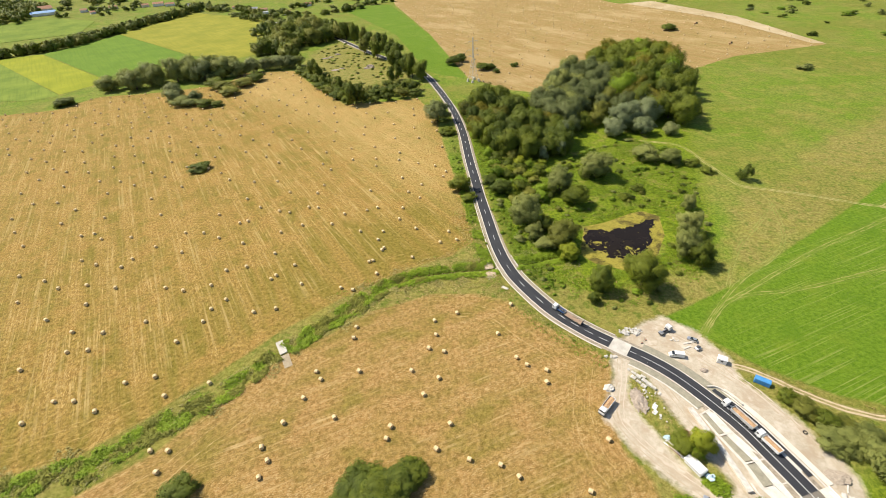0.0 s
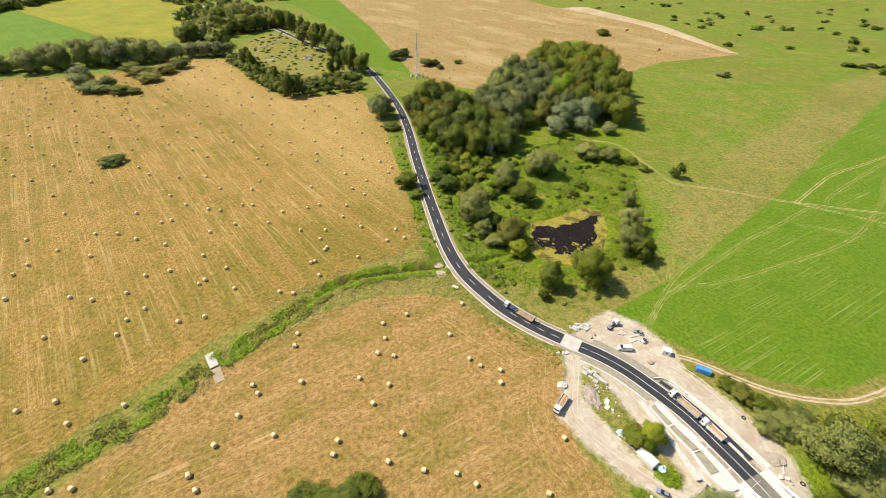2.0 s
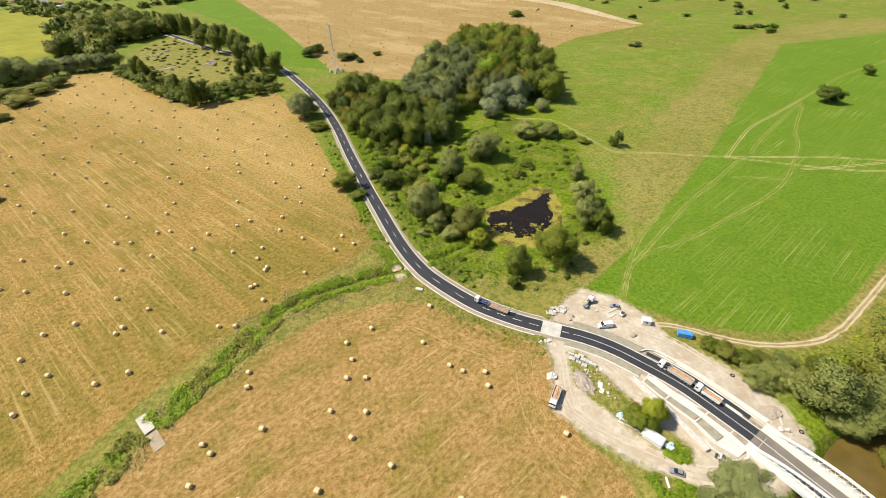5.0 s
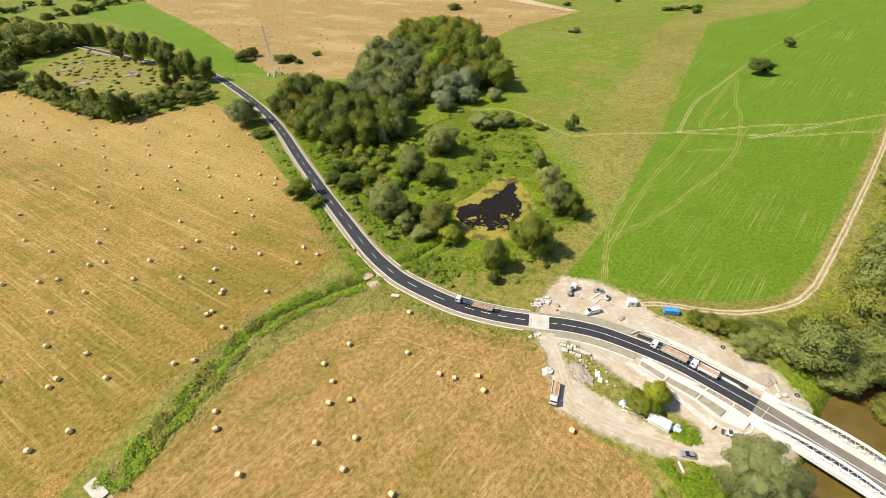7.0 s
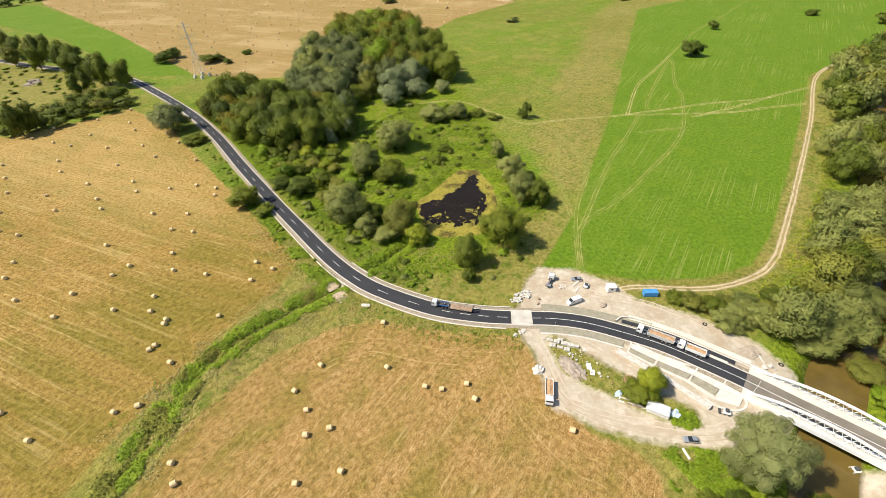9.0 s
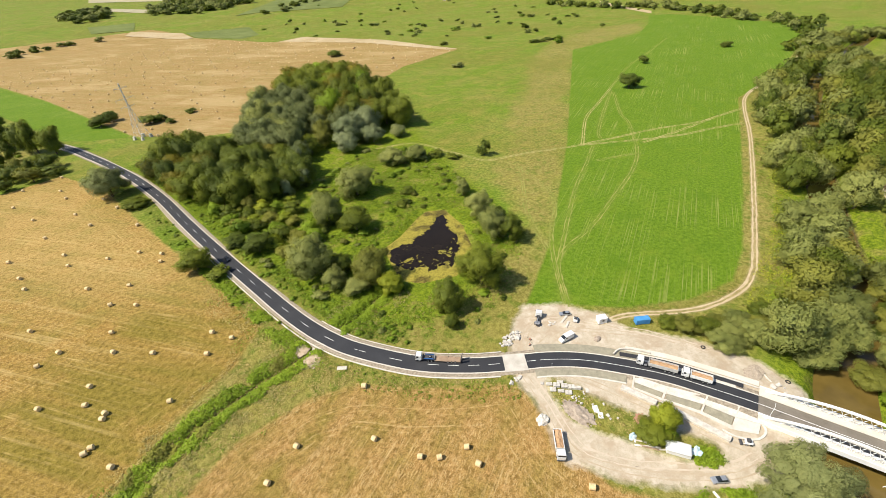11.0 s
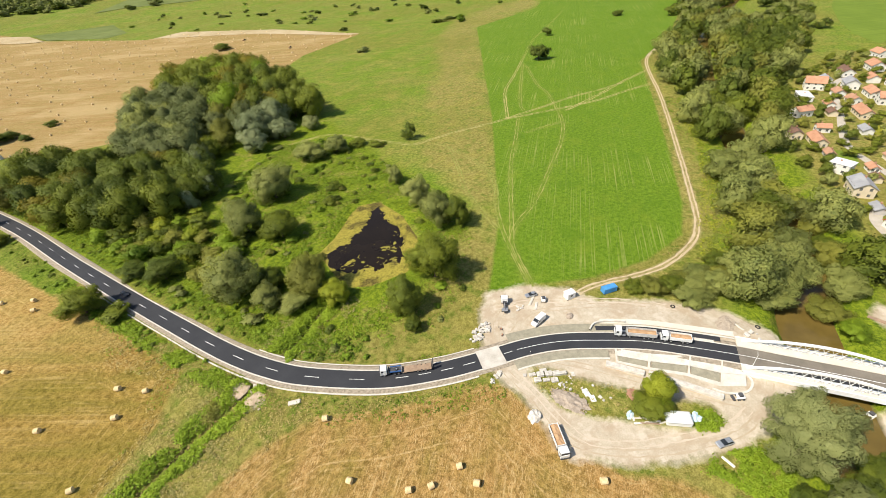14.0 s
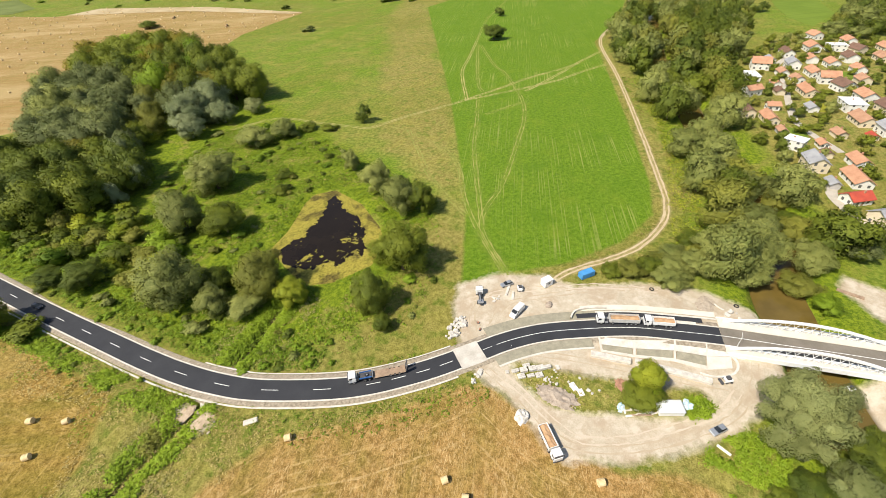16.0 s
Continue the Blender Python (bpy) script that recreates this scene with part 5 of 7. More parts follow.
M_RIM = plain("wheel_rim", (0.55, 0.55, 0.55), (0.35, 0.35, 0.35), 1.0, 6.0, 0.4, 0.5, 0.7)
M_CHASSIS = plain("dark_steel", (0.10, 0.10, 0.105), (0.05, 0.05, 0.055), 1.0, 5.0, 0.6)
M_STEEL = plain("grey_steel", (0.42, 0.43, 0.44), (0.30, 0.31, 0.32), 0.8, 5.0, 0.5, 0.5, 0.5)
M_BLUEPAINT = plain("blue_steel_paint", (0.05, 0.16, 0.42), (0.03, 0.10, 0.30), 0.8, 4.0, 0.5)
M_BEDWOOD = plain("worn_plank_deck", (0.42, 0.30, 0.20), (0.26, 0.18, 0.12), 0.7, 4.0, 0.9)
M_SOIL = plain("sandy_soil", (0.55, 0.36, 0.20), (0.38, 0.23, 0.12), 0.8, 5.0, 0.95, bump=0.6)
M_TARP = plain("pale_blue_tarp", (0.42, 0.60, 0.68), (0.62, 0.70, 0.72), 0.8, 3.0, 0.6)
M_BLUE = plain("bright_blue_container", (0.09, 0.32, 0.62), (0.05, 0.22, 0.50), 0.6, 3.0, 0.5)
M_STONE = plain("pale_stone_block", (0.68, 0.64, 0.57), (0.44, 0.405, 0.35), 0.9, 5.0, 0.9, bump=0.5)
M_GRAVEL = plain("brown_rubble", (0.46, 0.38, 0.30), (0.26, 0.21, 0.16), 1.2, 4.0, 0.95, bump=0.8)
M_CHALK = plain("chalky_new_concrete", (0.72, 0.685, 0.615), (0.52, 0.475, 0.395), 0.5, 3.0, 0.9)
M_DUSTY = plain("dusty_old_concrete", (0.44, 0.36, 0.25), (0.30, 0.24, 0.15), 0.6, 3.0, 0.9)
M_BRICK = plain("red_brick_rubble", (0.46, 0.25, 0.16), (0.28, 0.15, 0.10), 1.2, 5.0, 0.95, bump=0.8)
M_PALE = plain("pale_grey_body_paint", (0.62, 0.61, 0.58), (0.48, 0.46, 0.43), 0.8, 4.0, 0.5)
M_HEAP = plain("pale_rubble", (0.56, 0.47, 0.36), (0.24, 0.19, 0.14), 3.0, 7.0, 0.95, bump=1.0)
M_SLAB = plain("stained_new_slab", (0.62, 0.58, 0.51), (0.44, 0.40, 0.335), 0.35, 3.0, 0.9)
M_PAVING = plain("grey_green_paving", (0.36, 0.33, 0.24), (0.24, 0.22, 0.16), 0.6, 3.5, 0.9, bump=0.5)
M_BRIDGE = plain("white_bridge_paint", (0.84, 0.84, 0.82), (0.74, 0.74, 0.71), 0.3, 3.0, 0.45, 0.5, bump=0)
M_DECK = plain("cream_bridge_deck", (0.70, 0.65, 0.55), (0.58, 0.53, 0.43), 0.3, 4.0, 0.85)
WALLS = [plain("white_render", (0.80, 0.78, 0.72), (0.68, 0.66, 0.60), 0.3, 3.0, 0.9), plain("cream_render", (0.72, 0.62, 0.45), (0.62, 0.53, 0.38), 0.3, 3.0, 0.9), plain("grey_render", (0.55, 0.53, 0.50), (0.44, 0.42, 0.40), 0.3, 3.0, 0.9)]
ROOFS = {"orange": plain("orange_tile", (0.55, 0.30, 0.18), (0.40, 0.20, 0.115), 0.35, 4.0, 0.85), "brown": plain("brown_tile", (0.22, 0.13, 0.09), (0.14, 0.08, 0.055), 0.35, 4.0, 0.85), "grey": plain("grey_sheet_roof", (0.38, 0.38, 0.38), (0.26, 0.26, 0.27), 0.35, 4.0, 0.7),
         "red": plain("red_tile", (0.50, 0.09, 0.05), (0.36, 0.06, 0.04), 0.35, 4.0, 0.8), "dull": plain("weathered_tile", (0.48, 0.28, 0.17), (0.34, 0.18, 0.11), 0.35, 4.0, 0.9), "white": plain("white_sheet_roof", (0.80, 0.80, 0.78), (0.68, 0.68, 0.65), 0.35, 4.0, 0.6), "blue": M_BLUE}


# ---- road edges and markings ----
def strip(name, line, low, high, z, material, label, category="kerb", thick=0.12):
    me = ribbon(name, line, [(low, z - thick), (low, z), (high, z), (high, z - thick)], material, height=road_height)
    return tagged(new(name, me), label, category, kind="structure")


strip("kerb_west", to_bridge, HALF, HALF + 0.42, 0.03, M_CONCRETE, "pale concrete edge strip of the road")
strip("kerb_east", to_bridge, -HALF - 0.42, -HALF, 0.03, M_CONCRETE, "pale concrete edge strip of the road")
strip("gutter_west", stretch((9, 292), (61, 127)), 5.35, 5.85, 0.07, M_CONCRETE, "white concrete channel below the road's shoulder", "gutter")
strip("gutter_east", stretch((21, 190), (64, 125)), -5.6, -5.25, 0.05, M_CONCRETE, "narrow concrete edging beyond the road's shoulder", "gutter")
after = stretch((71, 119.5), (92, 96))
strip("paved_shoulder_west", after, 3.7, 7.0, -0.04, M_PAVING, "grey stone paving along the road", "paving")
strip("edging_west", stretch((71, 119.5), (92, 96)), 7.0, 7.6, -0.02, M_CONCRETE, "pale concrete edging beside stone paving")
strip("paved_shoulder_east", stretch((73, 118), (97, 87)), -7.4, -3.7, -0.04, M_PAVING, "grey stone paving along the road", "paving")
strip("bus_bay", stretch((91.8, 97), (106, 64)), -6.3, -4.4, 0.0, M_ASPHALT, "narrow asphalt lay-by lane beside the road", "road")
strip("bay_island", stretch((94, 93), (105, 67)), -4.4, -3.67, 0.10, M_CONCRETE, "pale concrete island between road and lay-by", "kerb")
strip("bay_kerb", stretch((94.5, 92.2), (107, 61)), -6.9, -6.3, 0.08, M_CONCRETE, "pale concrete kerb of the lay-by", "kerb")
strip("walkway_east", stretch((92, 96), JOINT), -9.6, -7.4, 0.0, M_DECK, "cream gravel walkway under construction", "pavement")


def crossing():
    piece = stretch((63.5, 125), (69.5, 120.2))
    me = ribbon("crossing_slab", piece, [(-3.9, 0.0), (-3.9, 0.055), (0.02, 0.06), (0.02, 0.03), (0.1, 0.03), (0.1, 0.06), (3.9, 0.055), (3.9, 0.0)], M_SLAB, height=road_height)
    tagged(new("crossing_slab", me), "pale unfinished concrete slab across the road", "road slab", kind="structure")


crossing()


def markings():
    """Centre dashes, long gaps on the straight and short ones in the bend, then a full line to the bridge."""
    run = np.r_[0, np.cumsum(np.linalg.norm(np.diff(ROAD_LINE, axis=0), axis=1))]

    def length_at(p):
        return run[int(np.argmin(np.hypot(ROAD_LINE[:, 0] - p[0], ROAD_LINE[:, 1] - p[1])))]

    def quad(a, b, low, high, name="dash"):
        at = np.linspace(a, b, max(2, int((b - a) / 2.0) + 1))
        line = np.stack([np.interp(at, run, ROAD_LINE[:, k]) for k in (0, 1)], 1)
        ob = new(name, ribbon(name, line, [(low, 0.012), (high, 0.012)], M_PAINT, height=road_height))
        ob.parent = road
        return ob

    s, bend, slab0, slab1, end = length_at((-95, 672)), length_at((40, 147.5)), length_at((63.2, 125.2)), length_at((69.8, 120)), length_at(JOINT)
    while s < bend:
        quad(s, s + 5.0, -0.09, 0.09)
        s += 15.0
    while s + 4 < slab0:
        quad(s, s + 4.0, -0.09, 0.09)
        s += 7.2
    quad(slab1 + 0.5, slab1 + 3.4, -0.08, 0.08)
    quad(slab1 + 5.0, end, -0.09, 0.09, "centre_line")


markings()


# ---- slope paving west of the bridge approach ----
def slope():
    top = [(90.6, 92.0), (93.9, 82.7), (99.1, 72.4), (102.1, 64.4), (104.0, 58.5)]
    low = [(85.6, 89.7), (88.1, 81.2), (91.9, 71.1), (93.2, 62.8), (97.0, 57.0)]
    base = thing("slope_paving", "sloped paving of grey stone panels between concrete ribs", "paving", (0, 0, 0))
    base["kind"] = "structure"
    for i in range(4):
        q = [Vector((*top[i], road_height(*top[i]) - 0.1)), Vector((*top[i + 1], road_height(*top[i + 1]) - 0.1)), Vector((*low[i + 1], 0.12)), Vector((*low[i], 0.12))]

        def at(u, v, lift):
            return (q[0].lerp(q[1], u).lerp(q[3].lerp(q[2], u), v) + Vector((0, 0, lift)))[:]

        def plate(name, u0, u1, v0, v1, lift, mat):
            vs = [at(u, v, lift + d) for d in (-0.25, 0) for u, v in ((u0, v0), (u1, v0), (u1, v1), (u0, v1))]
            me = mesh_from(name, vs, [(4, 7, 6, 5), (0, 1, 5, 4), (1, 2, 6, 5), (2, 3, 7, 6), (3, 0, 4, 7)], mat)
            child(name, me, base)

        plate("rib", 0.0, 0.06, 0, 1, 0.14, M_CONCRETE)
        plate("upper_panel", 0.06, 1.0, 0.0, 0.48, 0.03, M_CHALK)
        if i < 3:
            plate("stone_panel", 0.09, 0.97, 0.5, 0.86, 0.05, M_PAVING)
        plate("foot_strip", 0.06, 1.0, 0.86 if i < 3 else 0.5, 1.0, 0.08, M_CONCRETE)


slope()


def low_wall(name, a, b, width, high, label):
    d = Vector(b) - Vector(a)
    root = thing(name, label, "wall", (*((Vector(a) + Vector(b)) / 2), ground_height(*a) - 0.1), math.atan2(d.y, d.x))
    part("wall", boxed(-d.length / 2, d.length / 2, -width / 2, width / 2, 0, high - 0.22, 0.06, taper=0.1), M_CHALK, root)
    part("coping", boxed(-d.length / 2 - 0.05, d.length / 2 + 0.05, -width / 2, width / 2, high - 0.22, high, 0.08), M_STONE, root)
    return root


for a, b in (((83.2, 92), (85.6, 81.5)), ((86.4, 80.5), (89.2, 61.5))):
    low_wall("retaining_wall", a, b, 1.7, 1.25, "low white concrete retaining wall beside the yard")


# rounded edging where the slope ends beside the abutment
LOOP = smooth_line([(91.0, 64.5), (91.6, 61.0), (94.2, 57.2), (97.5, 55.8), (100.3, 56.4), (101.2, 58.5), (100.2, 61.0)], 0.8)
tagged(new("loop_edging", ribbon("loop_edging", LOOP, [(-0.3, 0.0), (-0.3, 0.32), (0.3, 0.32), (0.3, 0.0)], M_CHALK, height=ground_height)), "rounded white concrete edging beside the abutment", "kerb", kind="structure")
BAY_END = smooth_line([(93.6, 101.4), (96.8, 101.3), (99.4, 99.3), (101.6, 95.9), (103.2, 92.7)], 0.6)
tagged(new("lay_by_edging", ribbon("lay_by_edging", BAY_END, [(-0.25, 0.0), (-0.25, 0.95), (0.25, 0.95), (0.25, 0.0)], M_CHALK, height=ground_height)), "rounded white kerb at the start of the lay-by", "kerb", kind="structure")


# ---- bridge ----
BRIDGE_END = (126, -10)
span = stretch(JOINT, BRIDGE_END)


def deck_height(x, y):
    return 1.32


bridge = thing("arch_bridge", "white steel arch bridge with a cream deck over the river", "bridge")
bridge["kind"] = "structure"


def bridge_part(name, profile, mat, label="", line=None):
    ob = new(name, ribbon(name, span if line is None else line, profile, mat, height=deck_height))
    ob.parent = bridge
    return tagged(ob, label)


bridge_part("deck_slab", [(-7.2, -0.05), (-7.2, -1.1), (6.2, -1.1), (6.2, -0.05)], M_BRIDGE)
bridge_part("carriageway", [(-3.35, -0.01), (3.5, -0.01)], M_OLD_ASPHALT, "grey unsurfaced carriageway")
bridge_part("walkway", [(-7.2, -0.05), (-7.2, 0.18), (-3.35, 0.18), (-3.35, -0.01)], M_DECK, "cream concrete walkway")
bridge_part("kerb", [(3.5, -0.01), (3.5, 0.16), (3.95, 0.16), (3.95, -0.01)], M_BRIDGE)
bridge_part("side_walk", [(3.95, 0.02), (6.2, 0.02)], M_DECK)
bridge_part("centre_line", [(-0.1, 0.004), (0.1, 0.004)], M_PAINT)
bridge_part("edge_beam", [(6.2, -1.1), (6.2, 0.3), (6.5, 0.3), (6.5, -1.3)], M_BRIDGE)
bridge_part("edge_beam", [(-7.5, -1.3), (-7.5, 0.3), (-7.2, 0.3), (-7.2, -1.1)], M_BRIDGE)
axis_dir = Vector((span[-1][0] - span[0][0], span[-1][1] - span[0][1], 0)).normalized()
side_dir = Vector((axis_dir.y, -axis_dir.x, 0))


def arch(offset, start, length, rise):
    """A tied arch with a box section, slanting hangers, a bottom chord and a hand rail."""
    foot = Vector((JOINT[0], JOINT[1], 1.3)) + side_dir * offset + axis_dir * start

    def at(u):
        return foot + axis_dir * length * u + Vector((0, 0, rise * 4 * u * (1 - u)))

    n = 28
    verts, faces = [], []
    for i in range(n + 1):
        p = at(i / n)
        for o, z in ((-0.32, -0.3), (0.32, -0.3), (0.32, 0.3), (-0.32, 0.3)):
            verts.append((p + side_dir * o + Vector((0, 0, z)))[:])
    for i in range(n):
        for j in range(4):
            faces.append((i * 4 + j, i * 4 + (j + 1) % 4, i * 4 + 4 + (j + 1) % 4, i * 4 + 4 + j))
    child("arch_rib", mesh_from("arch_rib", verts, faces, M_BRIDGE), bridge, label="white curved steel box rib")
    for i in range(2, 19):
        for lean in (-0.045, 0.045):
            bm = bmesh.new()
            u = i / 20
            tube(bm, at(u), foot + axis_dir * length * (u + lean), 0.08, n=5)
            part("hanger", bm, M_BRIDGE, bridge)
    bm = bmesh.new()
    for k in range(2):
        tube(bm, foot + Vector((0, 0, 0.5 + 0.5 * k)), foot + axis_dir * length + Vector((0, 0, 0.5 + 0.5 * k)), 0.05, n=5)
    for k in range(int(length / 2.2)):
        p = foot + axis_dir * (k * 2.2)
        tube(bm, p, p + Vector((0, 0, 1.05)), 0.04, n=4)
    part("hand_rail", bm, M_BRIDGE, bridge)


arch(4.6, 0.5, 41, 3.9)
arch(-6.0, 0.5, 43, 3.9)
for y0 in (3.0, 48.0):
    p = Vector((JOINT[0], JOINT[1], 0)) + axis_dir * y0
    m = Matrix.Translation(p) @ Matrix.Rotation(math.atan2(axis_dir.y, axis_dir.x), 4, "Z")
    bm = boxed(-1.2, 1.2, -6.8, 6.0, -5.0, 0.3, 0.1)
    bm.transform(m)
    part("abutment", bm, M_CONCRETE, bridge)
bm = bmesh.new()
m = Vector((JOINT[0], JOINT[1], 1.3)) + axis_dir * 2 + side_dir * 4.2
tube(bm, m, m + Vector((0, 0, 5.5)), 0.07, 0.05, 6)
tube(bm, m + Vector((0, 0, 5.4)), m + Vector((0, 0, 5.6)) - side_dir * 1.2, 0.05, n=5)
part("lamp_post", bm, M_BRIDGE, bridge)


# ---- vehicles: x is ahead ----
def turned(bm, m):
    bm.transform(m)
    return bm


def wheel_meshes(radius, width):
    out = []
    for name, r, w, mat in (("tyre", radius, width, M_TYRE), ("rim", radius * 0.58, width * 1.06, M_RIM)):
        bm = bmesh.new()
        bmesh.ops.create_cone(bm, cap_ends=True, segments=14, radius1=r, radius2=r, depth=w, matrix=Matrix.Rotation(math.pi / 2, 4, "X"))
        bmesh.ops.bevel(bm, geom=[e for e in bm.edges if abs(e.verts[0].co.y - e.verts[1].co.y) < 1e-4], offset=r * 0.12, segments=1, affect="EDGES")
        me = bpy.data.meshes.new(name)
        bm.to_mesh(me)
        bm.free()
        me.materials.append(mat)
        out.append(me)
    return out


TRUCK_WHEEL, CAR_WHEEL = wheel_meshes(0.52, 0.34), wheel_meshes(0.33, 0.22)


def wheels(root, axles, half, meshes, radius):
    for x in axles:
        for side in (-1, 1):
            tyre = child("wheel", meshes[0], root, Matrix.Translation((x, side * half, radius)))
            child("rim", meshes[1], tyre, label="pale steel rim")


def cab(root, x0, x1, mat=M_WHITE):
    """A truck cab between two places along its length, the front at x1."""
    bm = boxed(x0, x1, -1.22, 1.22, 0.75, 2.0, 0.10)
    box(bm, x0, x1 - 0.16, -1.20, 1.20, 1.98, 3.0, 0.14)
    part("cab", bm, mat, root)
    part("windscreen", boxed(x1 - 0.2, x1 - 0.12, -1.08, 1.08, 1.95, 2.75, 0.02), M_GLASS, root)
    for s in (-1, 1):
        part("side_window", boxed(x1 - 1.15, x1 - 0.4, s * 1.205 - 0.01, s * 1.205 + 0.01, 1.95, 2.65), M_GLASS, root)
        part("mirror", boxed(x1 - 0.22, x1 - 0.06, s * 1.42 - 0.1, s * 1.42 + 0.1, 1.8, 2.4, 0.03), M_CHASSIS, root)
        part("headlight", boxed(x1 - 0.02, x1 + 0.03, s * 0.9 - 0.2, s * 0.9 + 0.2, 0.85, 1.1, 0.02), M_RIM, root)
    part("bumper", boxed(x1 - 0.35, x1 + 0.06, -1.2, 1.2, 0.35, 0.78, 0.06), M_CHASSIS, root)
    part("sun_visor", boxed(x1 - 0.2, x1 + 0.02, -1.05, 1.05, 2.78, 2.9, 0.03), M_CHASSIS, root)


def tipper_box(root, x0, x1, low, high, mat, load):
    """An open tipping body with ribs on its sides."""
    t = 0.10
    for name, a in (("floor", (x0, x1, -1.22, 1.22, low, low + t)), ("side_panel", (x0, x1, -1.25, -1.25 + t, low, high)), ("side_panel", (x0, x1, 1.25 - t, 1.25, low, high)), ("head_board", (x1 - t, x1, -1.22, 1.22, low, high + 0.25)), ("tailgate", (x0, x0 + t, -1.22, 1.22, low, high))):
        part(name, boxed(*a, bevel=0.02), mat, root)
    for s in (-1, 1):
        k = 0
        while x0 + 0.7 + k * 1.1 < x1 - 0.3:
            x = x0 + 0.7 + k * 1.1
            part("rib", boxed(x - 0.06, x + 0.06, s * 1.29 - 0.05, s * 1.29 + 0.05, low, high - 0.05), mat, root)
            k += 1
    if load:
        bm = bmesh.new()
        bmesh.ops.create_grid(bm, x_segments=14, y_segments=6, size=1)
        for v in bm.verts:
            v.co = Vector(((x0 + x1) / 2 + v.co.x * (x1 - x0 - 0.3) / 2, v.co.y * 1.1, low + (high - low) * (0.55 + 0.35 * (1 - abs(v.co.y)) + 0.2 * noise.noise(v.co * 3))))
        part("load", bm, M_SOIL, root, "heap of brown sandy soil")


def at_ground(x, y, on_road=False):
    return (x, y, road_height(x, y) + 0.02 if on_road else ground_height(x, y))


def placed_vehicle(name, label, category, front, back, on_road, group=""):
    d = Vector(front) - Vector(back)
    mid = (Vector(front) + Vector(back)) / 2
    return thing(name, label, category, at_ground(mid.x, mid.y, on_road), math.atan2(d.y, d.x), group)


def rigid_tipper(front, back, on_road, label, load=True, length=8.8):
    root = placed_vehicle("tipper_truck", label, "truck", front, back, on_road, "trucks on the site")
    h = length / 2
    part("chassis", boxed(-h + 0.3, h - 1.0, -0.45, 0.45, 0.7, 1.05), M_CHASSIS, root)
    cab(root, h - 2.1, h)
    tipper_box(root, -h, h - 2.5, 1.15, 2.45, M_WHITE, load)
    wheels(root, (h - 1.3, h - 3.0, -h + 2.4, -h + 1.1), 1.02, TRUCK_WHEEL, 0.52)
    part("tank", boxed(h - 3.6, h - 2.6, 0.6, 1.15, 0.55, 1.05, 0.1), M_STEEL, root)
    for s in (-1, 1):
        part("mudguard", boxed(-h + 0.5, -h + 3.0, s * 1.02 - 0.2, s * 1.02 + 0.2, 1.06, 1.12), M_CHASSIS, root)


def semi_tipper(front, back):
    root = placed_vehicle("semi_trailer_tipper", "white tractor unit with a grey tipping trailer of brown soil", "truck", front, back, True, "trucks on the site")
    h = 6.3
    part("tractor_chassis", boxed(h - 5.4, h - 0.8, -0.45, 0.45, 0.6, 0.95), M_CHASSIS, root)
    cab(root, h - 2.1, h)
    tipper_box(root, -h, h - 3.7, 1.15, 2.55, M_PALE, True)
    part("trailer_chassis", boxed(-h + 0.2, h - 3.8, -0.4, 0.4, 0.8, 1.15), M_CHASSIS, root)
    part("tank", boxed(h - 3.4, h - 2.4, 0.55, 1.15, 0.5, 1.0, 0.12), M_RIM, root)
    part("air_duct", boxed(h - 2.4, h - 2.15, -0.9, -0.6, 0.9, 2.9, 0.05), M_CHASSIS, root)
    wheels(root, (h - 1.35, h - 4.7, -h + 3.6, -h + 2.3, -h + 1.0), 1.02, TRUCK_WHEEL, 0.52)


def low_loader(front, back):
    root = placed_vehicle("low_loader", "white tractor unit with an empty plank-decked low trailer, ramps raised", "truck", front, back, True, "trucks on the site")
    h = 8.4
    part("tractor_chassis", boxed(h - 6.4, h - 0.8, -0.45, 0.45, 0.6, 0.95), M_CHASSIS, root)
    cab(root, h - 2.2, h)
    part("tool_frame", boxed(h - 2.9, h - 2.5, -1.1, 1.1, 0.95, 1.9, 0.05), M_CHASSIS, root)
    part("goose_neck", boxed(h - 6.6, h - 3.1, -1.0, 1.0, 1.15, 1.4, 0.05), M_CHASSIS, root)
    for s in (-1, 1):
        part("neck_rail", boxed(h - 6.6, h - 3.1, s * 1.05 - 0.08, s * 1.05 + 0.08, 1.45, 1.85), M_BLUEPAINT, root)
    spare = child("spare_wheel", TRUCK_WHEEL[0], root, Matrix.Translation((h - 5.2, 0.1, 1.62)) @ Matrix.Rotation(math.pi / 2, 4, "X"))
    child("rim", TRUCK_WHEEL[1], spare)
    part("bulkhead", boxed(h - 6.95, h - 6.75, -1.2, 1.2, 0.9, 1.7, 0.03), M_STEEL, root)
    part("bed_frame", boxed(-h + 0.6, h - 6.9, -1.2, 1.2, 0.62, 0.86, 0.03), M_CHASSIS, root)
    n = 10
    for i in range(n):
        y = -1.25 + 2.5 * i / n
        part("plank", boxed(-h + 0.6, h - 7.0, y + 0.01, y + 2.5 / n - 0.01, 0.86, 0.93 + 0.012 * (i % 3)), M_BEDWOOD, root)
    for s in (-1, 1):
        bm = boxed(-0.08, 0.08, -0.42, 0.42, 0, 2.6, 0.02)
        part("ramp", turned(bm, Matrix.Translation((-h + 0.5, s * 0.75, 0.8)) @ Matrix.Rotation(-0.25, 4, "Y")), M_CHASSIS, root, "raised dark steel loading ramp")
    wheels(root, (h - 1.35, h - 4.6, h - 5.8, -h + 5.0, -h + 3.7, -h + 2.4), 1.02, TRUCK_WHEEL, 0.48)


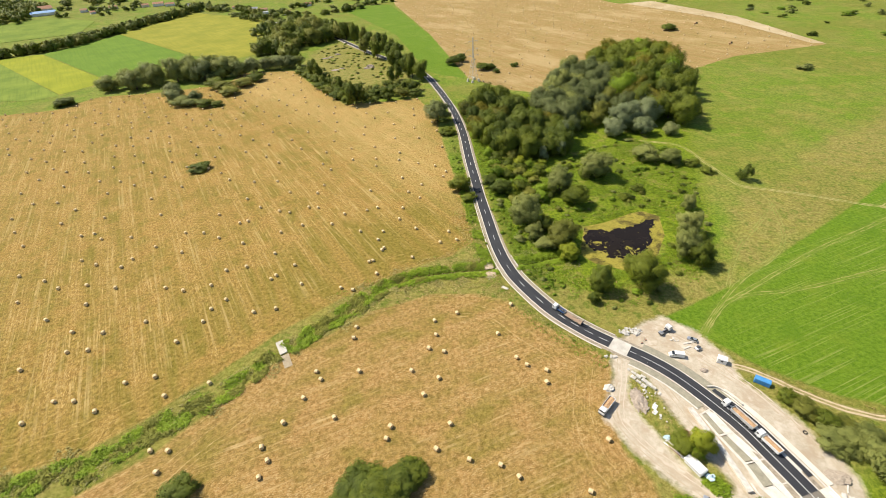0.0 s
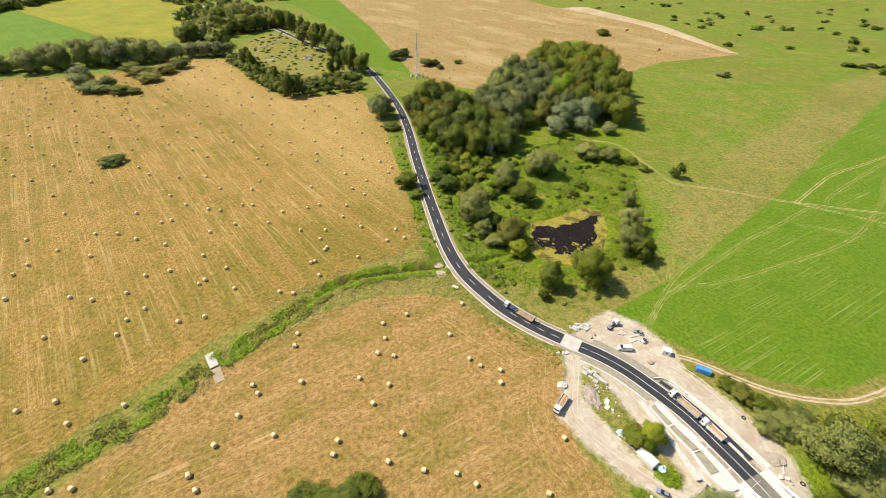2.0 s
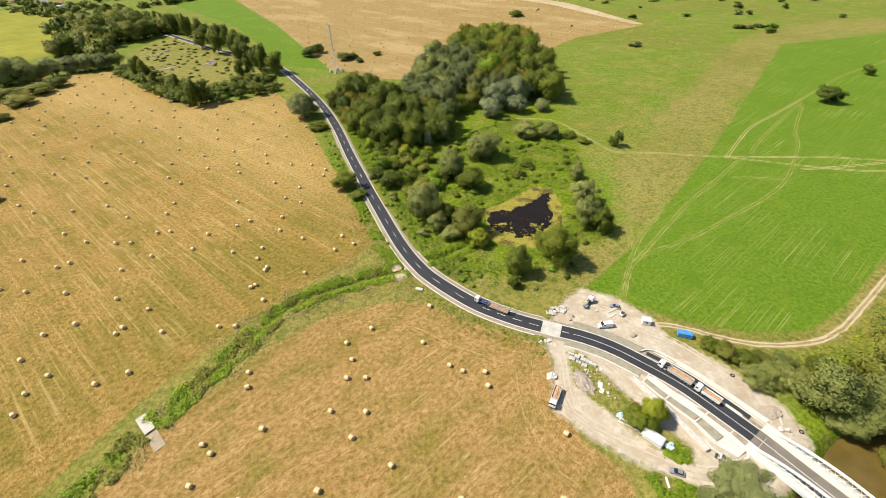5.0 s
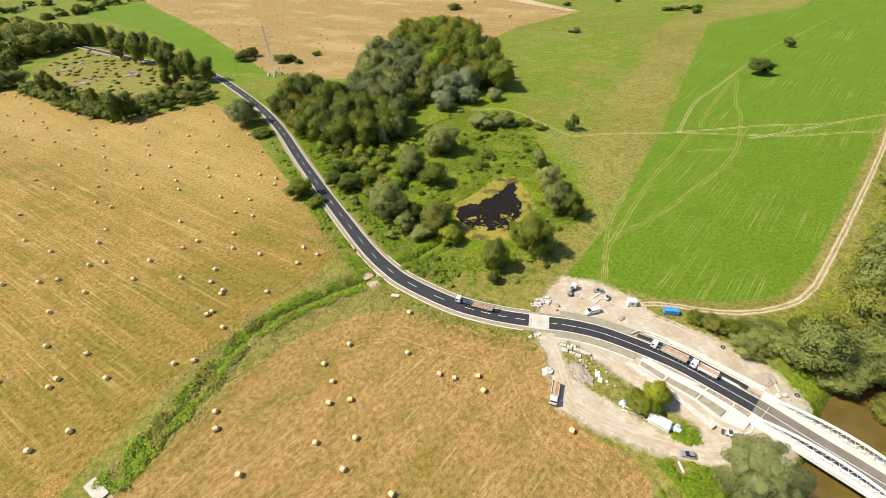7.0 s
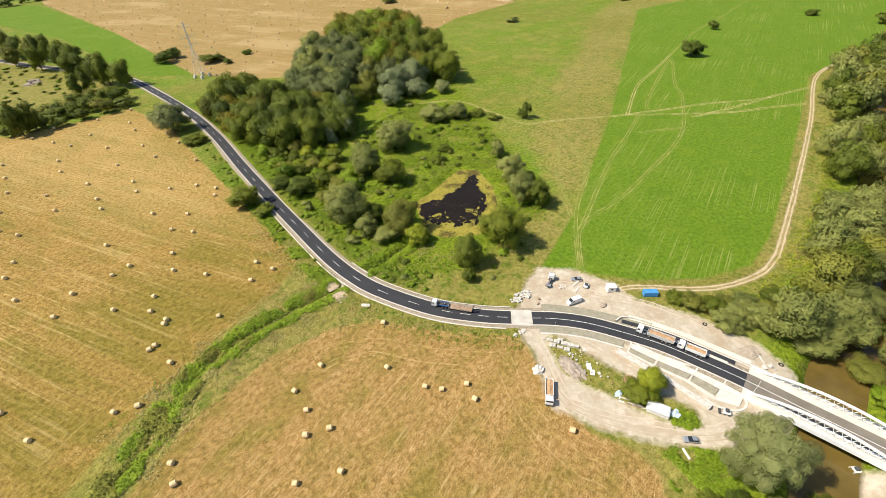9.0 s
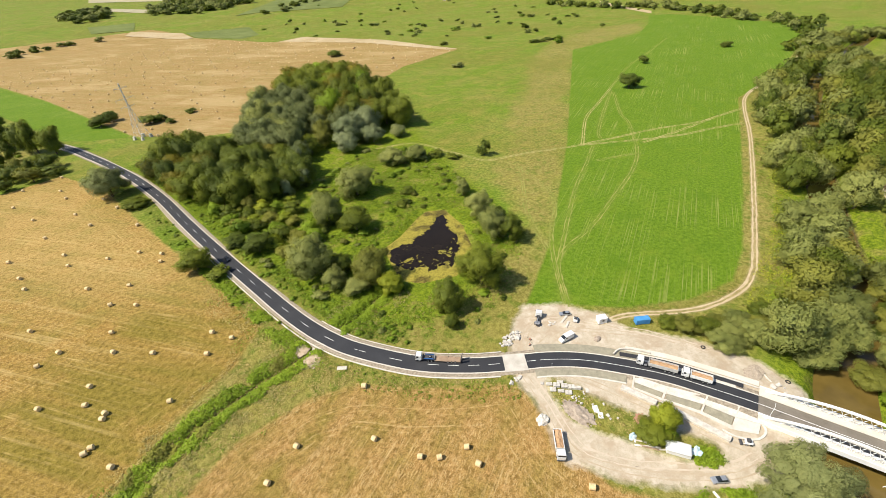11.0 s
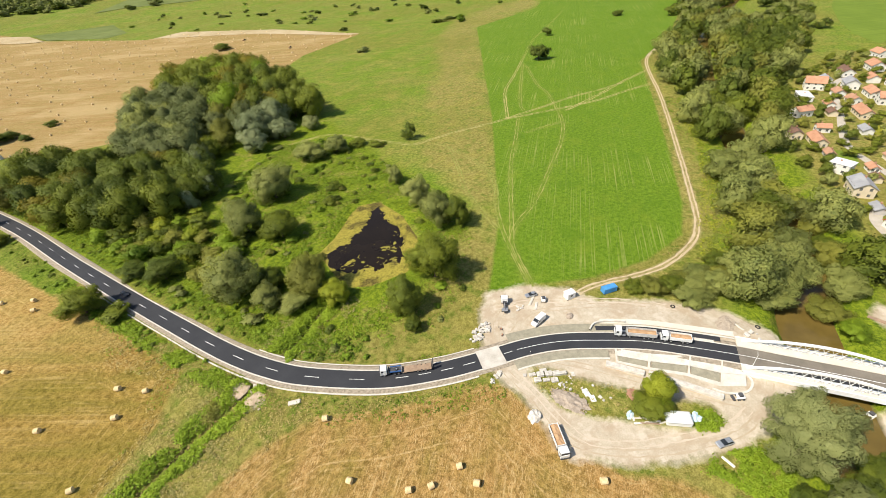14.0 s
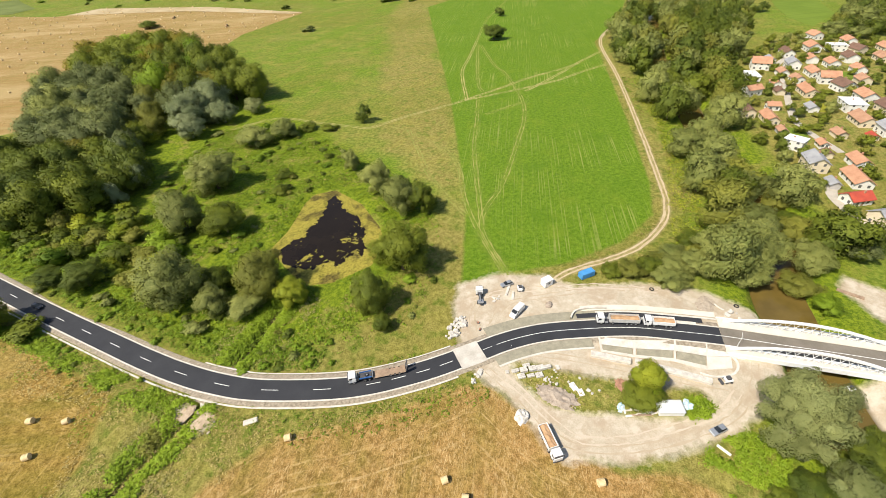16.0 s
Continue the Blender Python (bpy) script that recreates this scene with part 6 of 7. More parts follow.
def car(name, label, front, back, paint, on_road=False, length=4.3, roof=1.45):
    root = placed_vehicle(name, label, "car", front, back, on_road)
    h = length / 2
    prof = [(-h, 0.35), (-h, 0.85), (-h * 0.93, 0.95), (h * 0.35, 0.92), (h * 0.9, 0.75), (h, 0.6), (h, 0.3)]
    top = [(-h * 0.92, 0.93), (-h * 0.72, roof), (-h * 0.05, roof), (h * 0.40, 0.93)]

    def sweep(p, half, inset):
        bm = bmesh.new()
        rows = [[bm.verts.new((x, s * (half - (inset if z > roof - 0.05 else 0)), z)) for x, z in p] for s in (-1, 1)]
        bm.faces.new(rows[0])
        bm.faces.new(rows[1][::-1])
        k = len(p)
        for i in range(k):
            bm.faces.new((rows[0][(i + 1) % k], rows[0][i], rows[1][i], rows[1][(i + 1) % k]))
        bmesh.ops.bevel(bm, geom=list(bm.edges), offset=0.04, segments=1, affect="EDGES")
        return bm

    part("body", sweep(prof, 0.88, 0), paint, root)
    part("glasshouse", sweep(top, 0.80, 0.14), M_GLASS, root, "dark tinted windows")
    part("roof", boxed(-h * 0.70, -h * 0.06, -0.63, 0.63, roof - 0.02, roof + 0.03, 0.02), paint, root)
    for s in (-1, 1):
        part("headlight", boxed(h - 0.12, h + 0.01, s * 0.65 - 0.15, s * 0.65 + 0.15, 0.58, 0.7, 0.02), M_RIM, root)
    wheels(root, (h * 0.62, -h * 0.6), 0.78, CAR_WHEEL, 0.33)


def van(front, back):
    root = placed_vehicle("van", "white delivery van with a dark windscreen parked in the yard", "van", front, back, False)
    h = 3.0
    bm = bmesh.new()
    p = [(-h, 0.4), (-h, 2.45), (h - 2.0, 2.5), (h - 1.0, 1.45), (h - 0.1, 1.15), (h, 0.9), (h, 0.35)]
    rows = [[bm.verts.new((x, s * 1.0, z)) for x, z in p] for s in (-1, 1)]
    bm.faces.new(rows[0])
    bm.faces.new(rows[1][::-1])
    for i in range(len(p)):
        j = (i + 1) % len(p)
        bm.faces.new((rows[0][j], rows[0][i], rows[1][i], rows[1][j]))
    bmesh.ops.bevel(bm, geom=list(bm.edges), offset=0.07, segments=1, affect="EDGES")
    part("body", bm, M_WHITE, root)
    bm = boxed(-0.02, 0.02, -0.88, 0.88, -0.6, 0.6)
    part("windscreen", turned(bm, Matrix.Translation((h - 1.48, 0, 2.02)) @ Matrix.Rotation(-0.76, 4, "Y")), M_GLASS, root)
    for s in (-1, 1):
        part("side_window", boxed(h - 2.6, h - 1.75, s * 1.005 - 0.01, s * 1.005 + 0.01, 1.5, 2.1), M_GLASS, root)
        part("mirror", boxed(h - 1.5, h - 1.3, s * 1.15 - 0.1, s * 1.15 + 0.1, 1.4, 1.7, 0.02), M_CHASSIS, root)
    wheels(root, (h - 1.0, -h + 1.2), 0.88, CAR_WHEEL, 0.36)


low_loader((41.6, 148.4), (53.0, 136.0))
semi_tipper((96.2, 94.1), (101.5, 82.9))
rigid_tipper((101.6, 81.6), (105.0, 73.4), True, "white tipper truck loaded with brown soil")
rigid_tipper((48.9, 89.9), (55.0, 96.2), False, "white tipper truck with a load of soil on the gravel track")
van((85.4, 117.8), (91.2, 116.8))
car("silver_car", "silver saloon car parked in the yard", (97.0, 127.0), (100.3, 124.4), M_SILVER)
car("silver_car", "silver hatchback parked at the gravel track", (73.5, 60.2), (76.9, 57.5), M_SILVER)
car("black_car", "dark saloon car on the asphalt road", (10.9, 266.5), (10.3, 271.0), M_BLACKCAR, True)


def flatbed(front, back):
    root = placed_vehicle("flatbed_truck", "white cab truck with a bare dark chassis parked in the yard", "truck", front, back, False, "trucks on the site")
    h = 3.5
    part("chassis", boxed(-h, h - 0.9, -0.45, 0.45, 0.7, 1.05), M_CHASSIS, root)
    cab(root, h - 2.0, h)
    part("crane_base", boxed(h - 3.0, h - 2.3, -0.7, 0.7, 1.05, 2.1, 0.1), M_CHASSIS, root)
    part("crane_arm", boxed(-h + 0.8, h - 2.5, -0.18, 0.18, 1.5, 1.8, 0.04), M_STEEL, root)
    part("toolbox", boxed(-h + 0.3, -h + 1.8, -1.0, 1.0, 1.05, 1.5, 0.05), M_STEEL, root)
    wheels(root, (h - 1.3, -h + 1.4), 1.0, TRUCK_WHEEL, 0.52)


flatbed((91.3, 132.6), (85.6, 129.0))


# ---- site things ----
def container(place, turn, length, width, high, mat, name, label, category):
    root = thing(name, label, category, at_ground(*place), turn)
    part("shell", boxed(-length / 2, length / 2, -width / 2, width / 2, 0.12, high, 0.05), mat, root)
    k = int(length / 0.6)
    for s in (-1, 1):
        for i in range(k):
            x = -length / 2 + 0.35 + i * 0.6
            if x < length / 2 - 0.2:
                part("rib", boxed(x - 0.1, x + 0.1, s * width / 2 - 0.03, s * width / 2 + 0.03, 0.25, high - 0.15), mat, root)
    part("door", boxed(length / 2 - 0.01, length / 2 + 0.04, -width / 2 + 0.15, width / 2 - 0.15, 0.25, high - 0.2, 0.01), mat, root)
    part("skid", boxed(-length / 2, length / 2, -width / 2 + 0.1, -width / 2 + 0.3, 0, 0.14), M_CHASSIS, root)
    part("skid", boxed(-length / 2, length / 2, width / 2 - 0.3, width / 2 - 0.1, 0, 0.14), M_CHASSIS, root)
    return root


container((115.8, 103.0), -0.62, 5.4, 2.4, 2.3, M_BLUE, "blue_container", "bright blue steel container on the yard's edge", "container")
cabin = container((105.3, 113.6), -0.5, 3.4, 2.5, 2.6, M_WHITE, "site_cabin", "white site cabin with a small window", "site cabin")
part("window", boxed(-0.4, 0.4, -1.29, -1.27, 1.3, 2.0), M_GLASS, cabin)
part("roof", boxed(-1.8, 1.8, -1.35, 1.35, 2.6, 2.72, 0.03), M_WHITE, cabin)
tent = container((75.4, 69.9), math.atan2(-4.8, 2.6), 6.2, 3.4, 2.0, M_WHITE, "storage_box", "white sheet-covered storage box beside the gravel loop", "storage box")
bm = boxed(-3.2, 3.2, -1.8, 1.8, 2.0, 2.35, 0.1, taper=0.5)
part("cover", bm, M_WHITE, tent)


def lump(name, label, category, x, y, rx, ry, high, mat, seed, rough=0.25):
    """A heap or a crumpled cover, lying on the ground."""
    bm = bmesh.new()
    bmesh.ops.create_icosphere(bm, subdivisions=3, radius=1)
    for v in list(bm.verts):
        k = 1 + rough * noise.noise(v.co * 2.3 + Vector((seed, 0, 0))) + rough * 0.6 * noise.noise(v.co * 5 + Vector((0, seed, 0)))
        v.co = Vector((v.co.x * rx * k, v.co.y * ry * k, max(-0.05, v.co.z * high * k)))
    me = bpy.data.meshes.new(name)
    bm.to_mesh(me)
    bm.free()
    me.materials.append(mat)
    ob = new(name, me)
    ob.location = (x, y, ground_height(x, y))
    return tagged(ob, label, category)


lump("spoil_mound", "mound of pale brown spoil beside the gravel track", "spoil mound", 65.4, 95.8, 2.7, 5.4, 0.9, M_GRAVEL, 1, 0.45)
lump("tarp_heap", "pale blue tarpaulin over stored goods", "tarpaulin", 78.7, 66.2, 1.6, 1.3, 1.2, M_TARP, 2, 0.6)
lump("tarp_heap", "pale blue tarpaulin over stored goods", "tarpaulin", 70.2, 80.6, 1.2, 0.9, 0.8, M_TARP, 3, 0.6)
lump("gravel_heap", "pale heap of gravel in the yard", "gravel heap", 96.5, 109.5, 1.6, 1.1, 0.8, M_GRAVEL, 4)
lump("earth_mound", "low mound of pale earth near the bridge", "earth mound", 119.0, 66.0, 4.2, 2.6, 0.7, M_HEAP, 5, 0.4)
for hx, hy, hw, hh, hs in ((-199, 741, 5.5, 1.6, 51), (-213, 716, 5, 1.2, 52), (-206, 724, 4, 1.1, 53), (-180, 640, 6, 0.9, 54), (-172, 648, 4, 0.8, 55), (-131, 652, 5, 2.2, 56), (-134, 641, 5, 1.6, 57), (-127, 644, 4, 1.2, 58)):
    lump("spoil_mound", "grey-brown mound of dumped rubble on rough ground", "spoil mound", hx, hy, hw, hw * 0.7, hh, M_GRAVEL, hs, 0.5)
lump("earth_heap", "flattened heap of pinkish earth beside the culvert", "earth heap", 11.5, 182.0, 3.4, 2.0, 0.35, M_EARTH, 8)
lump("earth_heap", "flattened heap of pinkish earth beside the culvert", "earth heap", 12.6, 175.2, 3.4, 2.0, 0.35, M_EARTH, 9)
lump("white_pile", "low white sheet-covered pile beside the gravel track", "covered pile", 55.4, 101.8, 2.1, 1.8, 1.3, M_CHALK, 6, 0.3)

ROCKS = []
for i in range(4):
    bm = bmesh.new()
    bmesh.ops.create_cube(bm, size=1)
    bmesh.ops.bevel(bm, geom=list(bm.edges), offset=0.12, segments=1, affect="EDGES")
    r = random.Random(20 + i)
    for v in bm.verts:
        v.co += Vector((r.uniform(-0.14, 0.14), r.uniform(-0.14, 0.14), r.uniform(-0.1, 0.1)))
    me = bpy.data.meshes.new("stone_block")
    bm.to_mesh(me)
    bm.free()
    me.materials.append(M_STONE)
    ROCKS.append(me)


def rocks(cx, cy, rx, ry, count, size, seed, label, shapes=None):
    r = random.Random(seed)
    for i in range(count):
        a, u = r.uniform(0, 6.28), math.sqrt(r.random())
        x, y = cx + math.cos(a) * u * rx, cy + math.sin(a) * u * ry
        s = size * r.uniform(0.6, 1.3)
        ob = new("stone_block", r.choice(shapes or ROCKS))
        ob.matrix_world = Matrix.LocRotScale((x, y, ground_height(x, y) + s * 0.3), Euler((r.uniform(-0.3, 0.3), r.uniform(-0.3, 0.3), r.uniform(0, 6.28))), Vector((s * r.uniform(0.8, 1.6), s, s * 0.75)))
        tagged(ob, label, "stone block", "loose stone blocks")


BROWN_ROCKS = [m.copy() for m in ROCKS]
for m in BROWN_ROCKS:
    m.materials[0] = M_HEAP
BRICK_ROCKS = [m.copy() for m in ROCKS]
for m in BRICK_ROCKS:
    m.materials[0] = M_BRICK
rocks(73.8, 131.6, 5.4, 2.2, 52, 0.85, 31, "pale rough stone block dumped beside the road")
rocks(60.8, 117.6, 2.6, 1.2, 20, 0.6, 32, "pale rough stone block beside the crossing")
rocks(91.0, 126.2, 1.8, 1.2, 12, 0.6, 34, "pale stone block in the gravel yard")
rocks(117.0, 58.5, 3.4, 2.0, 9, 0.9, 35, "pale rough stone block on the river bank")
rocks(12.5, 179.5, 3.5, 2.2, 14, 0.5, 37, "brown stone beside the culvert", BROWN_ROCKS)
rocks(13.0, 171.5, 3.0, 1.5, 6, 0.4, 38, "brown stone beside the culvert", BROWN_ROCKS)
rocks(71.0, 92.0, 4.5, 6.0, 9, 0.6, 36, "pale stone block on the grassy island")


def stack(x, y, turn, rows, cols, layers, label):
    """Kerb stones stacked on the ground, each stone a part."""
    root = thing("kerb_stack", label, "kerb stones", at_ground(x, y), turn, "stacks of kerb stones")
    me = None
    for i in range(rows):
        for j in range(cols):
            for k in range(layers):
                if me is None:
                    me = bpy.data.meshes.new("kerb_stone")
                    bm = boxed(-0.5, 0.5, -0.24, 0.24, 0, 0.3, 0.03)
                    bm.to_mesh(me)
                    bm.free()
                    me.materials.append(M_STONE)
                child("kerb_stone", me, root, Matrix.Translation(((i - rows / 2) * 1.06, (j - cols / 2) * 0.52, k * 0.31)))


for x, y, t, a, b, c in ((68.0, 108.6, 0.75, 2, 2, 2), (69.3, 106.6, 0.75, 2, 3, 3), (70.9, 104.6, 0.75, 2, 3, 3), (72.2, 102.8, 0.75, 2, 3, 3), (73.4, 101.2, 0.75, 2, 2, 3), (68.6, 104.2, 0.75, 2, 2, 2), (67.2, 106.4, 0.75, 2, 3, 2), (69.9, 102.2, 0.75, 2, 3, 2), (71.2, 106.6, 0.75, 2, 2, 2), (74.9, 98.6, 0.7, 1, 3, 1), (66.6, 110.4, 0.6, 1, 2, 1)):
    stack(x, y, t - math.pi / 2, a, b, c, "grey kerb stones stacked beside the gravel track")


def sheet(name, label, x, y, turn, length, width, mat, high=0.12, category="board"):
    root = thing(name, label, category, at_ground(x, y), turn)
    part("board", boxed(-length / 2, length / 2, -width / 2, width / 2, 0.0, high, 0.02), mat, root)
    part("batten", boxed(-length / 2 + 0.2, length / 2 - 0.2, -0.06, 0.06, high, high + 0.06), mat, root)
    return root


sheet("white_board", "white board lying on the grass", 70.4, 93.0, 0.9, 2.6, 1.6, M_WHITE, 0.25)
sheet("concrete_board", "pale concrete plate lying in the grass", 19.3, 163.6, -0.7, 3.6, 1.5, M_CONCRETE, 0.35)
sheet("white_pipe", "long white plank lying in the grass", 70.7, 57.2, 1.2, 3.2, 0.6, M_WHITE, 0.3)
sheet("white_beam", "white concrete beams laid out in the yard", 96.3, 124.2, 0.2, 5.0, 0.8, M_CONCRETE, 0.3)
sheet("white_beam", "white concrete beams laid out in the yard", 94.8, 121.6, 0.35, 4.0, 0.8, M_CONCRETE, 0.3)
for k, (x, y, t, l, m) in enumerate(((70.6, 78.4, -1.0, 4.2, M_CONCRETE), (69.4, 77.6, -0.9, 3.4, M_WHITE), (70.6, 75.6, -1.05, 5.0, M_BEDWOOD), (71.4, 77.0, -1.3, 3.0, M_CONCRETE), (73.0, 72.6, -0.8, 2.6, M_STONE), (69.9, 79.6, 0.4, 1.8, M_WHITE))):
    sheet("plank", "loose pale plank lying beside the storage box", x, y, t, l, 0.45, m, 0.12 + 0.05 * (k % 3))
sheet("timber", "brown timber lying beside the storage box", 73.0, 76.4, -1.1, 5.5, 0.4, M_BEDWOOD, 0.2)
lump("brick_heap", "low heap of red-brown brick rubble by the bush", "rubble heap", 77.2, 82.0, 1.8, 1.5, 0.45, M_BRICK, 12, 0.6)
rocks(77.2, 82.0, 2.3, 1.9, 16, 0.3, 96, "broken red-brown brick beside the bush", BRICK_ROCKS)
sheet("white_board", "white board lying on the grass", 69.6, 90.8, 0.75, 2.2, 1.5, M_WHITE, 0.2)
sheet("timber", "pale planks lying beside the storage box", 71.6, 75.0, -0.9, 4.0, 0.5, M_CONCRETE, 0.2)
sheet("field_bridge_slab", "pale stained concrete slab crossing over the ditch", -88.6, 126.4, -0.99, 8.6, 3.4, M_SLAB, 0.35)
sheet("field_ramp", "dusty worn ramp beside the slab over the ditch", -83.6, 118.6, -1.02, 8.0, 3.6, M_DUSTY, 0.16)
sheet("culvert_head", "pale concrete culvert head below the road", 16.2, 180.6, 1.1, 4.0, 1.0, M_CONCRETE, 0.8)
sheet("concrete_jetty", "pale concrete jetty on the river bank", 169.5, 46.2, -0.8, 4.5, 2.6, M_CONCRETE, 0.6)
sheet("timber", "rusty brown beams on the far bank", 146, 27.0, 1.4, 7, 1.2, M_BEDWOOD, 0.4)


def loader(x, y, turn, label):
    root = thing("skid_loader", label, "loader", at_ground(x, y), turn)
    part("body", boxed(-1.1, 0.8, -0.7, 0.7, 0.45, 1.3, 0.08), M_WHITE, root)
    part("cage", boxed(-0.5, 0.5, -0.55, 0.55, 1.3, 2.0, 0.06), M_CHASSIS, root)
    for s in (-1, 1):
        part("lift_arm", boxed(-0.9, 1.5, s * 0.82 - 0.08, s * 0.82 + 0.08, 0.9, 1.1), M_WHITE, root)
    part("bucket", boxed(1.4, 2.1, -0.9, 0.9, 0.1, 0.6, 0.08), M_CHASSIS, root)
    wheels(root, (0.5, -0.7), 0.8, CAR_WHEEL, 0.36)


loader(91.7, 58.0, 2.2, "white skid-steer loader with a dark bucket in the yard")
loader(108.0, 28.8, 2.6, "small white loader on the bare river shore")
loader(98.6, 120.6, 0.5, "small dark and white loader standing in the yard")


def old_tyre(x, y):
    root = thing("old_tyre", "worn black tyre lying on the bare ground", "tyre", at_ground(x, y))
    rings, around = 8, 18
    verts, faces = [], []
    for i in range(around):
        a = 2 * math.pi * i / around
        for j in range(rings):
            b = 2 * math.pi * j / rings
            r = 0.62 + 0.2 * math.cos(b)
            verts.append((r * math.cos(a), r * math.sin(a), 0.15 + 0.15 * math.sin(b)))
    for i in range(around):
        for j in range(rings):
            faces.append((i * rings + j, (i + 1) % around * rings + j, (i + 1) % around * rings + (j + 1) % rings, i * rings + (j + 1) % rings))
    child("carcass", mesh_from("carcass", verts, faces, M_TYRE, smooth=True), root)


old_tyre(123.3, 57.6)
old_tyre(119.4, 82.0)
PIPE_LINE = smooth_line([(121.6, 65.4), (120.9, 63.6), (119.6, 62.0), (118.9, 60.6)], 0.4)
tagged(new("curved_kerb", ribbon("curved_kerb", PIPE_LINE, [(-0.2, 0.0), (-0.2, 0.3), (0.2, 0.3), (0.2, 0.0)], M_CHALK, height=ground_height)), "short curved white kerb lying near the bridge", "kerb")


def tractor(x, y, turn):
    root = thing("tractor", "green tractor with a baler far off on the stubble", "tractor", at_ground(x, y), turn)
    part("bonnet", boxed(0.2, 2.2, -0.5, 0.5, 0.9, 1.7, 0.1), L_DARK, root)
    part("cab", boxed(-1.2, 0.3, -0.8, 0.8, 1.2, 2.9, 0.1), M_GLASS, root)
    part("baler", boxed(-5.5, -2.2, -1.2, 1.2, 0.6, 2.4, 0.4), M_SOIL, root)
    wheels(root, (1.6,), 0.8, CAR_WHEEL, 0.4)
    wheels(root, (-0.8, -3.8), 0.95, TRUCK_WHEEL, 0.6)


def plate_compactor(x, y, turn):
    root = thing("plate_compactor", "small rust-red plate compactor standing in the yard", "compactor", at_ground(x, y), turn)
    part("plate", boxed(-0.55, 0.45, -0.32, 0.32, 0.0, 0.14, 0.04), M_CHASSIS, root)
    part("engine", boxed(-0.35, 0.25, -0.25, 0.25, 0.14, 0.72, 0.06), M_BRICK, root)
    bm = bmesh.new()
    for s in (-1, 1):
        tube(bm, (0.2, s * 0.2, 0.3), (1.0, s * 0.22, 1.05), 0.03, n=5)
    tube(bm, (1.0, -0.24, 1.05), (1.0, 0.24, 1.05), 0.03, n=5)
    part("handle", bm, M_CHASSIS, root)


plate_compactor(76.5, 124.7, 0.4)
plate_compactor(78.6, 126.4, 1.9)


def marker_post(x, y):
    root = thing("marker_post", "slim dark marker post at the road's edge", "post", at_ground(x, y, True))
    bm = bmesh.new()
    tube(bm, (0, 0, 0), (0, 0, 1.15), 0.07, 0.06, 8)
    part("post", bm, M_CHASSIS, root)
    part("foot", boxed(-0.25, 0.25, -0.25, 0.25, 0, 0.08, 0.02), M_CHASSIS, root)
    part("band", boxed(-0.08, 0.08, -0.08, 0.08, 0.8, 0.95, 0.02), M_WHITE, root)


marker_post(74.6, 113.2)
tractor(390, 668, 0.4)
tractor(412, 826, 0.2)


# ---- power pylon ----
M_PYLON = plain("galvanised_steel", (0.62, 0.62, 0.60), (0.48, 0.48, 0.47), 0.8, 5.0, 0.6, 0.4)


def pylon(x, y, turn):
    root = thing("pylon", "grey steel lattice power pylon on pale footings", "pylon", at_ground(x, y), turn)
    top = 50.0

    def half(z):
        return 4.2 * max(0.0, 1 - z / 30) + 0.75 * (1 - 0.6 * z / top)

    zs = [1.2, 7, 12.5, 17.5, 22, 26, 29.5, 33, 36.5, 41, 45.5, top]
    for sx in (-1, 1):
        for sy in (-1, 1):
            bm = bmesh.new()
            for a, b in zip(zs, zs[1:]):
                tube(bm, (sx * half(a), sy * half(a), a - 0.05), (sx * half(b), sy * half(b), b + 0.05), 0.13, n=4)
            part("leg", bm, M_PYLON, root)
            part("footing", boxed(sx * half(0) - 1.3, sx * half(0) + 1.3, sy * half(0) - 1.3, sy * half(0) + 1.3, -0.2, 3.2, 0.2, taper=0.5), M_CONCRETE, root, "pale concrete footing")
    for side in range(4):
        bm = bmesh.new()
        rot = Matrix.Rotation(side * math.pi / 2, 3, "Z")
        for a, b in zip(zs, zs[1:]):
            ha, hb = half(a), half(b)
            tube(bm, rot @ Vector((-ha, ha, a)), rot @ Vector((hb, hb, b)), 0.065, n=4)
            tube(bm, rot @ Vector((ha, ha, a)), rot @ Vector((-hb, hb, b)), 0.065, n=4)
            tube(bm, rot @ Vector((-hb, hb, b)), rot @ Vector((hb, hb, b)), 0.06, n=4)
        part("bracing", bm, M_PYLON, root)
    for z, reach_out in ((29.5, 8.0), (36.5, 9.5), (45.5, 6.5)):
        bm = bmesh.new()
        for s in (-1, 1):
            for o in (-0.7, 0.7):
                tube(bm, (0, o, z), (s * reach_out, 0, z + 0.7), 0.08, n=4)
            tube(bm, (0, 0, z + 2.2), (s * reach_out, 0, z + 0.7), 0.065, n=4)
            for k in (0.35, 0.65):
                tube(bm, (s * reach_out * k, 0, z + 0.5), (s * reach_out * (k - 0.15), 0, z + 2.2 - 1.5 * (k - 0.15)), 0.05, n=4)
        arm = part("cross_arm", bm, M_PYLON, root)
        for s in (-1, 1):
            bm = bmesh.new()
            tube(bm, (s * reach_out, 0, z + 0.7), (s * reach_out, 0, z - 1.5), 0.12, n=5)
            part("insulator", bm, M_STONE, arm, "pale hanging insulator")
    return root


pylon(16.5, 548, 0.6)


rocks(65.4, 95.8, 3.2, 5.8, 90, 0.34, 91, "broken brown stone from the spoil mound", BROWN_ROCKS)
rocks(70.5, 99.5, 3.0, 2.0, 14, 0.4, 92, "broken pale stone beside stacked kerbs")


# ---- houses ----
M_PANE = plain("house_window", (0.16, 0.16, 0.15), (0.07, 0.075, 0.08), 0.8, 2.0, 0.15, 0.5, bump=0)


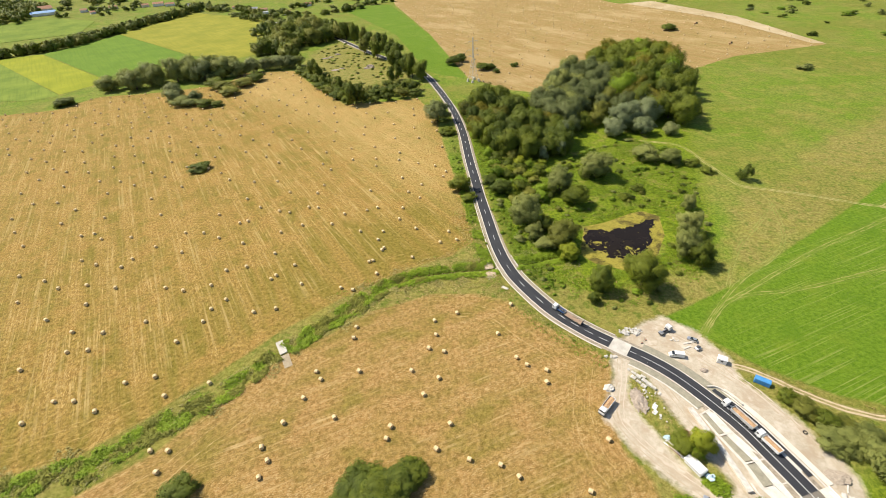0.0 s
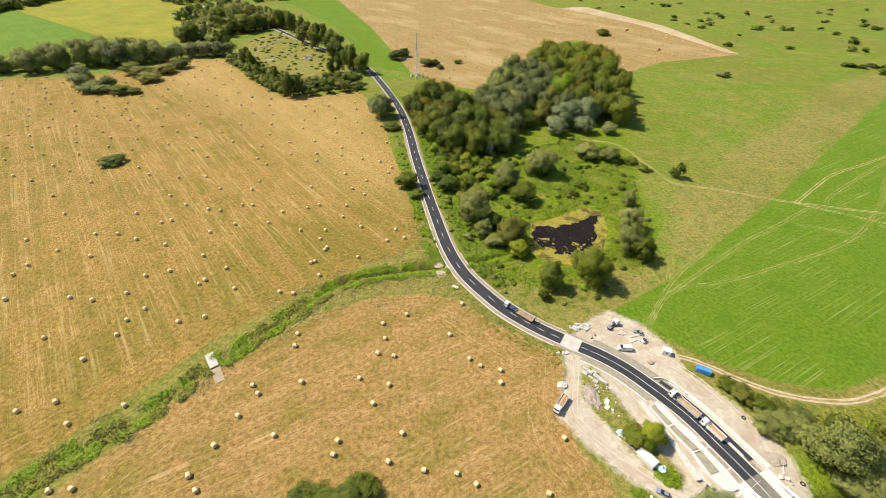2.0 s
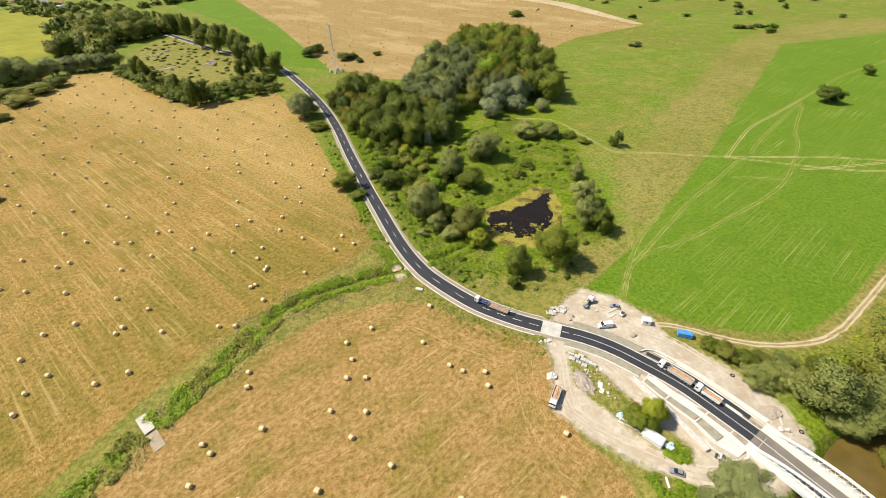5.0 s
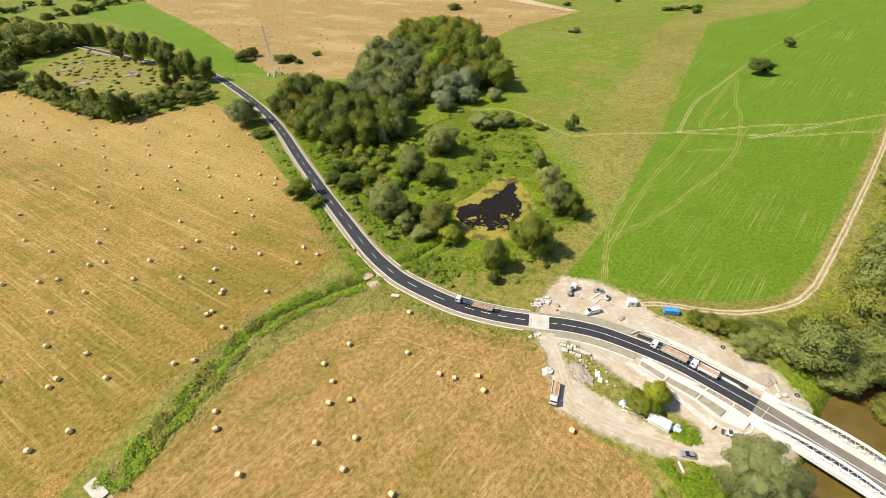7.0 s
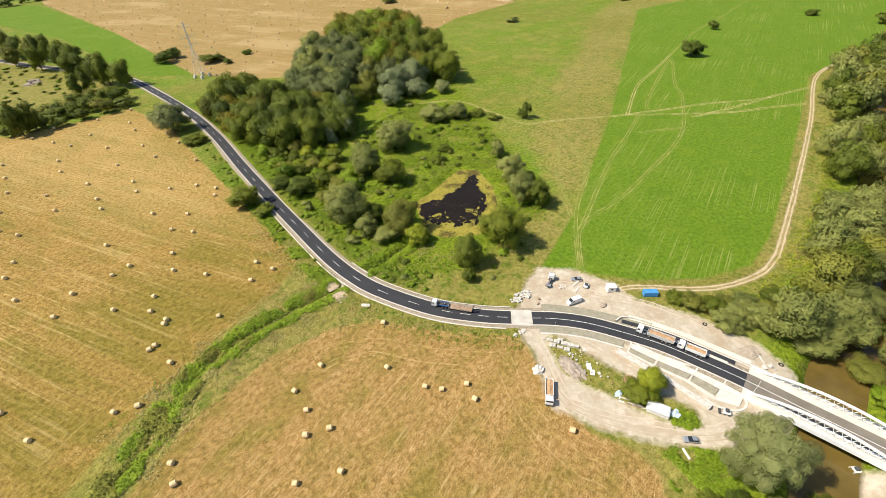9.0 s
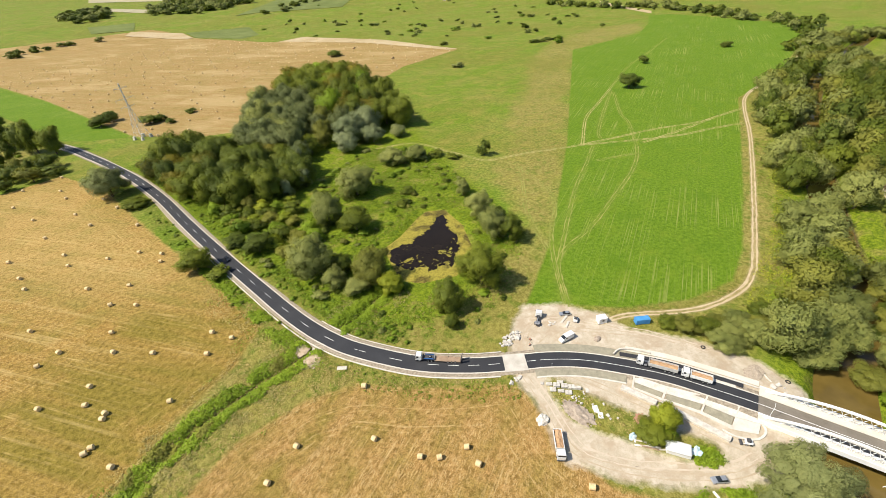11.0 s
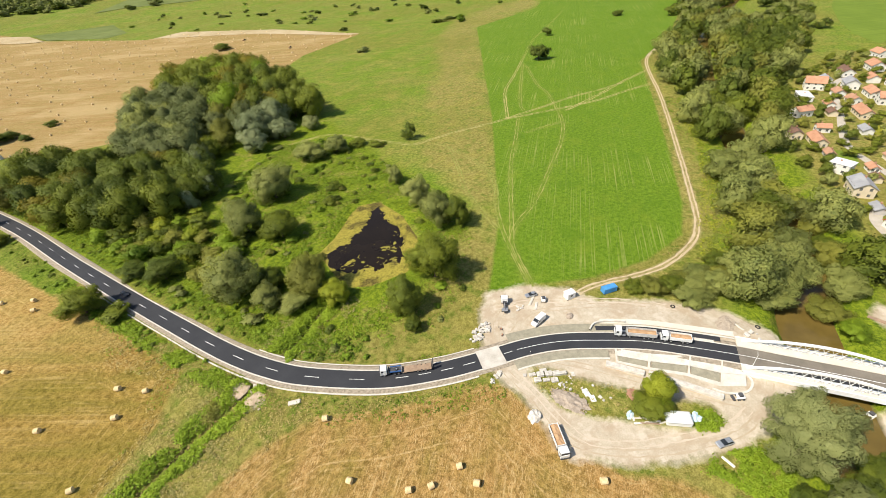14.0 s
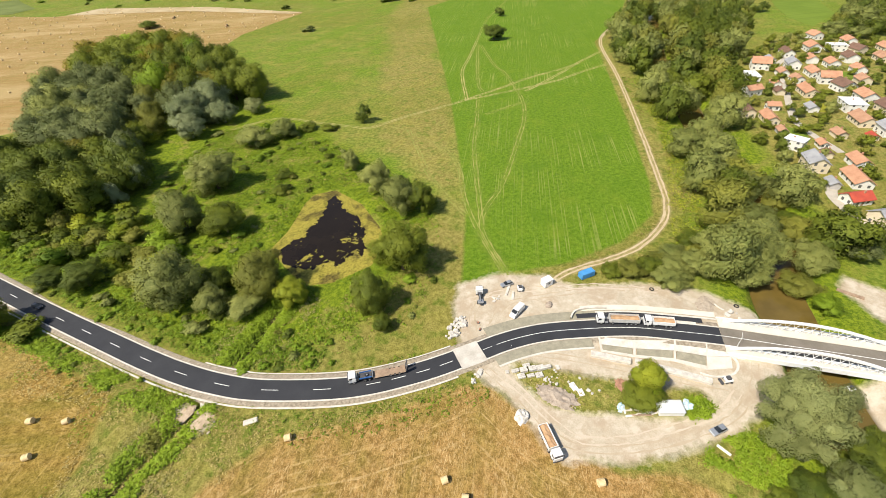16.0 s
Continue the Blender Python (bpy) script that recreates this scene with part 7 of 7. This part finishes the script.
def house(x, y, turn, long, wide, high, roof, wall, pitch=0.62, far=False):
    colour = {"orange": "orange-tiled", "brown": "brown-tiled", "grey": "grey-roofed", "red": "red-tiled", "dull": "weathered tiled", "white": "white flat-roofed", "blue": "blue-roofed"}[roof]
    root = thing("house", f"{('white', 'cream', 'grey')[wall]} rendered {colour} village house among gardens", "house", (x, y, ground_height(x, y) - 0.1), turn, "houses of the village")
    flat = roof in ("white",) or pitch == 0
    l, w = long / 2, wide / 2
    rise = 0 if flat else w * pitch
    bm = bmesh.new()
    vs = [bm.verts.new(p) for p in ((-l, -w, 0), (l, -w, 0), (l, w, 0), (-l, w, 0), (-l, -w, high), (l, -w, high), (l, w, high), (-l, w, high), (-l, 0, high + rise), (l, 0, high + rise))]
    for q in ((0, 1, 5, 4), (2, 3, 7, 6), (1, 2, 6, 9, 5), (3, 0, 4, 8, 7), (4, 5, 9, 8), (6, 7, 8, 9)):
        bm.faces.new([vs[i] for i in q])
    part("wall", bm, WALLS[wall], root)
    e, t = 0.55, 0.22
    if flat:
        part("roof", boxed(-l - 0.3, l + 0.3, -w - 0.3, w + 0.3, high + 0.005, high + 0.3, 0.04), ROOFS[roof], root)
    else:
        drop = e * pitch
        for s in (-1, 1):
            p = [(-l - e, s * (w + e), high - drop), (l + e, s * (w + e), high - drop), (l + e, 0, high + rise), (-l - e, 0, high + rise)]
            v8 = [(a, b, c + d) for d in (0.02, t) for a, b, c in p]
            fs = [(4, 5, 6, 7), (3, 2, 1, 0), (0, 1, 5, 4), (2, 3, 7, 6), (1, 2, 6, 5), (3, 0, 4, 7)]
            child("roof", mesh_from("roof", v8, fs if s < 0 else [f[::-1] for f in fs], ROOFS[roof]), root)
    part("chimney", boxed(l * 0.3 - 0.35, l * 0.3 + 0.35, -0.9, -0.3, high, high + rise + 0.8, 0.03), ROOFS["dull"], root)
    if far:
        return root
    storeys = [1.0] if high < 4.5 else [1.0, 3.8]
    for z in storeys:
        k = max(2, int(long / 3.4))
        for s in (-1, 1):
            for i in range(k):
                a = -l + long * (i + 0.5) / k
                pane = part("window", boxed(a - 0.6, a + 0.6, s * w - 0.04, s * w + 0.04, z, z + 1.3), M_PANE, root)
            for i in (-1, 1):
                part("window", boxed(s * l - 0.04, s * l + 0.04, i * w * 0.45 - 0.55, i * w * 0.45 + 0.55, z, z + 1.3), M_PANE, root)
    part("door", boxed(-0.5, 0.5, -w - 0.05, -w + 0.02, 0.1, 2.1), M_BEDWOOD, root)
    return root


SHEDS = [(277, 45, 0.3, 6, 4, 2.4, 'dull', 2), (254, 27, 0.3, 5, 4, 2.4, 'brown', 1), (222, 27, 0.3, 6, 4, 2.4, 'grey', 2), (283, 20, 0.4, 7, 5, 2.6, 'dull', 1), (320, 30, 0.3, 8, 5, 2.6, 'grey', 0), (345, 46, 0.3, 7, 5, 2.6, 'brown', 1), (362, 48, 0.3, 8, 5, 2.6, 'orange', 0), (388, 44, 0.3, 9, 6, 3, 'dull', 0), (420, 52, 0.3, 9, 6, 3, 'grey', 0), (430, 26, 0.3, 10, 7, 3.4, 'orange', 0), (410, 0, 0.3, 10, 7, 3.4, 'orange', 0), (385, 0, 0.3, 9, 7, 3.4, 'dull', 1), (440, 2, 0.3, 12, 8, 4.2, 'brown', 0), (495, -2, 0.3, 12, 8, 4.2, 'orange', 0)]
for row in SHEDS:
    house(*row, far=True)
for x, y, turn, long, wide, high, roof, wall in HOMES:
    house(x, y, turn, long * 0.84, wide * 0.8, high * 0.8, roof, wall)
for row in [(-1262, 1452, 0.75, 38, 24, 8, "orange", 0), (-1217, 1388, 0.55, 62, 16, 7, "blue", 0), (-1262, 1372, 0.55, 14, 10, 6, "grey", 0), (-1124, 1428, 0.4, 18, 13, 6, "dull", 0), (-1078, 1399, 0.9, 14, 10, 5, "orange", 0), (-1060, 1470, 0.4, 22, 12, 6, "dull", 1), (-934, 1500, 0.4, 30, 14, 7, "orange", 0), (-971, 1490, 0.9, 20, 12, 6, "orange", 1), (-894, 1495, 0.4, 26, 12, 6, "dull", 0), (-816, 1470, 0.8, 16, 10, 6, "grey", 0), (-575, 1352, 0.5, 22, 14, 7, "grey", 0), (-540, 1335, 0.2, 20, 12, 6, "dull", 1), (-520, 1290, 0.6, 16, 10, 5, "white", 0), (-446, 1255, 0.6, 16, 10, 5, "dull", 0), (-433, 1400, 0.3, 20, 12, 6, "orange", 0), (-653, 1415, 0.3, 20, 10, 5, "orange", 0), (-425, 1110, 0.9, 18, 7, 3, "white", 2)]:
    house(*row, far=True)


# ---- village lane and garden plots ----
M_LANE = plain("pale_lane", (0.52, 0.47, 0.39), (0.40, 0.36, 0.29), 0.3, 3.0, 0.95)
LANE = smooth_line([(176, 4), (188, 14), (198, 20.5), (213, 27), (226, 26)], 3.0)
tagged(new("lane", ribbon("lane", LANE, [(-2.2, 0.06), (2.2, 0.06)], M_LANE, height=ground_height)), "pale surfaced lane between village gardens", "lane", kind="structure")
LANE = smooth_line([(262, 20), (292, 36), (322, 40), (360, 42), (410, 47), (455, 34)], 4.0)
tagged(new("lane", ribbon("lane", LANE, [(-2.0, 0.06), (2.0, 0.06)], M_LANE, height=ground_height)), "pale surfaced lane between village gardens", "lane", kind="structure")
for poly, mat, label in (([(268, 44), (286, 46), (288, 34), (270, 32)], C_LAWN, "small green lawn behind a village house"), ([(318, 30), (340, 32), (342, 22), (320, 20)], C_OCHRE, "dry garden plot in the village"), ([(384, 8), (408, 12), (410, 4), (388, 0)], C_LAWN, "small green lawn behind a village house"),
                         ([(424, 34), (446, 32), (448, 22), (428, 22)], C_OCHRE, "dry garden plot in the village"), ([(216, 42), (232, 46), (236, 40), (220, 34)], C_YELLOW, "yellow-green garden plot by the river trees")):
    parcel(poly, mat, label, 0.1)


# ---- straw bales ----
BALES_SOUTH = [(-55, 138), (-55, 131), (-49, 112), (-26, 112), (-14, 108), (-20, 100), (-65, 108), (-68, 112), (-70, 99), (-75, 88), (-55, 90), (-32, 86), (-33, 81), (-14, 77), (-9, 87), (-2, 73), (9, 71), (15, 67), (38, 62), (49, 80), (-80, 78), (-76, 73), (-77, 67), (-116, 69), (-12, 122), (-19, 124), (-16, 132), (-17, 141), (-6, 146), (21, 151), (13, 132), (20, 118), (24, 114), (32, 111), (31, 105)]
BALES_NEAR = [(-153, 108), (-141, 111), (-142, 131), (-114, 107), (-179, 99), (-170, 99), (-157, 94), (-185, 89), (-131, 101), (-135, 144), (-135, 153), (-130, 160), (-111, 150), (-100, 152), (-92, 171), (-144, 172), (-141, 185), (-130, 188), (-111, 176), (-109, 179), (-69, 167), (-62, 165), (-51, 178), (-55, 190), (-101, 188), (-117, 200), (-123, 77), (-116, 77), (-32, 192), (-50, 202), (-55, 211), (-68, 221), (-6, 208), (-11, 217), (-16, 206), (-32, 222), (-51, 200), (-57, 189)]
BALES_WEST = [(-294, 217), (-240, 199), (-269, 185), (-250, 162), (-235, 173), (-219, 175), (-200, 172), (-249, 180), (-222, 148), (-208, 159), (-201, 139), (-184, 138), (-166, 145), (-170, 171), (-158, 168), (-194, 126), (-184, 127), (-209, 116), (-178, 204), (-207, 199), (-209, 191), (-227, 194), (-261, 227), (-253, 229), (-243, 222), (-223, 223), (-199, 211), (-187, 226), (-174, 225), (-142, 212), (-161, 219), (-174, 248), (-154, 236), (-149, 238)]
BALES_MID = [(-121, 223), (-109, 231), (-131, 250), (-123, 248), (-111, 254), (-104, 253), (-83, 243), (-68, 247), (-61, 250), (-43, 248), (-32, 261), (-41, 270), (-70, 275), (-89, 231), (-44, 234), (-53, 220), (-32, 281), (-48, 293), (-72, 316), (-23, 312), (-16, 293), (-37, 318), (-55, 341), (-54, 326), (-108, 286), (-109, 313), (-94, 330), (-190, 302), (-203, 315), (-167, 296), (-110, 274), (-132, 277), (-148, 296), (-162, 269), (-147, 256), (-74, 330), (-14, 301)]


def bale_mesh(n=20):
    """A round bale on its side, its rims rounded, its ends wound and slightly dished."""
    rings = [(-0.58, 0.0), (-0.61, 0.3), (-0.61, 0.59), (-0.57, 0.65), (-0.2, 0.66), (0.2, 0.66), (0.57, 0.65), (0.61, 0.59), (0.61, 0.3), (0.58, 0.0)]
    verts, faces = [], []
    for x, r in rings:
        for i in range(n):
            a = 2 * math.pi * i / n
            verts.append((x, r * math.cos(a), 0.64 + max(-0.63, r * math.sin(a))))
    for j in range(len(rings) - 1):
        for i in range(n):
            faces.append((j * n + i, j * n + (i + 1) % n, (j + 1) * n + (i + 1) % n, (j + 1) * n + i))
    return mesh_from("straw_bale", verts, faces, M_STRAW)


BALE = bale_mesh()
lay = random.Random(8)
placed = BALES_SOUTH + BALES_NEAR + BALES_WEST + BALES_MID
west = [p for p in scatter(FIELD_NORTH, 19, 11) if p[1] > 225 and all((p[0] - q[0]) ** 2 + (p[1] - q[1]) ** 2 > 200 for q in placed)]
west = [p for p in west if not (p[0] > -205 and p[1] < 300)]
for k, (x, y) in enumerate((placed + west)[:300]):
    ob = new("straw_bale", BALE)
    ob.matrix_world = Matrix.LocRotScale((x, y, ground_height(x, y) - 0.03), Euler((0, 0, lay.gauss(-0.75, 0.3))), Vector((1, 1, 1)) * lay.uniform(1.2, 1.34))
    tagged(ob, "round straw bale lying on mown stubble", "straw bale", "bales on the stubble fields")


def far_bales():
    small = bale_mesh(7)
    src = [v.co[:] for v in small.vertices]
    quads = [tuple(p.vertices) for p in small.polygons]
    verts, faces = [], []
    for x, y in scatter(FIELD_FAR, 25, 12) + (placed + west)[300:]:
        if y > 1300:
            continue
        k, c, s = len(verts), math.cos(0.3), math.sin(0.3)
        verts += [(x + 1.35 * (c * a - s * b), y + 1.35 * (s * a + c * b), 1.35 * h) for a, b, h in src]
        faces += [tuple(i + k for i in q) for q in quads]
    tagged(new("far_straw_bales", mesh_from("far_straw_bales", verts, faces, M_STRAW)), "round straw bales far off on stubble", "straw bale", kind="stuff")


far_bales()
